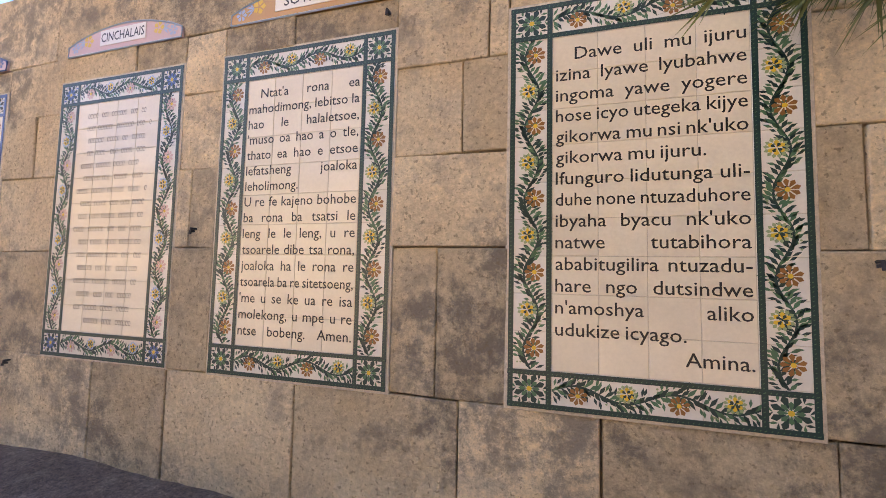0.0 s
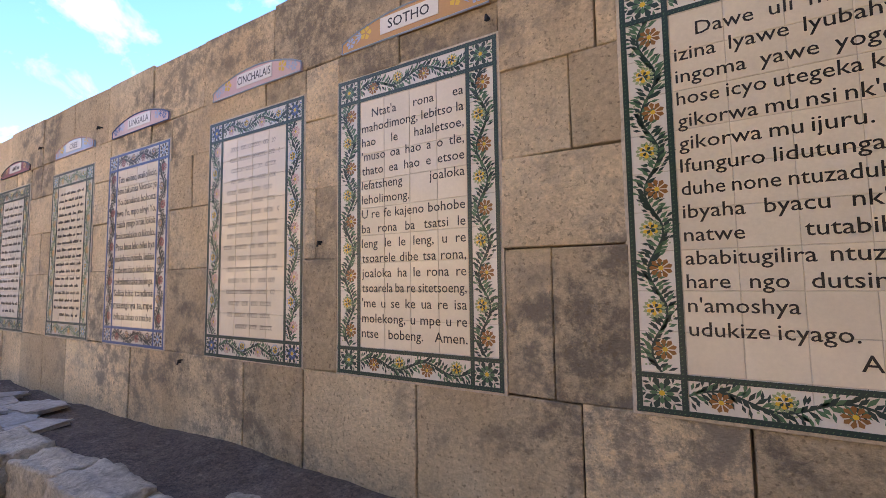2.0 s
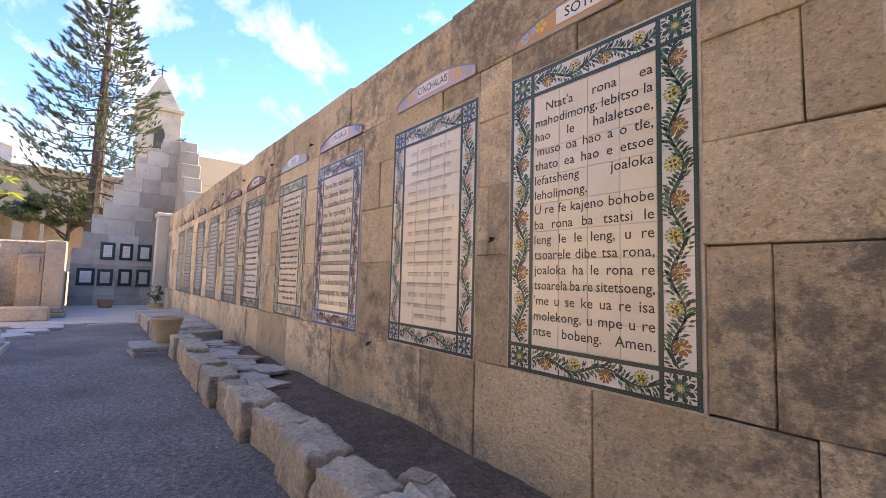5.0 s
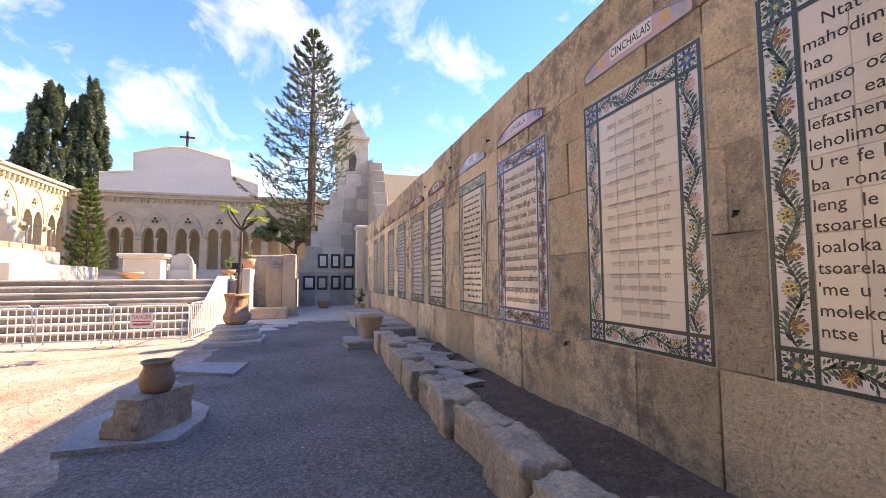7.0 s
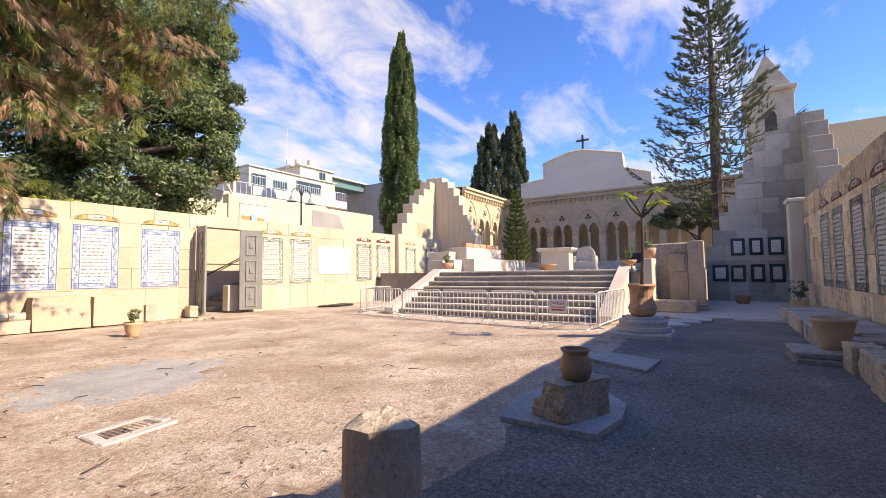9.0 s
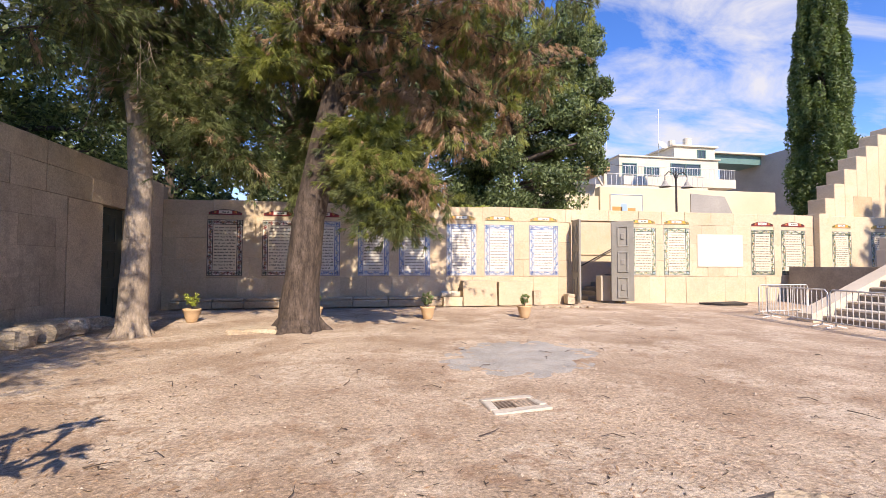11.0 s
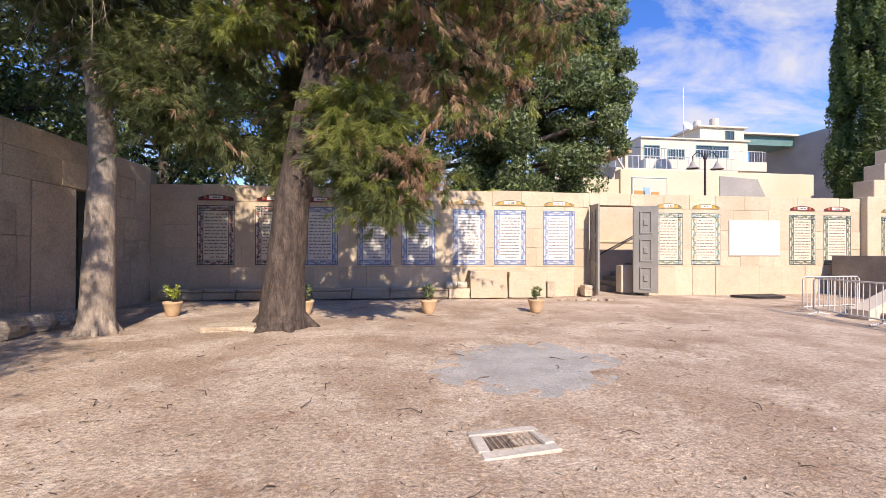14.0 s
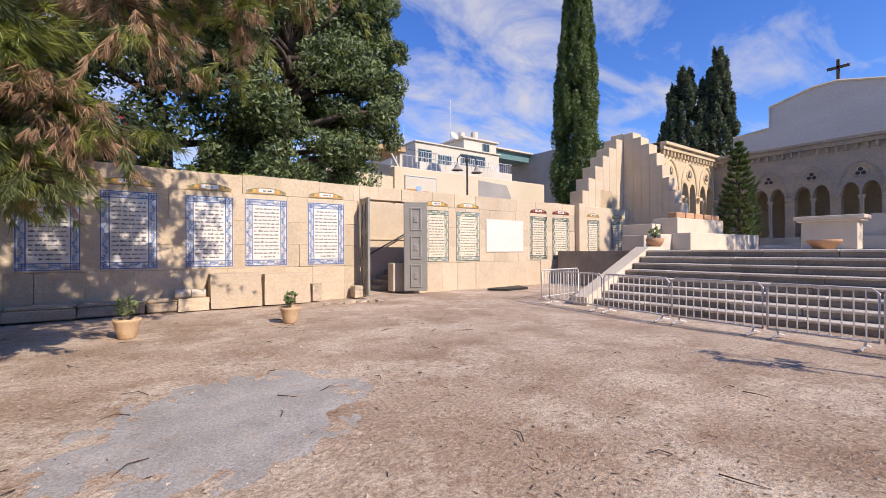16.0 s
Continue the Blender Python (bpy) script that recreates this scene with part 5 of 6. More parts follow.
for x0, x1, y0, y1, h in ((-17.0, -16.3, -11.0, -10.2, 0.5), (-17.6, -16.5, -10.2, -9.75, 0.52), (-22.9, -17.2, -9.75, -9.15, 0.56), (-21.2, -17.6, -10.6, -9.75, 1.1), (-17.6, -17.0, -11.4, -10.3, 0.9)):
    tagged(part("stone_bench", Shape().box(x0, x1, y0, y1, PF - 0.01, PF + h, 0, 0.015), ["white_stone"]), "white dressed stone block seat on the terrace", "stone block", "white blocks on the terrace")
for k in range(5):
    tagged(part("window_box", Shape().box(-0.3, 0.3, -0.16, 0.16, 0, 0.2, 0, 0.02).box(-0.27, 0.27, -0.13, 0.13, 0.2, 0.203, 1), ["terracotta", "soil"], at=pose(-18.0 - 0.68 * k, -9.98, PF + 1.1)), "terracotta trough on a white block", "planter", "terracotta troughs")



# crowd barriers
def barrier(a, b, first=None):
    L = math.hypot(b[0] - a[0], b[1] - a[1])
    t = thing("crowd_barrier", "galvanised steel crowd barrier with thin upright bars", "barrier", pose(a[0], a[1], 0.02, 0, 0, math.degrees(math.atan2(b[1] - a[1], b[0] - a[0]))), "crowd barriers before the stair")
    z0, z1 = 0.12, 0.80
    part("frame", Shape().tube([(0.03, 0, z0), (0.03, 0, z1 - 0.06), (0.09, 0, z1), (L - 0.09, 0, z1), (L - 0.03, 0, z1 - 0.06), (L - 0.03, 0, z0), (0.03, 0, z0)], 0.018, 7), ["steel"], t, smooth=True)
    n_ = max(3, int(L / 0.125))
    bars = Shape().tube([(0, 0, z0), (0, 0, z1)], 0.0095, 5).mesh("bar", ["steel"])
    for k in range(1, n_):
        part("bar", bars, None, t, at=pose(0.03 + (L - 0.06) * k / n_, 0, 0))
    for x in (0.16, L - 0.16):
        part("foot", Shape().tube([(x, -0.22, 0.015), (x, 0, 0.06), (x, 0.22, 0.015)], 0.016, 6).tube([(x, 0, 0.05), (x, 0, z0)], 0.014, 6), ["steel"], t)
    return t


line = [(-11.14, -9.8), (-10.84, -8.08), (-10.62, -6.56), (-10.5, -5.09), (-10.45, -3.83), (-10.25, -2.42), (-12.6, -2.3)]
bar_obs = [barrier(a, b) for a, b in zip(line, line[1:])]
barrier((-11.2, -10.1), (-13.0, -10.3))


def word_shape(text, bold=0.0):
    """The outline of a word in the built-in font as a filled flat mesh: points, faces and its width for a height of one."""
    cu = bpy.data.curves.new("word", "FONT")
    cu.body, cu.size, cu.offset, cu.resolution_u = text, 1.0, bold, 2
    ob = bpy.data.objects.new("word", cu)
    scene.collection.objects.link(ob)
    dg = bpy.context.evaluated_depsgraph_get()
    me = bpy.data.meshes.new_from_object(ob.evaluated_get(dg))
    vs, fs = [tuple(v.co) for v in me.vertices], [tuple(p.vertices) for p in me.polygons]
    bpy.data.objects.remove(ob)
    bpy.data.curves.remove(cu)
    bpy.data.meshes.remove(me)
    x0, x1 = min((v[0] for v in vs), default=0), max((v[0] for v in vs), default=0.3)
    return [(v[0] - x0, v[1]) for v in vs], fs, x1 - x0


WORDS = {}


def write(s, text, x0, x1, z, size, y, mi=0, mode="justify", bold=0.012, squeeze=1.0):
    """A line of words on a panel facing -y, between x0 and x1."""
    ws = []
    for w in text.split():
        if (w, bold) not in WORDS:
            WORDS[w, bold] = word_shape(w, bold)
        ws.append(WORDS[w, bold])
    sx = size * squeeze
    total = sum(w[2] for w in ws) * sx
    room = x1 - x0
    space = 0.28 * sx
    if total + space * (len(ws) - 1) > room or (mode == "justify" and len(ws) == 1 and False):
        k = room / (total + space * (len(ws) - 1))
        sx, space, total = sx * k, space * k, total * k
    if mode == "justify" and len(ws) > 1:
        gap, p = (room - total) / (len(ws) - 1), x0
    else:
        gap = space
        tw = total + gap * (len(ws) - 1)
        p = x0 if mode == "left" else x1 - tw if mode == "right" else (x0 + x1 - tw) / 2
        if mode == "justify":
            p = x0
    for vs, fs, w in ws:
        s.add([(p + a * sx, y, z + b * size) for a, b in vs], fs, mi)
        p += w * sx + gap


sg = thing("warning_sign", "red and white danger sign tied to the barrier", "sign", pose(-10.3, -3.28, 0.36, 0, 0, 90 - 3))
part("plate", Shape().box(-0.2, 0.2, 0.0, 0.006, 0, 0.3, 0, 0.002), ["sign_white"], sg)
ss = Shape()
write(ss, "DANGER", -0.17, 0.17, 0.18, 0.11, -0.002, 0, "centre")
ss.box(-0.17, 0.17, -0.003, -0.001, 0.12, 0.14).box(-0.15, 0.15, -0.003, -0.001, 0.05, 0.09)
part("lettering", ss, ["sign_red"], sg)

# cement patch, drain and grate
pt = Shape()
n, rings = 90, 16
for j in range(rings + 1):
    f = 1.12 * (1 - j / rings)
    for k in range(n):
        a = math.tau * k / n
        r = (1 + 0.08 * noise.noise(Vector((math.cos(a) * 1.7, math.sin(a) * 1.7, 2)))) * f
        x, y = -3.45 + 1.1 * r * math.cos(a) + 0.25 * r * math.sin(a), -6.55 + 1.1 * r * math.sin(a)
        lift = 0.022 * (1 - f) - 0.006 + 0.009 * noise.noise(Vector((x * 4, y * 4, 1))) + 0.006 * noise.noise(Vector((x * 11, y * 11, 5)))
        pt.v.append((x, y, gz(x, y) + min(lift + 0.005, 0.011)))
pt.f = [(j * n + k, j * n + (k + 1) % n, (j + 1) * n + (k + 1) % n, (j + 1) * n + k) for j in range(rings) for k in range(n)]
pt.m = [0] * len(pt.f)
tagged(part("cement_patch", pt, ["concrete"], smooth=True), "round worn cement patch in the gravel", "ground patch", kind="structure")
dr = thing("floor_drain", "small metal drain grate set in a pale cement frame", "drain", pose(-2.63, -4.48, gz(-2.63, -4.48) - 0.006, 0, 0, 7) @ Matrix.Diagonal((0.86, 0.86, 1, 1)))
fr = Shape()
for x0, x1, y0, y1 in ((-0.34, 0.34, 0.14, 0.27), (-0.34, 0.34, -0.27, -0.14), (-0.34, -0.23, -0.14, 0.14), (0.23, 0.34, -0.14, 0.14)):
    fr.box(x0, x1, y0, y1, -0.05, 0.018, 0, 0.012, 0.012, rng)
part("frame", fr, ["paving"], dr)
part("rim", Shape().tube([(-0.22, -0.13, 0.012), (0.22, -0.13, 0.012), (0.22, 0.13, 0.012), (-0.22, 0.13, 0.012), (-0.22, -0.13, 0.012)], 0.008, 4), ["bark_pale"], dr)
part("pit", Shape().box(-0.23, 0.23, -0.14, 0.14, -0.02, 0.006), ["soil"], dr)
for k in range(9):
    part("grate_bar", Shape().box(-0.2 + 0.05 * k - 0.006, -0.2 + 0.05 * k + 0.006, -0.13, 0.13, 0.004, 0.011), ["bark_pale"], dr)

# stones at the foot of the sunny wall
x = 4.4
k = 0
while x > -3.3:
    w = rng.uniform(0.65, 1.15)
    s = Shape().box(-w / 2 + 0.01, w / 2 - 0.01, -0.2, 0.16, 0, 0.2, 0, 0.02, 0.012, rng).box(-w / 2 + 0.02, w / 2 - 0.02, -0.2, 0.1, 0.2, 0.29, 0, 0.03, 0.01, rng)
    tagged(part("moulded_stone", s, ["ashlar_gate"], at=pose(x - w / 2, -13.9, 0.03)), "old moulded limestone block lying along the wall foot", "stone block", "stones along the sunny wall")
    x -= w
for x0, x1, h, d, sd in ((-4.13, -5.22, 0.80, 0.5, 1), (-5.28, -6.4, 0.76, 0.46, 2), (-3.5, -4.1, 0.28, 0.5, 3)):
    tagged(part("rough_block", blob(rng, x0 - x1, d, h, 5, 0.05, sd * 5.5, 0.96), ["ashlar_left"], at=pose((x0 + x1) / 2, -13.84, 0.03)), "large rough pale limestone block against the wall", "stone block", "rough blocks by the wall")
for x, y, w, h in ((-3.6, -13.8, 0.3, 0.2), (-3.9, -13.75, 0.28, 0.2)):
    tagged(part("column_drum", Shape().tube([(-w / 2, 0, 0.1), (w / 2, 0, 0.1)], 0.1, 12), ["white_stone"], at=pose(x, y, 0.30)), "short round white column fragment", "stone", "column fragments")
for k, (x, y, z, w, h) in enumerate(((-7.85, -13.85, 0.04, 0.36, 0.2), (-7.82, -13.85, 0.24, 0.28, 0.13), (-6.62, -13.85, 0.04, 0.25, 0.45))):
    tagged(part("stone", blob(rng, w, 0.3, h, 3, 0.12, k * 2.2, 0.9), ["rock"], at=pose(x, y, z)), "broken stone stacked by the doorway", "stone", "stones by the doorway")
for k in range(9):
    x, y = -6.6 - 0.17 * k, -12.9 + 0.02 * k - rng.uniform(0, 0.3)
    tagged(part("stone", blob(rng, 0.24, 0.14, 0.05, 2, 0.15, k * 1.3, 0.85), ["rock"], at=pose(x, y, gz(x, y), 0, 0, rng.uniform(0, 90))), "flat stone in a low row before the doorway", "stone", "row of stones on the gravel")
for k, (x, y, w, d, h) in enumerate(((4.35, -8.25, 0.6, 0.5, 0.3), (4.3, -8.85, 0.65, 0.5, 0.32), (4.35, -9.5, 0.7, 0.5, 0.3), (4.4, -10.2, 0.5, 0.45, 0.24), (4.5, -10.7, 0.4, 0.4, 0.2))):
    tagged(part("boulder", blob(rng, w, d, h, 4, 0.2, k * 3.7, 0.6), ["rock"], at=pose(x, y, 0.0, 0, 0, 15 * k)), "pale rounded boulder at the foot of the gate wall", "boulder", "boulders by the gate wall")
tagged(part("flat_stone", blob(rng, 0.9, 0.5, 0.1, 3, 0.1, 8, 0.85), ["rock"], at=pose(0.95, -9.3, 0.0)), "flat pale stone beside the pine", "stone")
tagged(part("metal_cover", Shape().prism([(-12.2, -13.3), (-13.9, -13.55), (-13.6, -12.8), (-12.6, -12.75)], 2, 0.02, 0.08), ["iron"]), "dark metal sheet lying by the wall", "metal sheet")


# ---- doors and gateway ----
def door_leaf(name, label, a, b, z0, z1, mat, coffers):
    L = math.hypot(b[0] - a[0], b[1] - a[1])
    t = thing(name, label, "door", pose(a[0], a[1], z0, 0, 0, math.degrees(math.atan2(b[1] - a[1], b[0] - a[0]))), kind="structure")
    h = z1 - z0
    part("panel", Shape().box(0, L, -0.03, 0.03, 0, h, 0, 0.006), [mat], t)
    for k in range(coffers):
        c0 = 0.1 + k * (h - 0.1) / coffers
        c1 = c0 + (h - 0.1) / coffers - 0.16
        for sgn in (-1, 1):
            f = Shape()
            y0, y1 = (0.03, 0.055) if sgn > 0 else (-0.055, -0.03)
            u0, u1 = L * 0.25, L * 0.75
            f.box(u0, u1, y0, y1, c0, c0 + 0.05, 0, 0.008).box(u0, u1, y0, y1, c1 - 0.05, c1, 0, 0.008).box(u0, u0 + 0.05, y0, y1, c0 + 0.05, c1 - 0.05, 0, 0.008).box(u1 - 0.05, u1, y0, y1, c0 + 0.05, c1 - 0.05, 0, 0.008)
            f.box((u0 + u1) / 2 - 0.06, (u0 + u1) / 2 + 0.06, y0, y1, (c0 + c1) / 2 - 0.1, (c0 + c1) / 2 + 0.1, 0, 0.01)
            part("coffer", f, [mat], t)
    part("hinge_post", Shape().tube([(0, 0, 0), (0, 0, h)], 0.03, 8), [mat], t)
    return t


door_leaf("door_1", "grey metal door leaf with square coffers standing open", (-9.52, -14.12), (-10.1, -13.72), 0.1, 2.84, "grey_door", 3)
door_leaf("door_2", "grey metal door leaf standing open edge on", (-8.07, -14.12), (-7.99, -13.45), 0.1, 2.84, "grey_door", 3)
door_leaf("door_3", "tall dark green coffered gate leaf standing open", (5.9, -7.62), (4.72, -7.62), 0.03, 3.72, "green_door", 4)
door_leaf("door_4", "dark green door inside the gate wall doorway", (4.95, -12.38), (4.95, -11.32), 0.0, 2.66, "green_door", 3)
gate = Shape().box(4.7, 6.3, -7.75, -3.0, 3.75, 4.28, 0, 0.02)
gatew = structure("gateway", gate, ["ashlar_gate"], "massive limestone gateway with a deep lintel", "gateway")
part("jamb", Shape().box(5.92, 6.42, -8.1, -7.55, 0, 3.75, 0, 0.02), ["ashlar_gate"], gatew)
part("coping", Shape().box(4.66, 4.8, -7.78, -3.0, 4.2, 4.34, 0, 0.02), ["ashlar_gate"], gatew)
part("far_jamb", Shape().box(4.75, 6.4, -3.6, -3.0, 0, 3.75, 0, 0.02), ["ashlar_gate"], gatew)
part("jamb_return", Shape().box(4.76, 5.3, -7.9, -7.68, 0, 3.75, 0, 0.02), ["ashlar_gate"], gatew)
# alley behind the doorway: wall, steps, handrail
alley = Shape().box(-13.5, -6.0, -17.2, -16.8, 0, 3.1).box(-13.5, -6.0, -17.2, -16.75, 1.75, 1.8)
wa = structure("wall_alley", alley, ["ashlar_left"], "plain limestone wall of the stepped alley behind the doorway", "wall")
for k in range(7):
    part("alley_step", Shape().box(-13.2, -9.3 - 0.3 * k, -16.8, -15.4, 0.16 * k, 0.16 * (k + 1), 0, 0.01), ["stair"], wa)
tagged(part("handrail", Shape().tube([(-8.2, -16.6, 0.95), (-9.0, -16.6, 0.95), (-12.0, -16.6, 2.5)], 0.025, 6).tube([(-9.0, -16.6, 0.0), (-9.0, -16.6, 0.95)], 0.02, 6).tube([(-12.0, -16.6, 1.1), (-12.0, -16.6, 2.5)], 0.02, 6), ["iron"]), "dark metal handrail beside the alley steps", "handrail")
tagged(part("electric_box", Shape().box(-9.75, -9.35, -14.9, -14.55, 0.05, 0.95, 0, 0.02), ["white_stone"]), "pale stone block inside the doorway", "stone block")
# ---- houses and street furniture behind the sunny wall ----
def window_unit(parent, x0, x1, z0, z1, y, frame_mat="white_stone", shutter=None):
    w = part("window", Shape().box(x0, x1, y - 0.08, y + 0.005, z0, z1), ["glass"], parent)
    f = Shape()
    for a, b, c, d in ((x0 - 0.06, x1 + 0.06, z0 - 0.06, z0), (x0 - 0.06, x1 + 0.06, z1, z1 + 0.06), (x0 - 0.06, x0, z0, z1), (x1, x1 + 0.06, z0, z1), ((x0 + x1) / 2 - 0.025, (x0 + x1) / 2 + 0.025, z0, z1)):
        f.box(a, b, y, y + 0.06, c, d)
    part("window_frame", f, [frame_mat], w)


hb = tagged(part("house", Shape().box(-30.3, -21.1, -40, -32, 0, 10.2, 0, 0.02).box(-30.9, -26.9, -40, -33.0, 10.2, 11.55, 0, 0.02).box(-31.1, -26.6, -39, -32.8, 11.55, 11.7, 0, 0.02), ["plaster"]), "white flat-roofed house with balconies behind the wall", "house")
for x0, x1, z0, z1 in ((-22.6, -21.4, 8.5, 9.6), (-24.7, -23.4, 8.6, 9.35), (-28.5, -25.8, 8.9, 9.75)):
    window_unit(hb, x0, x1, z0, z1, -32, "teal")
window_unit(hb, -29.9, -29.2, 10.45, 11.3, -33.0, "teal")
part("roof_edge", Shape().box(-30.4, -21.0, -40.1, -31.85, 10.2, 10.3), ["plaster"], hb)
bal = Shape().box(-30.6, -20.6, -32, -30.6, 7.6, 8.3)
part("balcony", bal, ["plaster"], hb)
rl = Shape()
for k in range(44):
    rl.tube([(-30.5 + 0.226 * k, -30.65, 8.3), (-30.5 + 0.226 * k, -30.65, 9.1)], 0.014, 4)
rl.tube([(-30.6, -30.65, 9.1), (-20.6, -30.65, 9.1)], 0.025, 5)
part("balcony_rail", rl, ["steel"], hb)
part("awning", Shape().box(-36.0, -30.9, -36, -33.0, 11.2, 11.35).box(-36.0, -30.9, -35.9, -33.4, 10.4, 11.2, 1), ["plaster", "teal"], hb)
part("roof_tank", Shape().lathe([(0.35, 0), (0.35, 0.9), (0.05, 1.0)], 12, (-29.0, -34.0, 11.7)), ["plaster"], hb)
part("roof_tank", Shape().lathe([(0.3, 0), (0.3, 0.7), (0.05, 0.8)], 12, (-27.6, -34.2, 11.7)), ["plaster"], hb)
part("antenna", Shape().tube([(-25.8, -33.5, 10.6), (-25.8, -33.5, 14.9)], 0.03, 5).tube([(-26.1, -33.5, 14.2), (-25.5, -33.5, 14.2)], 0.015, 4).tube([(-20.9, -33.5, 8), (-20.9, -33.5, 12.0)], 0.02, 4), ["steel"], hb)
dish = [(0.02, 0), (0.25, 0.04), (0.45, 0.14)]
part("satellite_dish", Shape().lathe(dish, 14), ["plaster"], hb, at=pose(-25.9, -33.2, 11.6, -60, 0, 10))
hb2 = tagged(part("house", Shape().prism([(-36.0, 0), (-50, 0), (-50, 13.6), (-36, 11.2)], 1, -38, -30), ["grey_wall"]), "grey blank side of a house with a sloping parapet", "house")
fz = Shape()
for k in range(8):
    fz.tube([(-37 - 1.2 * k, -29.8, 8.5), (-37 - 1.2 * k, -29.8, 10.4)], 0.03, 4)
for z in (8.9, 9.6, 10.4):
    fz.tube([(-37, -29.8, z), (-45.4, -29.8, z)], 0.025, 4)
fz.tube([(-37, -29.8, 0), (-37, -29.8, 8.5)], 0.03, 4).tube([(-45.4, -29.8, 0), (-45.4, -29.8, 8.5)], 0.03, 4)
tagged(part("terrace_fence", fz, ["steel"]), "pale tubular fence on the upper terrace", "fence")
ret = Shape().box(-21.6, -11.9, -19.5, -19.0, 0, 5.05, 0, 0.02).box(-11.9, -10.2, -19.5, -19.1, 0, 4.6).prism([(-19.2, 3.6), (-16.7, 3.8), (-16.7, 4.85), (-18.6, 4.75)], 1, -19.0, -18.96, 1)
rw = structure("wall_upper", ret, ["render_cream", "grey_wall"], "cream rendered upper retaining wall with a grey patch", "wall")
mural = thing("mural", "faded painted tile picture on the upper wall", "mural", pose(-12.4, -18.97, 3.75, 0, 0, 180))
part("sheet", Shape().box(0, 1.7, -0.02, 0.02, 0, 0.95), ["plaster"], mural)
for a, b, c, d, m in ((0.1, 0.6, 0.12, 0.35, "orange_glaze"), (0.55, 0.85, 0.1, 0.5, "pale_blue"), (0.9, 1.3, 0.08, 0.3, "orange_glaze")):
    part("shape", Shape().box(a, b, -0.03, -0.021, c, d), [m], mural)
part("edging", Shape().tube([(0.03, -0.025, 0.03), (1.67, -0.025, 0.03), (1.67, -0.025, 0.92), (0.03, -0.025, 0.92), (0.03, -0.025, 0.03)], 0.02, 4), ["pale_blue"], mural)
pg = thing("pergola", "timber pergola roof beside the house", "pergola", pose(-11.4, -22, 0))
part("roof", Shape().box(-2.5, 1.6, -2.2, 0.6, 6.35, 6.6, 0, 0.02), ["wood"], pg)
for x in (-2.3, 1.4):
    part("post", Shape().box(x - 0.08, x + 0.08, 0.3, 0.46, 0, 6.35), ["plaster"], pg)
part("brace", Shape().tube([(-2.3, 0.4, 5.4), (-1.7, 0.4, 6.35)], 0.06, 5), ["plaster"], pg)
tagged(part("terrace_wall", Shape().box(-21.0, -9.5, -23.2, -22.7, 0, 5.9, 0, 0.02), ["plaster"]), "white terrace parapet in front of the house", "wall block")
rl = Shape()
for k in range(34):
    rl.tube([(-20.8 + 0.33 * k, -22.9, 5.9), (-20.8 + 0.33 * k, -22.9, 6.6)], 0.015, 4)
rl.tube([(-20.9, -22.9, 6.6), (-9.7, -22.9, 6.6)], 0.025, 4)
tagged(part("terrace_rail", rl, ["steel"]), "thin pale railing along the terrace", "railing")

lp = thing("street_lamp", "dark lamp post with two bell-shaped lanterns", "lamp", pose(-13.95, -16.5, 0))
part("pole", Shape().lathe([(0.09, 0), (0.07, 0.4), (0.045, 0.5), (0.04, 5.0), (0.06, 5.05), (0.02, 5.3)], 10), ["iron"], lp)
for e in (-1, 1):
    part("arm", Shape().tube([(0, 0, 4.9), (e * 0.12, 0, 5.2), (e * 0.34, 0, 5.28), (e * 0.52, 0, 5.1), (e * 0.52, 0, 4.92)], 0.022, 6), ["iron"], lp)
    part("lantern", Shape().lathe([(0.03, 0.3), (0.08, 0.22), (0.13, 0.1), (0.24, 0.02), (0.24, 0.0), (0.2, 0.0)], 14, (e * 0.52, 0, 4.62)), ["grey_wall"], lp)
ut = Shape().tube([(-9.5, -24, 0), (-9.5, -24, 9.2)], 0.06, 6)
tagged(part("utility_pole", ut, ["steel"]), "thin grey utility pole behind the trees", "pole")
tagged(part("cable", Shape().tube([(-9.5, -24, 9.0), (-14.5, -27.5, 8.4), (-21.3, -31.9, 9.4)], 0.02, 4), ["iron"]), "dark overhead cable to the house", "cable")

# ---- glazed prayer panels ----
TW, TH = 1.0 / 6, 1.675 / 11
tile_mesh = Shape().box(0.0007, TW - 0.0007, -0.006, 0.012, 0.0007, TH - 0.0007, 0, 0.0018)
tile_cream, tile_white = tile_mesh.mesh("tile", ["glaze"]), tile_mesh.mesh("tile", ["glaze_white"])


def petals(s, cx, cz, r, n, y, mi, inner=0.25, turn=0.0, wide=0.8):
    for k in range(n):
        a = math.tau * k / n + turn
        w = math.pi / n * wide
        s.add([(cx + r * inner * math.cos(a), y, cz + r * inner * math.sin(a)), (cx + r * 0.8 * math.cos(a - w), y, cz + r * 0.8 * math.sin(a - w)), (cx + r * math.cos(a), y, cz + r * math.sin(a)), (cx + r * 0.8 * math.cos(a + w), y, cz + r * 0.8 * math.sin(a + w))], [(0, 1, 2, 3)], mi)


def disc(s, cx, cz, r, y, mi, n=10):
    s.add([(cx + r * math.cos(math.tau * k / n), y, cz + r * math.sin(math.tau * k / n)) for k in range(n)], [tuple(range(n))], mi)


def leaf(s, x, z, a, ln, w, y, mi):
    c, d = math.cos(a), math.sin(a)
    s.add([(x, y, z), (x + c * ln * 0.5 - d * w, y, z + d * ln * 0.5 + c * w), (x + c * ln, y, z + d * ln), (x + c * ln * 0.5 + d * w, y, z + d * ln * 0.5 - c * w)], [(0, 1, 2, 3)], mi)


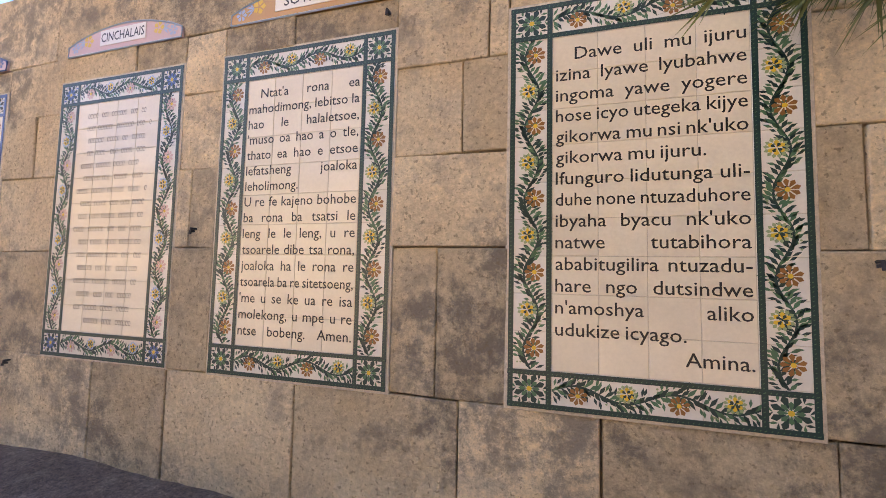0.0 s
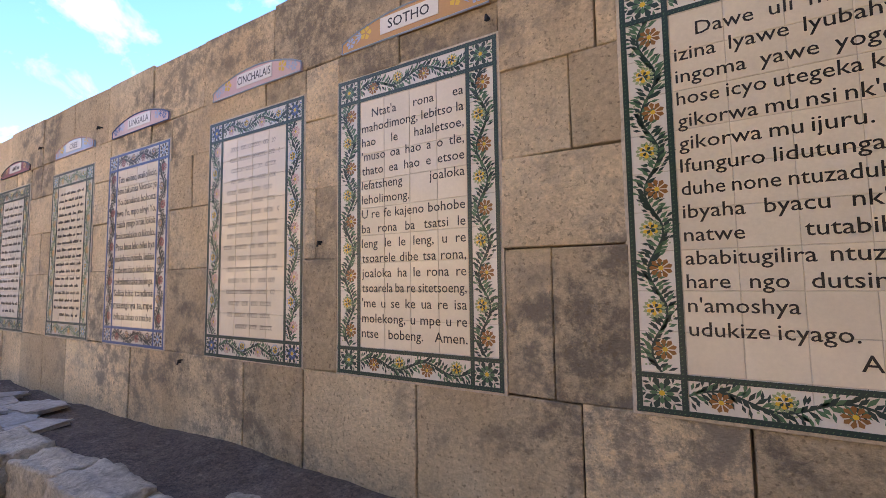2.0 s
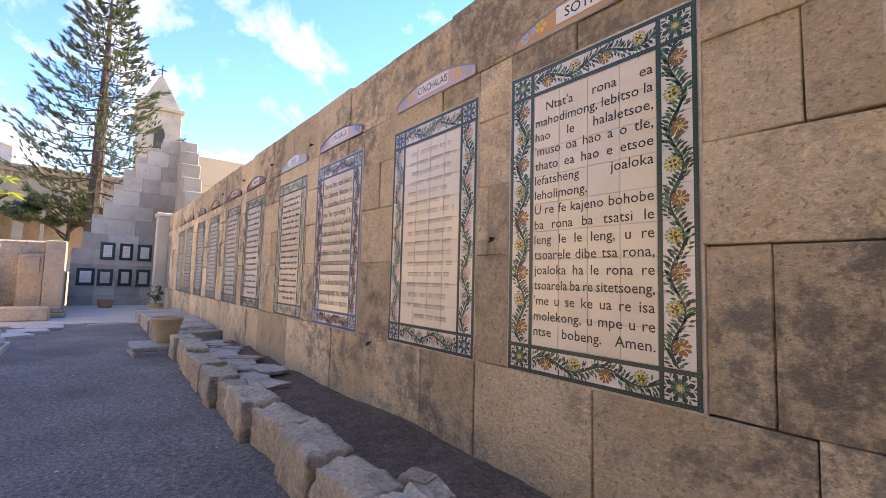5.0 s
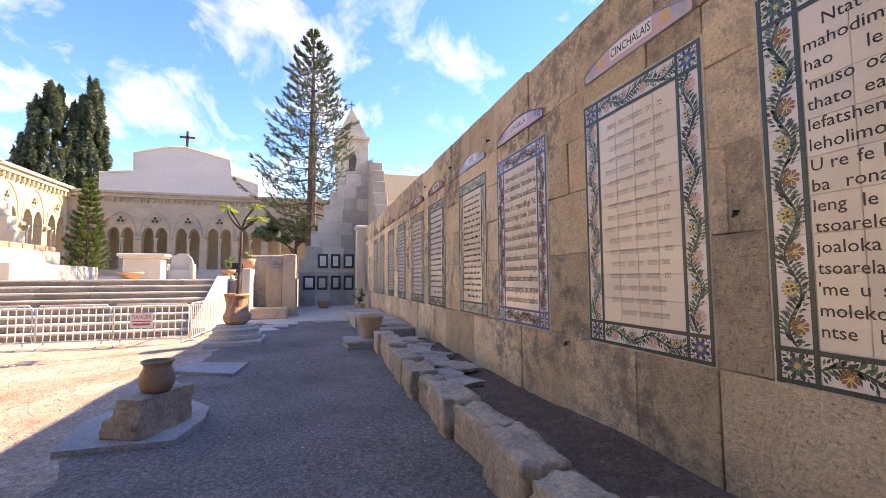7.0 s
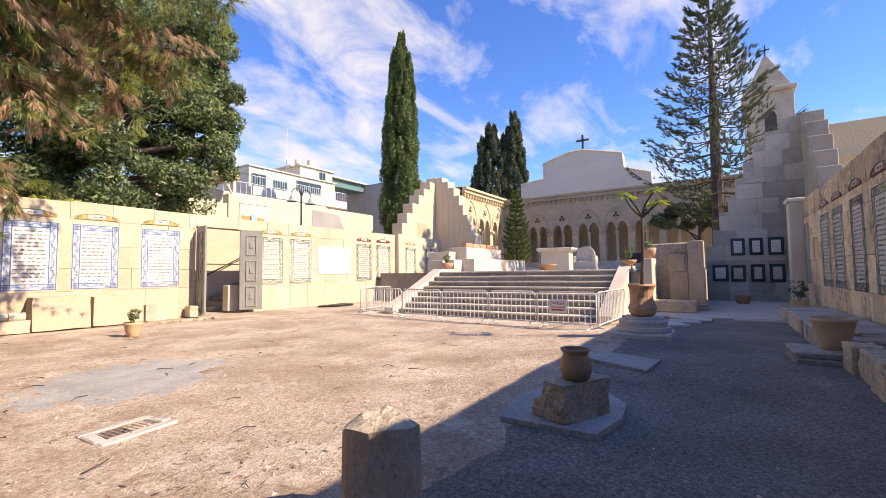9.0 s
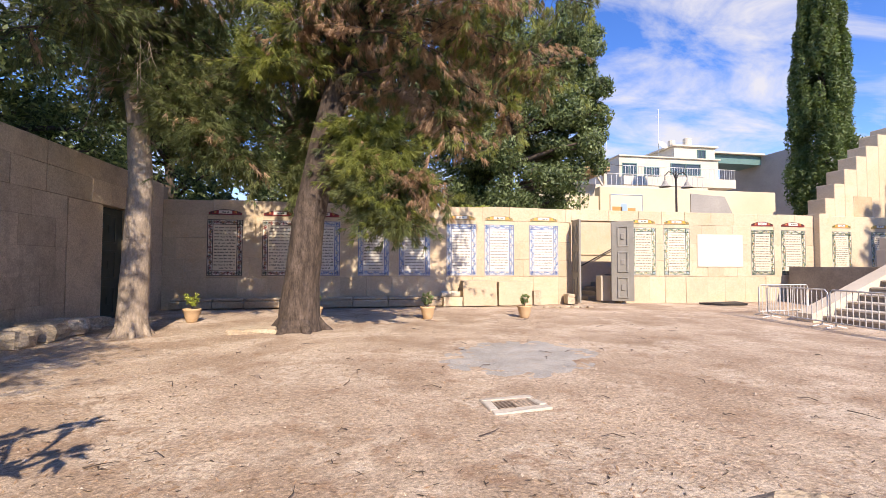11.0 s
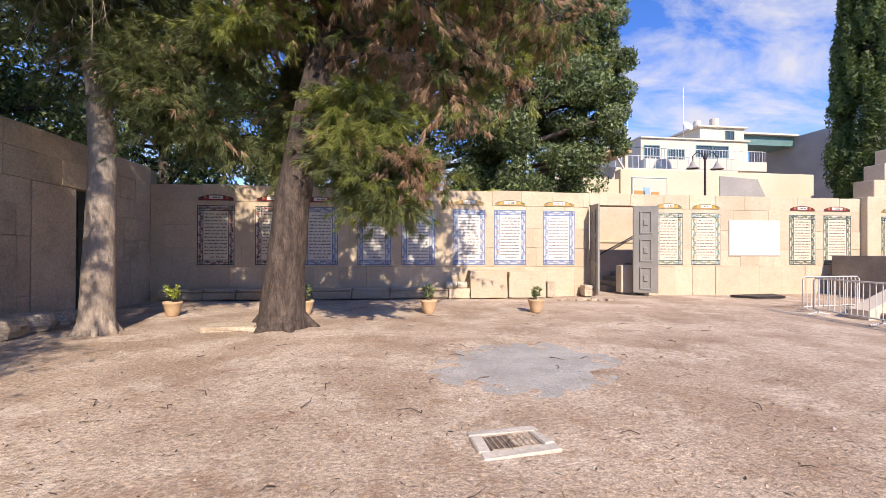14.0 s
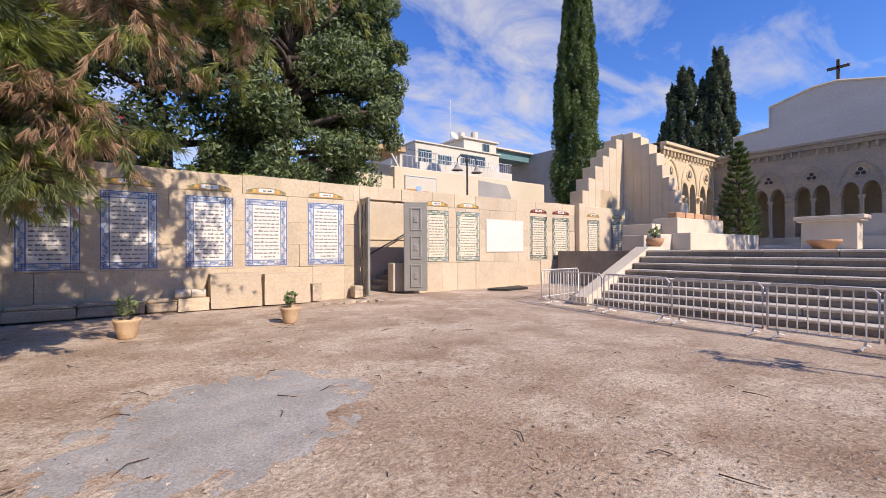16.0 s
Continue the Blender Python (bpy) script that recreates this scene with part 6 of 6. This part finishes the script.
def vine_run(s, x0, z0, dx, dz, tiles, wide, y, seed):
    """A flowering vine along a run of border tiles; dx, dz is one tile's step."""
    r = random.Random(seed)
    step = math.hypot(dx, dz)
    ux, uz = dx / step, dz / step
    nx_, nz_ = -uz, ux

    def at(t, o):
        return x0 + ux * t + nx_ * o, z0 + uz * t + nz_ * o
    L = step * tiles
    n = tiles * 10
    for k in range(n):
        t0, t1 = L * k / n, L * (k + 1) / n
        o0, o1 = (0.2 * wide * math.sin(t / step * math.pi) for t in (t0, t1))
        h = 0.0042
        p, q, a, b = at(t0, o0 - h), at(t1, o1 - h), at(t1, o1 + h), at(t0, o0 + h)
        s.add([(c[0], y, c[1]) for c in (p, q, a, b)], [(0, 1, 2, 3)], 1)
        base = math.atan2(uz, ux)
        for sd in (-1, 1):
            c = at(t0, o0)
            leaf(s, c[0], c[1], base + sd * r.uniform(0.5, 1.0), r.uniform(0.03, 0.052), 0.0075, y - 0.0002, 1 if r.random() < 0.6 else 2)
            if r.random() < 0.8:
                c = at(t0 + r.uniform(0, 0.01), o0 + sd * 0.02)
                leaf(s, c[0], c[1], base + sd * r.uniform(0.9, 1.5), r.uniform(0.024, 0.04), 0.0055, y - 0.0001, 2 if r.random() < 0.5 else 1)
    for k in range(tiles):
        tm = step * (k + 0.5)
        o = 0.2 * wide * math.sin(math.pi * (k + 0.5))
        side = -1 if o > 0 else 1
        cx, cz = at(tm + 0.01, -0.10 * wide * (1 if o > 0 else -1))
        rr = 0.29 * wide
        if k % 2 == 0:
            petals(s, cx, cz, rr, 9, y - 0.0005, 3, 0.15, 0.3)
            disc(s, cx, cz, rr * 0.22, y - 0.0007, 5)
        else:
            petals(s, cx, cz, rr, 13, y - 0.0005, 6, 0.5, 0.1, 0.9)
            petals(s, cx, cz, rr * 0.72, 6, y - 0.0007, 4, 0.1, 0.5, 0.7)
            petals(s, cx, cz, rr * 0.5, 4, y - 0.0009, 0, 0.1, 1.0, 0.5)
        for _ in range(9):
            bx, bz = at(tm + r.uniform(-0.35, 0.35) * step, side * -1 * r.uniform(0.22, 0.36) * wide)
            disc(s, bx, bz, 0.0042, y - 0.0001, 6, 6)


def ornament(scheme, seed):
    """Border paint: 0 chain, 1 stem, 2 leaf, 3 petal, 4 yellow, 5 centre, 6 outline."""
    s = Shape()
    y = -0.0068
    Wd, Ht = 1.0, 1.675
    vine_run(s, TW * 0.52, TH, 0, TH, 9, TW * 0.82, y, seed)
    vine_run(s, Wd - TW * 0.52, TH, 0, TH, 9, TW * 0.82, y, seed + 1)
    vine_run(s, TW, TH * 0.5, TW, 0, 4, TH * 0.82, y, seed + 2)
    vine_run(s, TW, Ht - TH * 0.5, TW, 0, 4, TH * 0.82, y, seed + 3)
    for cx in (TW / 2, Wd - TW / 2):
        for cz in (TH / 2, Ht - TH / 2):
            petals(s, cx, cz, 0.062, 8, y - 0.0003, 1, 0.2, 0.39, 0.6)
            petals(s, cx, cz, 0.04, 8, y - 0.0005, 7, 0.1, 0, 0.7)
            disc(s, cx, cz, 0.01, y - 0.0007, 4)
            for k in range(8):
                a = math.tau * k / 8
                leaf(s, cx + 0.05 * math.cos(a), cz + 0.05 * math.sin(a), a + 0.7, 0.03, 0.005, y - 0.0001, 1)
                leaf(s, cx + 0.05 * math.cos(a), cz + 0.05 * math.sin(a), a - 0.7, 0.03, 0.005, y - 0.0001, 7)
    c = 0.02
    for x0 in (0.001, TW - c - 0.002, Wd - TW + 0.002, Wd - c - 0.001):
        s.box(x0, x0 + c, y - 0.0012, y, 0.0, Ht, 0)
        for k in range(104):
            z = (k + 0.5) * Ht / 104
            leaf(s, x0 + 0.004, z - 0.003, 0.6, 0.009, 0.0016, y - 0.0016, 2)
    for z0 in (0.001, TH - c - 0.002, Ht - TH + 0.002, Ht - c - 0.001):
        s.box(0, Wd, y - 0.0013, y, z0, z0 + c, 0)
        for k in range(62):
            leaf(s, (k + 0.3) / 62, z0 + 0.004, 0.9, 0.009, 0.0016, y - 0.0017, 2)
    return s.mesh("border_painting", scheme, fix=False)


GREEN = ["chain_green", "chain_green", "leaf_green", "petal_brown", "petal_yellow", "petal_yellow", "leaf_pale", "leaf_green"]
BLUE = ["blue_glaze", "blue_glaze", "pale_blue", "pale_blue", "petal_yellow", "glaze_white", "pale_blue", "blue_glaze"]
MIXED = ["chain_green", "chain_green", "leaf_green", "pink_glaze", "petal_yellow", "petal_yellow", "pale_blue", "blue_glaze"]
REDB = ["blue_glaze", "ink", "chain_green", "red_glaze", "orange_glaze", "ink", "ink", "pale_blue"]
DARKR = ["ink", "chain_green", "red_glaze", "red_glaze", "orange_glaze", "ink", "orange_glaze", "chain_green"]
PALE = ["chain_green", "leaf_green", "leaf_pale", "orange_glaze", "petal_yellow", "petal_yellow", "pale_blue", "pale_blue"]
ORN = {n: ornament(sc, 100 + 10 * k) for k, (n, sc) in enumerate((("green", GREEN), ("blue", BLUE), ("mixed", MIXED), ("red", REDB), ("darkred", DARKR), ("pale", PALE)))}

sheet = Shape()
for i in range(6):
    for j in range(11):
        bd = i in (0, 5) or j in (0, 10)
        sheet.box(i * TW + 0.0012, (i + 1) * TW - 0.0012, -0.006, 0.012, j * TH + 0.0012, (j + 1) * TH - 0.0012, 1 if bd else 0, 0.003)
SHEETS = {m: sheet.mesh("tile_sheet", [m, "glaze_white"], fix=False) for m in ("glaze", "glaze_white")}

DAWE = ["  Dawe uli mu ijuru", "izina lyawe lyubahwe", "ingoma yawe yogere", "hose icyo utegeka kijye", "gikorwa mu nsi nk'uko", "gikorwa mu ijuru.|left", "Ifunguro lidutunga uli-", "duhe none ntuzaduhore", "ibyaha byacu nk'uko", "natwe tutabihora", "ababitugilira ntuzadu-", "hare ngo dutsindwe", "n'amoshya aliko", "udukize icyago.|left", "Amina.|right"]
SOTHO = ["  Ntat'a rona ea", "mahodimong, lebitso la", "hao le halaletsoe,", "'muso oa hao a o tle,", "thato ea hao e etsoe", "lefatsheng joaloka", "leholimong.|left", "U re fe kajeno bohobe", "ba rona ba tsatsi le", "leng le le leng, u re", "tsoarele dibe tsa rona,", "joaloka ha le rona re", "tsoarela ba re sitetsoeng,", "'me u se ke ua re isa", "molekong, u mpe u re", "ntse bobeng. Amen."]
LINGALA = ["Tata wa biso, ozali olikolo,", "bato bakumisa Nkombo ya", "Yo, bandima bokonzi", "bwa Yo, mpo elingi Yo,", "basala yango o nse, lokola", "bakosalaka o likolo.|centre", "Pesa biso lelo bilei bya", "mokolo na mokolo, limbisa", "mabe ma biso, lokola biso", "tokolimbisaka baninga.|centre", "Salisa biso tondima", "masenginya te, mpe", "bikisa biso o mabe|centre"]


def letter_bars(s, x0, x1, z0, z1, lines, seed, ink=0, y=-0.0072, curly=False, fill=1.0):
    """Lines of writing too small or foreign to read, as bars of its size."""
    r = random.Random(seed)
    pitch = (z1 - z0) / lines
    for k in range(lines):
        z = z1 - (k + 0.75) * pitch
        p = x0 + (r.uniform(0, 0.12) * (x1 - x0) if curly or k == 0 else 0)
        end = x1 - (r.uniform(0.02, 0.16) * (x1 - x0) if curly or k == lines - 1 else 0)
        if k == lines - 1:
            p = x0 + 0.25 * (x1 - x0)
        while p < end - 0.02:
            w = min(r.uniform(0.05, 0.14), end - p)
            h = pitch * (0.46 if curly else 0.36)
            q = p
            while q < p + w - 0.008:
                a = min(r.uniform(0.011, 0.018) * (1.5 if curly else 1), p + w - q)
                if curly:
                    for e in range(6):
                        t0, t1 = math.tau * e / 7, math.tau * (e + 1) / 7
                        cx, cz = q + a / 2, z + h * 0.4
                        s.add([(cx + a * 0.5 * f * math.cos(t), y, cz + h * 0.45 * f * math.sin(t)) for t, f in ((t0, 1), (t1, 1), (t1, 0.74), (t0, 0.74))], [(0, 1, 2, 3)], ink)
                else:
                    s.box(q, q + a * 0.72, y - 0.0004, y, z, z + h * r.choice((0.75, 0.75, 1.15)), ink)
                q += a
            p += w + r.uniform(0.018, 0.035) / fill


def panel(at, width, scheme, ground, label, near, text=None, lines=15, seed=0, curly=False, bold=0.014):
    t = thing("tile_panel", label, "tile panel", at @ Matrix.Diagonal((width, 1, 1, 1)), "prayer panels")
    part("bedding", Shape().box(-0.014, 1.014, -0.0035, 0.03, -0.014, 1.689, 0, 0.003), ["grout"], t)
    if near:
        for i in range(6):
            for j in range(11):
                bd = i in (0, 5) or j in (0, 10)
                part("tile", tile_white if bd else (tile_cream if ground == "glaze" else tile_white), None, t, at=pose(i * TW, 0, j * TH))
    else:
        tagged(part("tile_sheet", SHEETS[ground], None, t), kind="stuff")
    tagged(part("border_painting", ORN[scheme], None, t), kind="stuff")
    s = Shape()
    x0, x1, z0, z1 = TW + 0.012, 1 - TW - 0.012, TH + 0.035, 1.675 - TH - 0.035
    if text:
        pitch = (z1 - z0) / len(text)
        for k, ln in enumerate(text):
            body, _, mode = ln.partition("|")
            ind = 0.07 if body.startswith("  ") else 0.0
            write(s, body, x0 + ind, x1, z1 - (k + 0.78) * pitch, pitch * 0.86, -0.0073, 0, mode or "justify", bold)
    else:
        letter_bars(s, x0 + 0.02, x1 - 0.02, z0, z1, lines, seed, curly=curly)
    tagged(part("lettering", s.mesh("lettering", ["ink"], fix=False), None, t), kind="stuff")
    return t


def plaque(at, width, mats, label, text=None, seed=0, rise=0.095):
    """A low arched tile name board; mats: ground, flower, leaf."""
    t = thing("name_plaque", label, "plaque", at, "name plaques above the panels")
    n = 12
    low = 0.06
    arc = [(width * k / n, low + rise * math.sin(math.pi * k / n) ** 0.8) for k in range(n + 1)]
    part("board", Shape().prism([(0, 0)] + arc + [(width, 0)], 1, -0.008, 0.02), [mats[0]], t)
    part("edging", Shape().tube([(0, -0.009, 0)] + [(a, -0.009, b) for a, b in arc] + [(width, -0.009, 0), (0, -0.009, 0)], 0.006, 4), [mats[2]], t)
    d = Shape()
    for e in (-1, 1):
        cx = width * (0.5 + e * 0.31)
        petals(d, cx, 0.08, 0.042, 5, -0.0095, 0, 0.15)
        petals(d, width * (0.5 + e * 0.43), 0.05, 0.035, 6, -0.0095, 1, 0.15)
        for k in range(4):
            leaf(d, cx + e * 0.03, 0.075, (0 if e > 0 else math.pi) + 0.5 * (k - 1.5), 0.06, 0.006, -0.0092, 1)
    tagged(part("flower_painting", d.mesh("flower_painting", [mats[1], mats[2]], fix=False), None, t), kind="stuff")
    part("label", Shape().box(width * 0.30, width * 0.70, -0.0115, -0.008, 0.035, 0.13), ["glaze_white"], t)
    w = Shape()
    if text:
        write(w, text, width * 0.31, width * 0.69, 0.056, 0.08, -0.0122, 0, "centre", 0.01)
    else:
        letter_bars(w, width * 0.32, width * 0.68, 0.03, 0.145, 1, seed, y=-0.0122)
    tagged(part("lettering", w.mesh("lettering", ["ink"], fix=False), None, t), kind="stuff")
    return t


RP = [("green", "glaze", DAWE, 0, "NYARWANDA"), ("green", "glaze", SOTHO, 0, "SOTHO"), ("mixed", "glaze", None, 17, "CINCHALAIS"), ("red", "glaze", LINGALA, 0, "LINGALA"), ("pale", "glaze", None, 18, "CREE")] + [("pale" if k % 3 else "green", "glaze_white", None, 15 + k % 4, None) for k in range(7)]
PL = [("orange_glaze", "petal_yellow", "pale_blue"), ("orange_glaze", "petal_yellow", "pale_blue"), ("pink_glaze", "petal_yellow", "pale_blue"), ("pink_glaze", "pale_blue", "blue_glaze"), ("pale_blue", "petal_yellow", "pink_glaze")] + [("red_glaze", "orange_glaze", "chain_green")] * 7
for k, ((a, b), (sc, gr, tx, ln, nm)) in enumerate(zip(R_PANELS, RP)):
    words = "cream tile prayer panel with a floral glazed border and black lettering" if tx else "tile prayer panel with a floral border and small foreign lettering"
    panel(pose(a, RW, PZ0), b - a, sc, gr, words, k < 5, tx, ln, 200 + k, curly=(k == 2), bold=0.004)
    plaque(pose(a + 0.03, RW, 2.70), b - a - 0.06, PL[k], "low arched tile name board above a prayer panel", None if nm in (None, "NYARWANDA") else nm, 300 + k)
LP = ["darkred", "darkred", "blue", "blue", "blue", "blue", "blue", "blue", "pale", "pale", "green", "green"]
for k, (a, b) in enumerate(L_PANELS):
    panel(pose(b, LW, LZ0, 0, 0, 180), b - a, LP[k], "glaze" if k < 2 or k > 7 else "glaze_white", "sunlit tile prayer panel with a floral border" if k > 2 else "shaded tile prayer panel with a dark red floral border", False, None, 14 + (k * 5) % 5, 400 + k)
    plaque(pose(b - 0.03, LW, 2.80, 0, 0, 180), b - a - 0.06, ("red_glaze", "orange_glaze", "chain_green") if k < 4 or k > 9 else ("orange_glaze", "petal_yellow", "leaf_green"), "low arched tile name board above a prayer panel", None, 500 + k)
for k, (a, b) in enumerate(((-19.75, -18.85), (-21.6, -20.7))):
    panel(pose(b, LW - 0.1, LZ0, 0, 0, 180), b - a, "green", "glaze", "tile prayer panel on the wall end", False, None, 16, 420 + k)
    plaque(pose(b - 0.03, LW - 0.1, 2.80, 0, 0, 180), b - a - 0.06, ("orange_glaze", "petal_yellow", "leaf_green"), "low arched tile name board above a prayer panel", None, 520 + k)
wb = thing("notice_board", "blank white stone tablet on the sunny wall", "tablet", pose(-12.88, LW, 1.28, 0, 0, 180))
part("tablet", Shape().box(0, 1.86, -0.03, 0.02, 0, 1.16, 0, 0.01), ["glaze_white"], wb)
part("edging", Shape().box(-0.02, 1.88, -0.015, 0.02, -0.02, 1.18, 0, 0.004), ["grout"], wb)
for k, (y0, y1, z0, z1) in enumerate(((0.11, 0.54, 1.77, 2.4), (0.67, 1.07, 1.77, 2.39), (1.21, 1.66, 1.76, 2.39), (-0.49, 0.01, 0.83, 1.44), (0.08, 0.53, 0.82, 1.42), (0.68, 1.09, 0.82, 1.44), (1.22, 1.66, 0.8, 1.44))):
    t = thing("wall_plaque", "small framed tile plaque on the stepped grey wall", "plaque", pose(EX + 0.012, y0, z0, 0, 0, 90), "small plaques on the end wall")
    w, h = y1 - y0, z1 - z0
    part("frame", Shape().box(0, w, -0.03, 0.0, 0, h, 0, 0.008), ["iron" if k % 2 else "chain_green"], t)
    part("tablet", Shape().box(0.09, w - 0.09, -0.038, -0.03, 0.1, h - 0.1, 0, 0.002), ["glaze_white" if k < 4 else "grout"], t)
    s = Shape()
    for j in range(7):
        s.box(0.12, w - 0.12, -0.0395, -0.038, 0.14 + j * (h - 0.28) / 7, 0.155 + j * (h - 0.28) / 7)
    part("lettering", s, ["grout"], t)

# loose pebbles on the gravel
g = np.random.default_rng(91)
V = []
oct_ = np.array([(1, 0, 0), (0, 1, 0), (-1, 0, 0), (0, -1, 0), (0, 0, 0.7)])
tri = [(0, 1, 4), (1, 2, 4), (2, 3, 4), (3, 0, 4)]
for k in range(15000):
    if k < 11000:
        x, y = g.uniform(-9, 2.5), g.uniform(-9, 0.95)
    else:
        x, y = g.uniform(-10, 4.4), g.uniform(-13.4, 0.9)
    r = 0.005 + 0.010 * g.random() ** 4 + (0.018 * g.random() if g.random() < 0.012 else 0)
    a = g.uniform(0, math.tau)
    c, s_ = math.cos(a), math.sin(a)
    p = oct_ * r * (0.6 + 0.8 * g.random((5, 1)))
    q = np.stack([p[:, 0] * c - p[:, 1] * s_ + x, p[:, 0] * s_ + p[:, 1] * c + y, p[:, 2] + ground_z(x, y) + 0.001], axis=1)
    for f in tri:
        V.append(q[list(f)])
tagged(part("pebbles", fast_mesh("pebbles", np.concatenate(V), 3, ["pebble"]), None), "small pale pebbles scattered over the gravel", "pebbles", kind="stuff")
g = np.random.default_rng(95)
n_l = 16000
px = np.stack([g.uniform(-10, 4.4, n_l), g.uniform(-13.4, -2.0, n_l)], axis=1)
keep = np.array([noise.noise(Vector((x * 0.45, y * 0.45, 7))) > g.uniform(-0.5, 0.35) for x, y in px])
px = px[keep]
pz = np.array([ground_z(x, y) + 0.006 for x, y in px])
aa = g.uniform(0, math.tau, len(px))
dl = np.stack([np.cos(aa), np.sin(aa), g.uniform(-0.12, 0.12, len(px))], axis=1) * g.uniform(0.012, 0.045, (len(px), 1))
dw = np.stack([-np.sin(aa), np.cos(aa), g.uniform(-0.2, 0.2, len(px))], axis=1) * g.uniform(0.002, 0.008, (len(px), 1))
pc = np.concatenate([px, pz[:, None]], axis=1)
v = np.stack([pc - dl, pc + dw, pc + dl, pc - dw], axis=1).reshape(-1, 3)
tagged(part("leaf_litter", fast_mesh("leaf_litter", v, 4, ["needle_brown", "bark"], (g.random(len(px)) < 0.3).astype(int)), None), "dry brown needles and leaf litter on the gravel", "leaf litter", kind="stuff")
# dry twigs and clods on the ground
tw = Shape()
rng = random.Random(92)
for k in range(70):
    x, y = rng.uniform(-8, 1), rng.uniform(-12, -2.6)
    a = rng.uniform(0, math.tau)
    L = rng.uniform(0.06, 0.28)
    z = ground_z(x, y) + 0.012
    tw.tube([(x, y, z), (x + L * 0.5 * math.cos(a), y + L * 0.5 * math.sin(a), z + 0.015), (x + L * math.cos(a + 0.3), y + L * math.sin(a + 0.3), z)], [0.005, 0.004, 0.002], 4)
tagged(part("dry_twigs", tw, ["bark"]), "dry twigs and leaf litter scattered on the ground", "twigs", kind="stuff")

# ---- blocks of the two panelled walls ----
rng = random.Random(101)


def panelled_blocks(parent, panels, z0, z1, lo, hi, axis_face, outward, mat, bottom, joints, top0, top1, rng, wid=0.62, holes=(), foot=(), splits=()):
    spans = cut(lo, hi, wid, rng) if not foot else cut(lo, foot[0], wid, rng) + list(zip(foot, foot[1:])) + cut(foot[-1], hi, wid, rng)
    rects = [(a, b, bottom, joints[0]) for a, b in spans]
    rects += [(a, b, top0, top1 + rng.uniform(-0.022, 0.012)) for a, b in cut(lo, hi, 0.95, rng)]
    edges = sorted([(a - 0.006, b + 0.006) for a, b in panels])
    gaps, p = [], lo
    for a, b in edges:
        if a > p:
            gaps.append((p, a))
        p = max(p, b)
    if hi > p:
        gaps.append((p, hi))
    for a, b in gaps:
        zs = [joints[0]] + [z + rng.uniform(-0.015, 0.015) for z in joints[1:]] + [top0]
        for c, d in zip(zs, zs[1:]):
            known = [u for u, z in splits if a < u < b and c < z < d]
            if known or any(a < u < b for u, z in splits):
                xs = [a] + sorted(known) + [b]
                rects += [(u, v, c, d) for u, v in zip(xs, xs[1:])]
            elif b - a > 1.0:
                rects += [(u, v, c, d) for u, v in cut(a, b, 0.7, rng)]
            elif b - a > 0.4 and rng.random() < 0.4:
                m = a + (b - a) * rng.uniform(0.3, 0.7)
                rects += [(a, m, c, d), (m, b, c, d)]
            else:
                rects.append((a, b, c, d))
    for a, b in edges:
        m = a + (b - a) * rng.uniform(0.3, 0.7)
        rects += [(a, m, z1 + 0.006, top0), (m, b, z1 + 0.006, top0)]
        rects += [(a, b, joints[0], max(joints[0], z0 - 0.006))]
    rects = minus(rects, holes)
    ashlar(parent, rects, 1, axis_face, outward, 0.07, mat, rng)


panelled_blocks(wall_right, R_PANELS, PZ0, PZ1, -17.0, 5.2, RW, -1, "ashlar", -0.15, [0.85, 1.49, 1.93, 2.34], 2.70, TOP, rng, holes=[(-15.75, -15.05, 1.55, 2.05)], foot=(-3.34, -2.7, -2.145, -1.335, -0.53, 0.04, 0.78), splits=((-0.63, 1.15), (-0.53, 2.1), (-0.415, 2.5), (-2.05, 1.7), (0.89, 1.7)))
rng = random.Random(102)
panelled_blocks(wall_left, L_PANELS, LZ0, LZ1, -17.9, 4.75, LW, 1, "ashlar_left", -0.15, [0.93, 1.5, 2.1], 2.78, 3.24, rng, 0.8, [(DOOR[0], DOOR[1], -0.2, DOOR[3])])
part("niche_back", Shape().box(-15.75, -15.05, RW + 0.03, RW + 0.045, 1.55, 2.05), ["arcade_lit"], wall_right)
for k, (x, z) in enumerate(((-0.90, 2.62), (-3.42, 0.80), (-4.9, 2.86), (-6.3, 2.9), (-7.75, 2.92), (-9.2, 2.9), (0.9, 1.45), (-2.0, 1.6))):
    pin = Shape().tube([(0, 0.01, 0), (0, -0.03, 0.0), (0, -0.035, -0.03)], 0.007, 5).lathe([(0.012, 0), (0.012, 0.01), (0.004, 0.014)], 8, (0, -0.02, -0.02))
    tagged(part("wall_pin", pin, ["iron"], at=pose(x, RW - 0.004, z)), "small rusty iron pin in the limestone wall", "hook", "iron pins in the wall")
